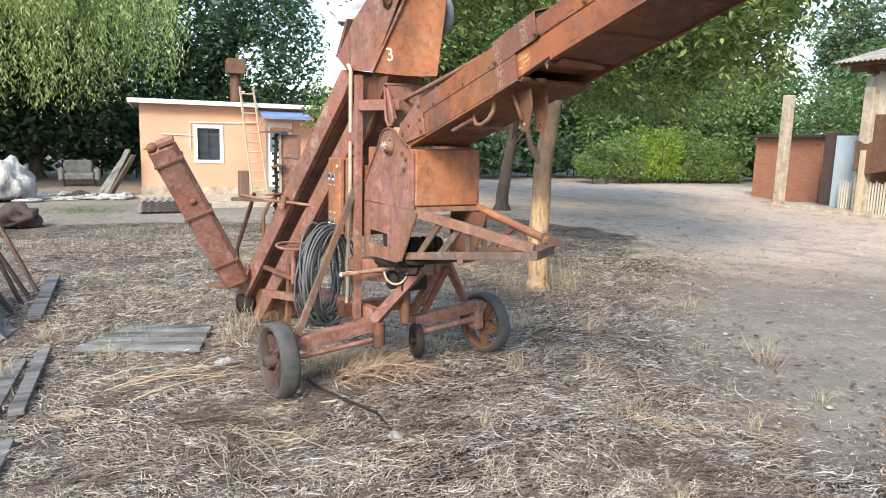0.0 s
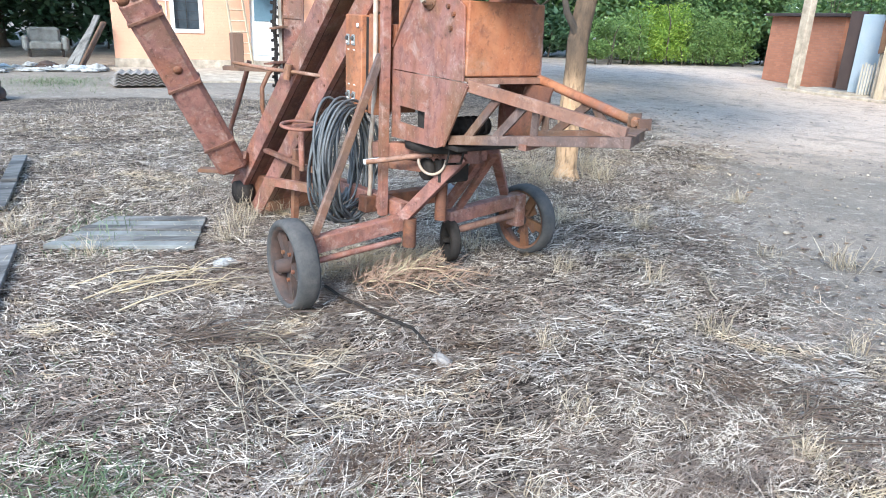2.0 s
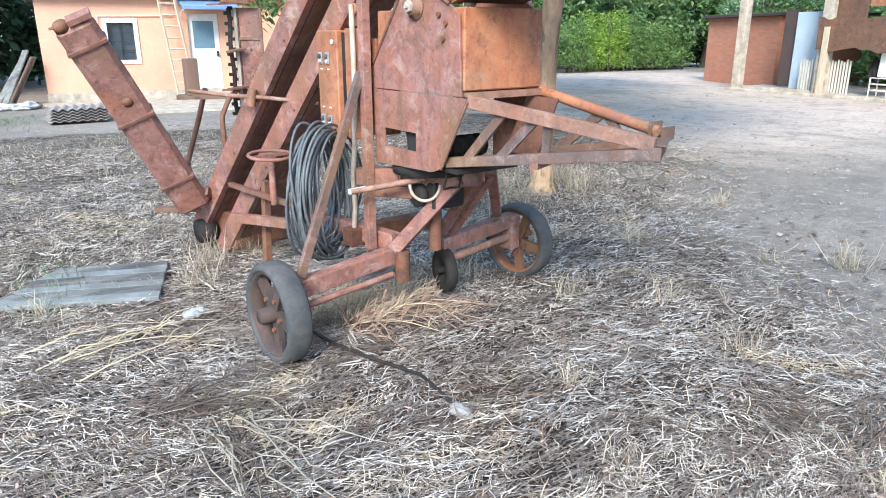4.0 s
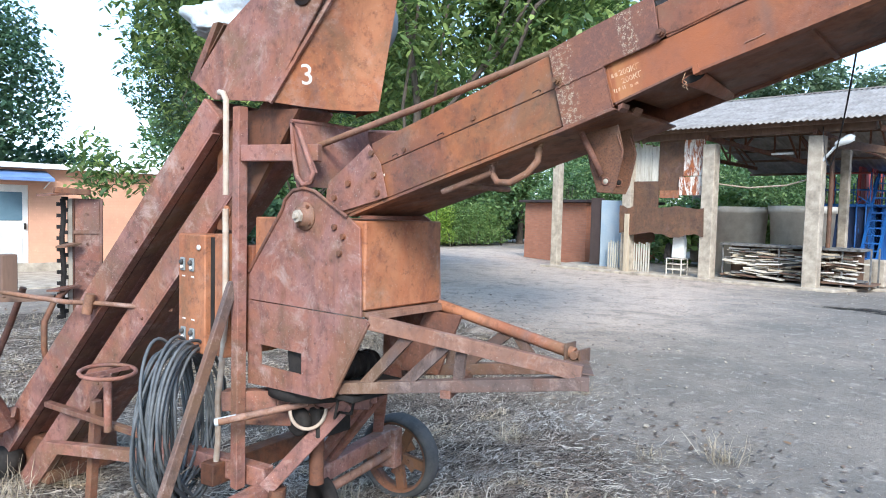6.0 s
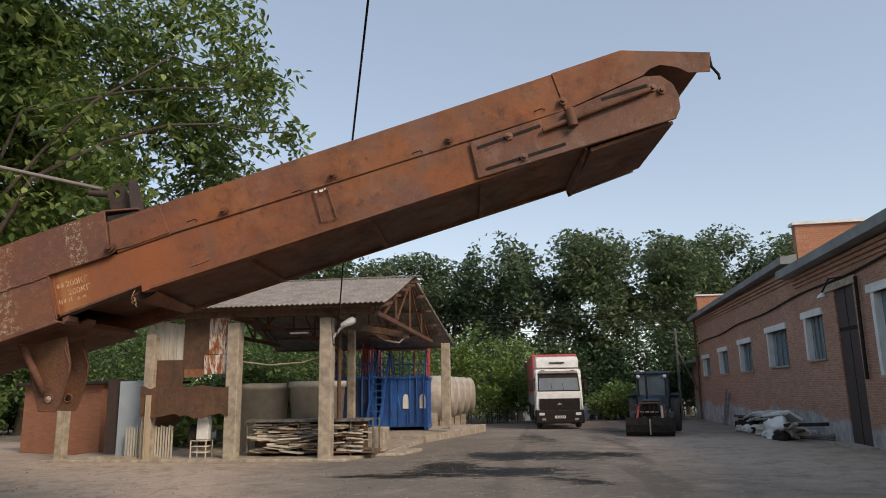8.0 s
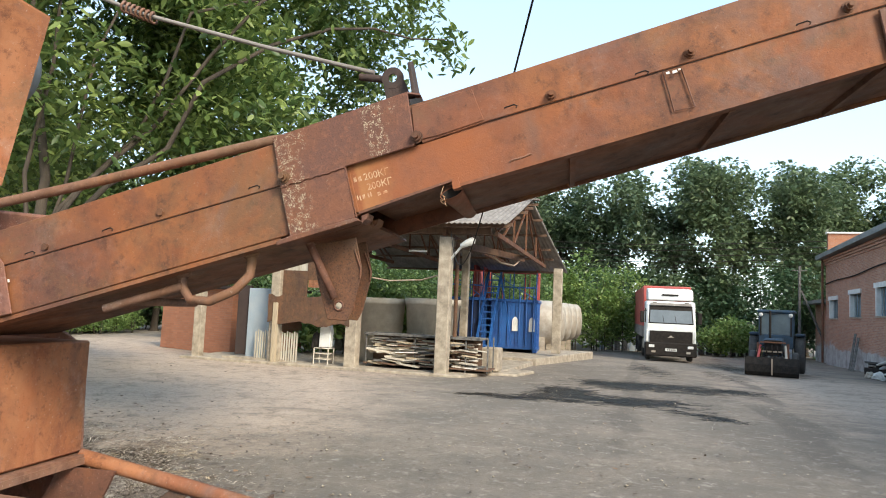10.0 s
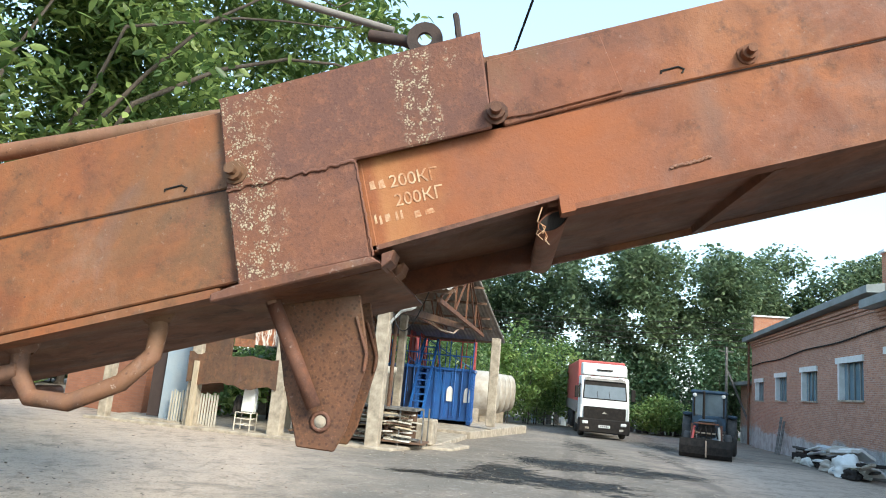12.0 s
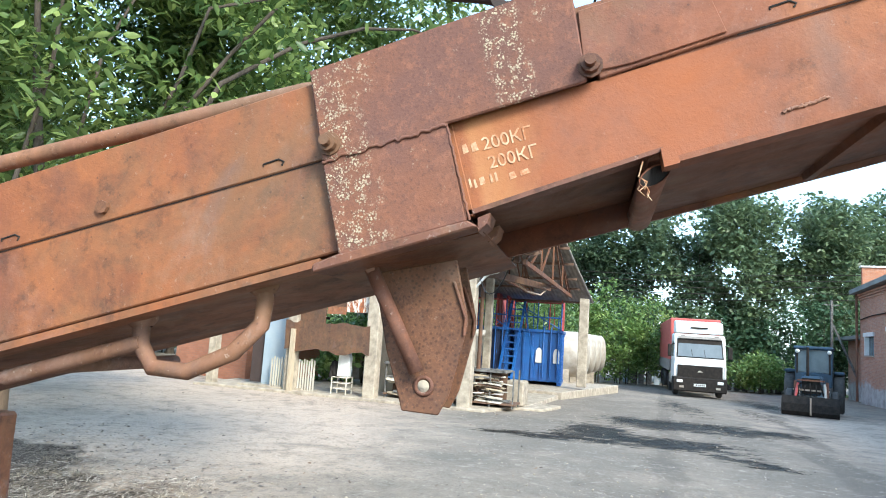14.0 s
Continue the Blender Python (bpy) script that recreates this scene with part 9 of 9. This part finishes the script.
    part("backrest", Geo().box(-0.5, 0.5, 0.25, 0.45, 0.4, 0.95), PLASTER_DARK, seat, bevel=0.08)
    for s in (-1, 1):
        part("armrest", Geo().box(s * 0.6 - 0.1, s * 0.6 + 0.1, -0.35, 0.4, 0.2, 0.68), PLASTER_DARK, seat, bevel=0.07)
        part("leg", Geo().box(s * 0.5 - 0.04, s * 0.5 + 0.04, -0.3, -0.22, 0.0, 0.24), BLACK, seat)
    seat.scale = (0.8, 0.8, 0.8)
    for k, (x, y) in enumerate(((3.3, 22.4), (3.45, 22.6), (3.2, 22.9))):
        solo("leaning_board", Geo().beam((x - 0.4, y - 0.3, 0), (x + 0.25, y + 0.1, 1.2 - 0.15 * k), 0.18, 0.03), (GREY_WOOD, BROWN_WOOD, GREY_WOOD)[k], "old board leaning on the house corner", "board", at=(x - 0.4, y - 0.3, 0))
    solo("house_apron", Geo().prism([(3.8, 19.2, -0.05), (10.5, 18.6, -0.05), (10.5, 21.8, -0.05), (3.7, 22.72, -0.05)], (0, 0, 0.07)), CONCRETE, "pale concrete apron before the house", "paving", kind="structure")
    solo("ground_cable", Geo().tube([(2.98, 7.35, 0.03), (3.0, 7.15, 0.03), (3.06, 6.9, 0.035), (3.16, 6.62, 0.03), (3.14, 6.45, 0.03), (3.13, 6.33, 0.02)], 0.0085, 7), BLACK, "black cable trailing over the straw", "cable", at=(2.98, 7.35, 0))
    for k, (x, y, s) in enumerate(((1.234, 7.146, 0.06), (2.58, 8.02, 0.07), (5.9, 5.4, 0.03), (4.5, 8.3, 0.05), (1.0, 7.9, 0.05), (4.3, 6.9, 0.03), (5.6, 6.3, 0.025), (6.8, 6.9, 0.03))):
        crumpled("pale_stone", (x, y, 0.0), (s, s * 0.7, s * 0.32), 80 + k, BAG if k < 5 else CONCRETE, "pale stone on the ground", "stone")


build_boards()


# ---- straw and dry grass ----
def blades(name, x, y, z, length, width, tilt, seed, bend=0.3, heading=None, short=False):
    """Thin bent blades, each of two quads (short ones of one), starting at the given points."""
    rng = np.random.default_rng(seed)
    n = len(x)
    a = rng.uniform(0, math.tau, n) if heading is None else heading
    el = np.clip(tilt, -0.1, 1.5)
    d = np.stack([np.cos(a) * np.cos(el), np.sin(a) * np.cos(el), np.sin(el)], 1)
    s = np.stack([-np.sin(a), np.cos(a), rng.normal(0, 0.25, n)], 1)
    c = rng.normal(0, bend, n)[:, None]
    p0 = np.stack([x, y, z], 1)
    L, W = length[:, None], width[:, None]
    p1 = p0 + d * L * 0.5
    d2 = d + s * c
    d2[:, 2] -= 0.35 * np.abs(np.sin(el)) + 0.02
    p2 = p1 + d2 * L * 0.5
    p1[:, 2] = np.maximum(p1[:, 2], p0[:, 2] * 0.4 + 0.004)
    p2[:, 2] = np.maximum(p2[:, 2], 0.004)
    s = s * W / 2
    if short:
        return quick_mesh(name, np.stack([p0 - s, p0 + s, p2 + s * 0.7, p2 - s * 0.7], 1).reshape(-1, 3), np.arange(4 * n).reshape(-1, 4))
    v = np.stack([p0 - s, p0 + s, p1 + s, p1 - s, p2 + s * 0.4, p2 - s * 0.4], 1).reshape(-1, 3)
    i = np.arange(n)[:, None] * 6
    f = np.concatenate([i + np.array([0, 1, 2, 3]), i + np.array([3, 2, 4, 5])], 1).reshape(-1, 4)
    return quick_mesh(name, v, f)


def build_straw():
    rng = np.random.default_rng(77)

    def strewn(n):
        """Places on the straw, denser where the camera walks by."""
        r = 0.9 + 11.5 * rng.uniform(0, 1, n) ** 1.08
        th = rng.uniform(radians(-20), radians(118), n)
        x, y = 1.7 + r * np.cos(th), 2.6 + r * np.sin(th)
        keep = (rng.uniform(0, 1, n) < straw_share(x, y) ** 0.8) & (y < 16) & (x > -2.5)
        keep &= rng.uniform(-1.2, 0.35, n) < 0.6 * soft_noise(x, y, 12, scale=2.4) + 0.5 * soft_noise(x, y, 13, scale=6.5) + 0.7 * soft_noise(x * 0.7, y, 14, scale=15.0)
        return x[keep], y[keep], r[keep]

    # pale stalks that lie mostly across the yard, and short broken bits at every angle
    for name, count, l0, l1, spread, mat, label, seed in (("straw_litter", 330000, 0.03, 0.17, 0.55, STRAW, "trampled pale dry straw litter", 78), ("straw_chaff", 420000, 0.010, 0.045, 2.0, STRAW, "short broken straw and chaff", 88), ("brown_litter", 130000, 0.03, 0.13, 1.1, BROWN_STRAW, "brown rotting stalks in the straw", 98)):
        x, y, r = strewn(count)
        if mat is BROWN_STRAW:
            keep = rng.uniform(-0.5, 0.9, len(x)) < soft_noise(x, y, 44, scale=2.6)
            x, y, r = x[keep], y[keep], r[keep]
        n = len(x)
        turn = 1.3 * soft_noise(x, y, 15, scale=2.2) + rng.normal(0, spread, n) + rng.integers(0, 2, n) * math.pi
        z = 0.004 + 0.03 * rng.uniform(0, 1, n) ** 2
        me = blades(name, x, y, z, l0 + (l1 - l0) * rng.uniform(0, 1, n) ** 1.8, (0.0014 + 0.0024 * rng.uniform(0, 1, n) ** 2) * (1 + 0.14 * r), rng.normal(0.05, 0.14, n), seed, 0.38, turn, name == "straw_chaff")
        me.materials.append(mat)
        tagged(new(name, me), label, "straw", kind="stuff")
    # thick tangles: pale bunches and brown rotting heaps
    for name, heaps, each, size, mat, label, seed in (("straw_tangle", 210, 330, 0.17, STRAW, "pale tangled bunches of straw", 111), ("brown_tangle", 46, 420, 0.13, BROWN_STRAW, "brown tangled heaps of rotten stalks", 121)):
        cx, cy, cr = strewn(3000)
        cx, cy = cx[:heaps], cy[:heaps]
        k = rng.integers(0, len(cx), heaps * each)
        lie = rng.uniform(0, math.tau, len(cx))
        x, y = cx[k] + rng.normal(0, size, len(k)) * 1.5, cy[k] + rng.normal(0, size, len(k))
        n = len(k)
        up = 0.075 * np.exp(-((x - cx[k]) ** 2 + (y - cy[k]) ** 2) / size ** 2)
        me = blades(name, x, y, 0.006 + up * rng.uniform(0, 1, n), rng.uniform(0.025, 0.12, n), rng.uniform(0.0014, 0.0031, n), rng.normal(0.12, 0.22, n), seed, 0.25, lie[k] + rng.normal(0, 0.7, n))
        me.materials.append(mat)
        tagged(new(name, me), label, "straw", kind="stuff")
    # broad scraps of dry leaf and husk lying in drifts
    x, y, r = strewn(90000)
    keep = rng.uniform(-0.3, 1.0, len(x)) < soft_noise(x, y, 46, scale=3.0)
    x, y = x[keep], y[keep]
    n = len(x)
    me = blades("leaf_litter", x, y, 0.004 + 0.03 * rng.uniform(0, 1, n) ** 2, rng.uniform(0.012, 0.038, n), rng.uniform(0.004, 0.013, n), rng.normal(0.1, 0.35, n), 131, 0.3, None, True)
    me.materials.append(HUSK)
    tagged(new("leaf_litter", me), "scraps of dry pinkish leaf and husk in the straw", "litter", kind="stuff")
    # short standing stubble
    m = 26000
    x, y = rng.uniform(-2, 10.5, m), rng.uniform(3, 16, m)
    keep = (rng.uniform(0, 1, m) < straw_share(x, y) ** 2) & (soft_noise(x, y, 19, scale=1.5) > 0.12)
    x, y = x[keep], y[keep]
    n = len(x)
    me = blades("stubble", x, y, np.zeros(n), rng.uniform(0.03, 0.11, n), rng.uniform(0.003, 0.005, n), rng.uniform(0.5, 1.4, n), 80, 0.4)
    me.materials.append(DRY_GRASS)
    tagged(new("dry_stubble", me), "short dry grass stubble", "grass", kind="stuff")
    # sparse green weeds
    m = 15000
    x, y = rng.uniform(-3, 4.5, m), rng.uniform(4, 21, m)
    keep = (soft_noise(x, y, 25, scale=0.9) > np.where(x < 1.7, 0.46, 0.66)) | (np.hypot(x - 1.95, y - 8.75) < 0.35) | ((np.abs(x - 1.5) < 1.5) & (np.abs(y - 18.5) < 1.2) & (rng.uniform(0, 1, m) < 0.8)) | (np.hypot(x - 1.5, y - 4.9) < 0.35)
    x, y = x[keep], y[keep]
    for cx, cy, q, k in ((1.60, 5.95, 0.12, 500), (1.40, 6.2, 0.12, 220), (1.95, 8.72, 0.16, 260), (2.0, 9.2, 0.2, 200), (2.3, 19.3, 0.5, 1500)):
        x, y = np.append(x, rng.normal(cx, q, k)), np.append(y, rng.normal(cy, q, k))
    n = len(x)
    me = blades("weeds", x, y, np.zeros(n), rng.uniform(0.03, 0.11, n), rng.uniform(0.003, 0.006, n), rng.uniform(0.2, 1.2, n), 81, 0.4)
    me.materials.append(GREEN_GRASS)
    tagged(new("green_weeds", me), "sparse green weeds between the straw", "weeds", kind="stuff")


build_straw()


def tuft(at, n, size, seed, material=DRY_GRASS, label="dry yellow grass tuft"):
    rng = np.random.default_rng(seed)
    me = blades("grass_tuft", rng.normal(0, size * 0.22, n), rng.normal(0, size * 0.22, n), np.zeros(n), size * rng.uniform(0.5, 1.1, n), rng.uniform(0.002, 0.0045, n), rng.uniform(0.15, 1.35, n), seed + 1, 0.35)
    me.materials.append(material)
    ob = new("grass_tuft", me)
    ob.location = at
    return tagged(ob, label, "grass tuft", "dry grass tufts")


for k, (x, y, s, n) in enumerate(((6.40, 6.20, 0.26, 90), (7.3, 7.75, 0.22, 80), (5.75, 7.5, 0.25, 90), (5.2, 7.9, 0.28, 90), (5.95, 5.5, 0.14, 40), (6.0, 9.0, 0.4, 160), (6.7, 8.95, 0.42, 160), (6.95, 9.5, 0.42, 150), (6.2, 9.5, 0.4, 130), (4.5, 7.0, 0.2, 60), (4.9, 6.6, 0.2, 60), (6.1, 6.6, 0.18, 50), (2.75, 8.5, 0.26, 100), (2.95, 8.9, 0.28, 120), (1.85, 8.5, 0.2, 60), (1.5, 9.2, 0.3, 90), (1.15, 8.3, 0.28, 90), (3.3, 9.0, 0.25, 90), (4.0, 5.0, 0.16, 60), (3.4, 5.6, 0.16, 50), (4.6, 5.9, 0.2, 70), (5.1, 5.4, 0.18, 60), (2.9, 5.3, 0.14, 40), (3.7, 6.2, 0.16, 50), (4.2, 7.6, 0.24, 90), (4.8, 8.4, 0.26, 90), (5.4, 8.6, 0.26, 90))):
    tuft((x, y, 0.0), n, s, 200 + k)
for k, (x, y) in enumerate(((3.25, 7.5), (3.45, 7.4), (3.6, 7.5), (3.35, 7.65), (3.1, 7.55))):
    tuft((x, y, 0.0), 150, 0.26, 260 + k, DRY_GRASS, "tangled dry yellow stalks beside the wheel")
tuft((1.95, 8.72, 0.0), 26, 0.34, 240, GREEN_GRASS, "green weed growing through the boards")
tuft((2.05, 8.95, 0.0), 18, 0.42, 242, GREEN_GRASS, "green weed growing through the boards")


def dry_branch(at, length, heading, seed, material, label, twigs=7, lift=0.05):
    """A fallen stem with side twigs."""
    random.seed(seed)
    o = Vector((*at, 0))
    t = thing("dry_branch", o, label, "branch", group="fallen dry branches")
    d = Vector((math.cos(heading), math.sin(heading), 0))
    s = Vector((-d.y, d.x, 0))
    path = [d * length * k / 6 + s * random.uniform(-0.03, 0.03) + Vector((0, 0, 0.015 + lift * math.sin(math.pi * k / 6))) for k in range(7)]
    part("stem", Geo().tube(path, 0.0048, 6, 0.0018), material, t)
    for k in range(twigs):
        p = path[random.randint(1, 5)]
        e = p + d * random.uniform(0.05, 0.25) * length + s * random.choice((-1, 1)) * random.uniform(0.02, 0.14) * length + Vector((0, 0, random.uniform(0.0, 0.1)))
        part("twig", Geo().tube([p, p.lerp(e, 0.5) + Vector((0, 0, 0.02)), e], 0.0024, 5, 0.001), material, t)


for at, l, hd, sd, mat, tw in (((3.2, 7.75), 0.65, -0.55, 1, STALK, 10), ((3.35, 7.6), 0.55, -0.7, 2, STALK, 10), ((3.05, 7.6), 0.5, -0.3, 3, STALK, 8), ((3.5, 7.75), 0.5, -0.9, 4, STALK, 8), ((1.75, 7.75), 0.9, 0.15, 5, STALK, 5), ((1.9, 7.5), 0.8, 0.25, 6, STALK, 5), ((1.7, 8.0), 0.7, 0.0, 7, STALK, 4),
                             ((2.28, 6.85), 0.95, -1.75, 11, GREY_STALK, 5), ((2.33, 6.9), 1.05, -1.45, 12, GREY_STALK, 5), ((2.22, 6.8), 0.8, -1.6, 13, GREY_STALK, 4), ((2.35, 6.75), 0.7, -0.9, 14, GREY_STALK, 4), ((2.3, 6.7), 0.85, -1.58, 15, GREY_STALK, 4), ((2.0, 7.0), 0.55, -0.2, 16, DARK_STALK, 9), ((2.15, 7.05), 0.5, 0.1, 17, DARK_STALK, 9), ((2.1, 6.9), 0.5, -0.4, 18, DARK_STALK, 8),
                             ((4.3, 5.3), 0.4, -0.8, 19, DARK_STALK, 8), ((4.15, 5.1), 0.35, 0.4, 20, DARK_STALK, 8), ((5.0, 6.2), 0.4, 0.9, 21, GREY_STALK, 6)):
    dry_branch(at, l, hd, sd, mat, "dry fallen stem with thin twigs", tw)
BUSH_STALK = plain("pinkish_dry_stalk", (0.37, 0.25, 0.18), (0.20, 0.125, 0.085), 8, 0.85, fine=50)
random.seed(36)
for k in range(30):
    # a brittle orange-brown bush lying before the axle
    dry_branch((3.25 + random.uniform(-0.12, 0.34), 7.42 - random.uniform(0.0, 0.22)), random.uniform(0.25, 0.55), -0.5 + random.gauss(0, 0.55), 500 + k, BUSH_STALK if k % 6 else STALK, "brittle pink-brown stem of a dry bush", 9, random.uniform(0.02, 0.11))
random.seed(35)
for k in range(26):
    # dark rotten brushwood at the yard's edge
    dry_branch((random.uniform(0.1, 1.0), random.uniform(7.2, 11.0)), random.uniform(0.3, 0.8), random.uniform(0, math.tau), 400 + k, DARK_STALK if k % 3 else GREY_STALK, "dark dry stem among the planks", 4, random.uniform(0.02, 0.10))
random.seed(33)
for k in range(46):
    # loose bundles of stalks beside the wheel and before the boards
    x, y, hd, mat = random.choice(((2.30, 6.8, -1.55, GREY_STALK), (2.28, 6.85, -1.75, DARK_STALK), (3.2, 7.65, -0.5, STALK), (1.8, 7.75, 0.15, STALK), (2.1, 7.0, -0.2, DARK_STALK), (4.1, 5.2, -0.4, DARK_STALK)))
    dry_branch((x + random.gauss(0, 0.10), y + random.gauss(0, 0.10)), random.uniform(0.3, 0.95), hd + random.gauss(0, 0.22), 300 + k, mat, "dry fallen stem with thin twigs", 2, random.uniform(0.01, 0.06))


def pebbles():
    """Small stones strewn over the dusty drive."""
    rng = np.random.default_rng(90)
    n = 6500
    x, y = 4.5 + 20 * rng.uniform(0, 1, n) ** 1.4, rng.uniform(0.5, 16, n)
    keep = rng.uniform(0, 1, n) > straw_share(x, y)
    x, y = x[keep], y[keep]
    n = len(x)
    s = 0.004 + 0.020 * rng.uniform(0, 1, n) ** 6
    base = np.array([(1, 0, 0), (0, 1, 0), (-1, 0, 0), (0, -1, 0), (0, 0, 0.7), (0, 0, -0.4)], float)
    v = base[None] * s[:, None, None] * rng.uniform(0.6, 1.3, (n, 6, 1)) + np.stack([x, y, fall(x) + 0.002], 1)[:, None]
    tri = np.array([(0, 1, 4), (1, 2, 4), (2, 3, 4), (3, 0, 4), (1, 0, 5), (2, 1, 5), (3, 2, 5), (0, 3, 5)])
    me = quick_mesh("pebbles", v.reshape(-1, 3), (np.arange(n)[:, None, None] * 6 + tri[None]).reshape(-1, 3))
    me.materials.append(CONCRETE)
    tagged(new("pebbles", me), "small pale stones strewn over the drive", "pebbles", kind="stuff")


pebbles()


def road_litter():
    """Dry leaves and straw bits blown over the drive, thicker beside the straw."""
    rng = np.random.default_rng(95)
    for name, count, lo, hi, wide, mat, label in (("blown_straw", 40000, 0.015, 0.09, 0.0026, STRAW, "straw bits blown over the drive"), ("dry_leaves", 15000, 0.02, 0.065, 0.022, BROWN_STRAW, "small brown dry leaves on the drive")):
        x, y = 4.2 + 17 * rng.uniform(0, 1, count) ** 1.7, rng.uniform(1.5, 17, count)
        share = straw_share(x, y)
        near = np.clip(straw_share(x - 1.6, y), 0.10, 1)
        keep = (share < 0.7) & (rng.uniform(0, 1, count) < near + 0.25 * np.clip(soft_noise(x, y, 96, scale=1.2), 0, 1))
        x, y = x[keep], y[keep]
        n = len(x)
        me = blades(name, x, y, np.full(n, 0.004), rng.uniform(lo, hi, n), wide * rng.uniform(0.6, 1.4, n), rng.normal(0.1, 0.15, n), 97, 0.3)
        co = np.empty(len(me.vertices) * 3, np.float32)
        me.vertices.foreach_get("co", co)
        co[2::3] += fall(co[0::3])
        me.vertices.foreach_set("co", co)
        me.materials.append(mat)
        tagged(new(name, me), label, "litter", kind="stuff")


road_litter()
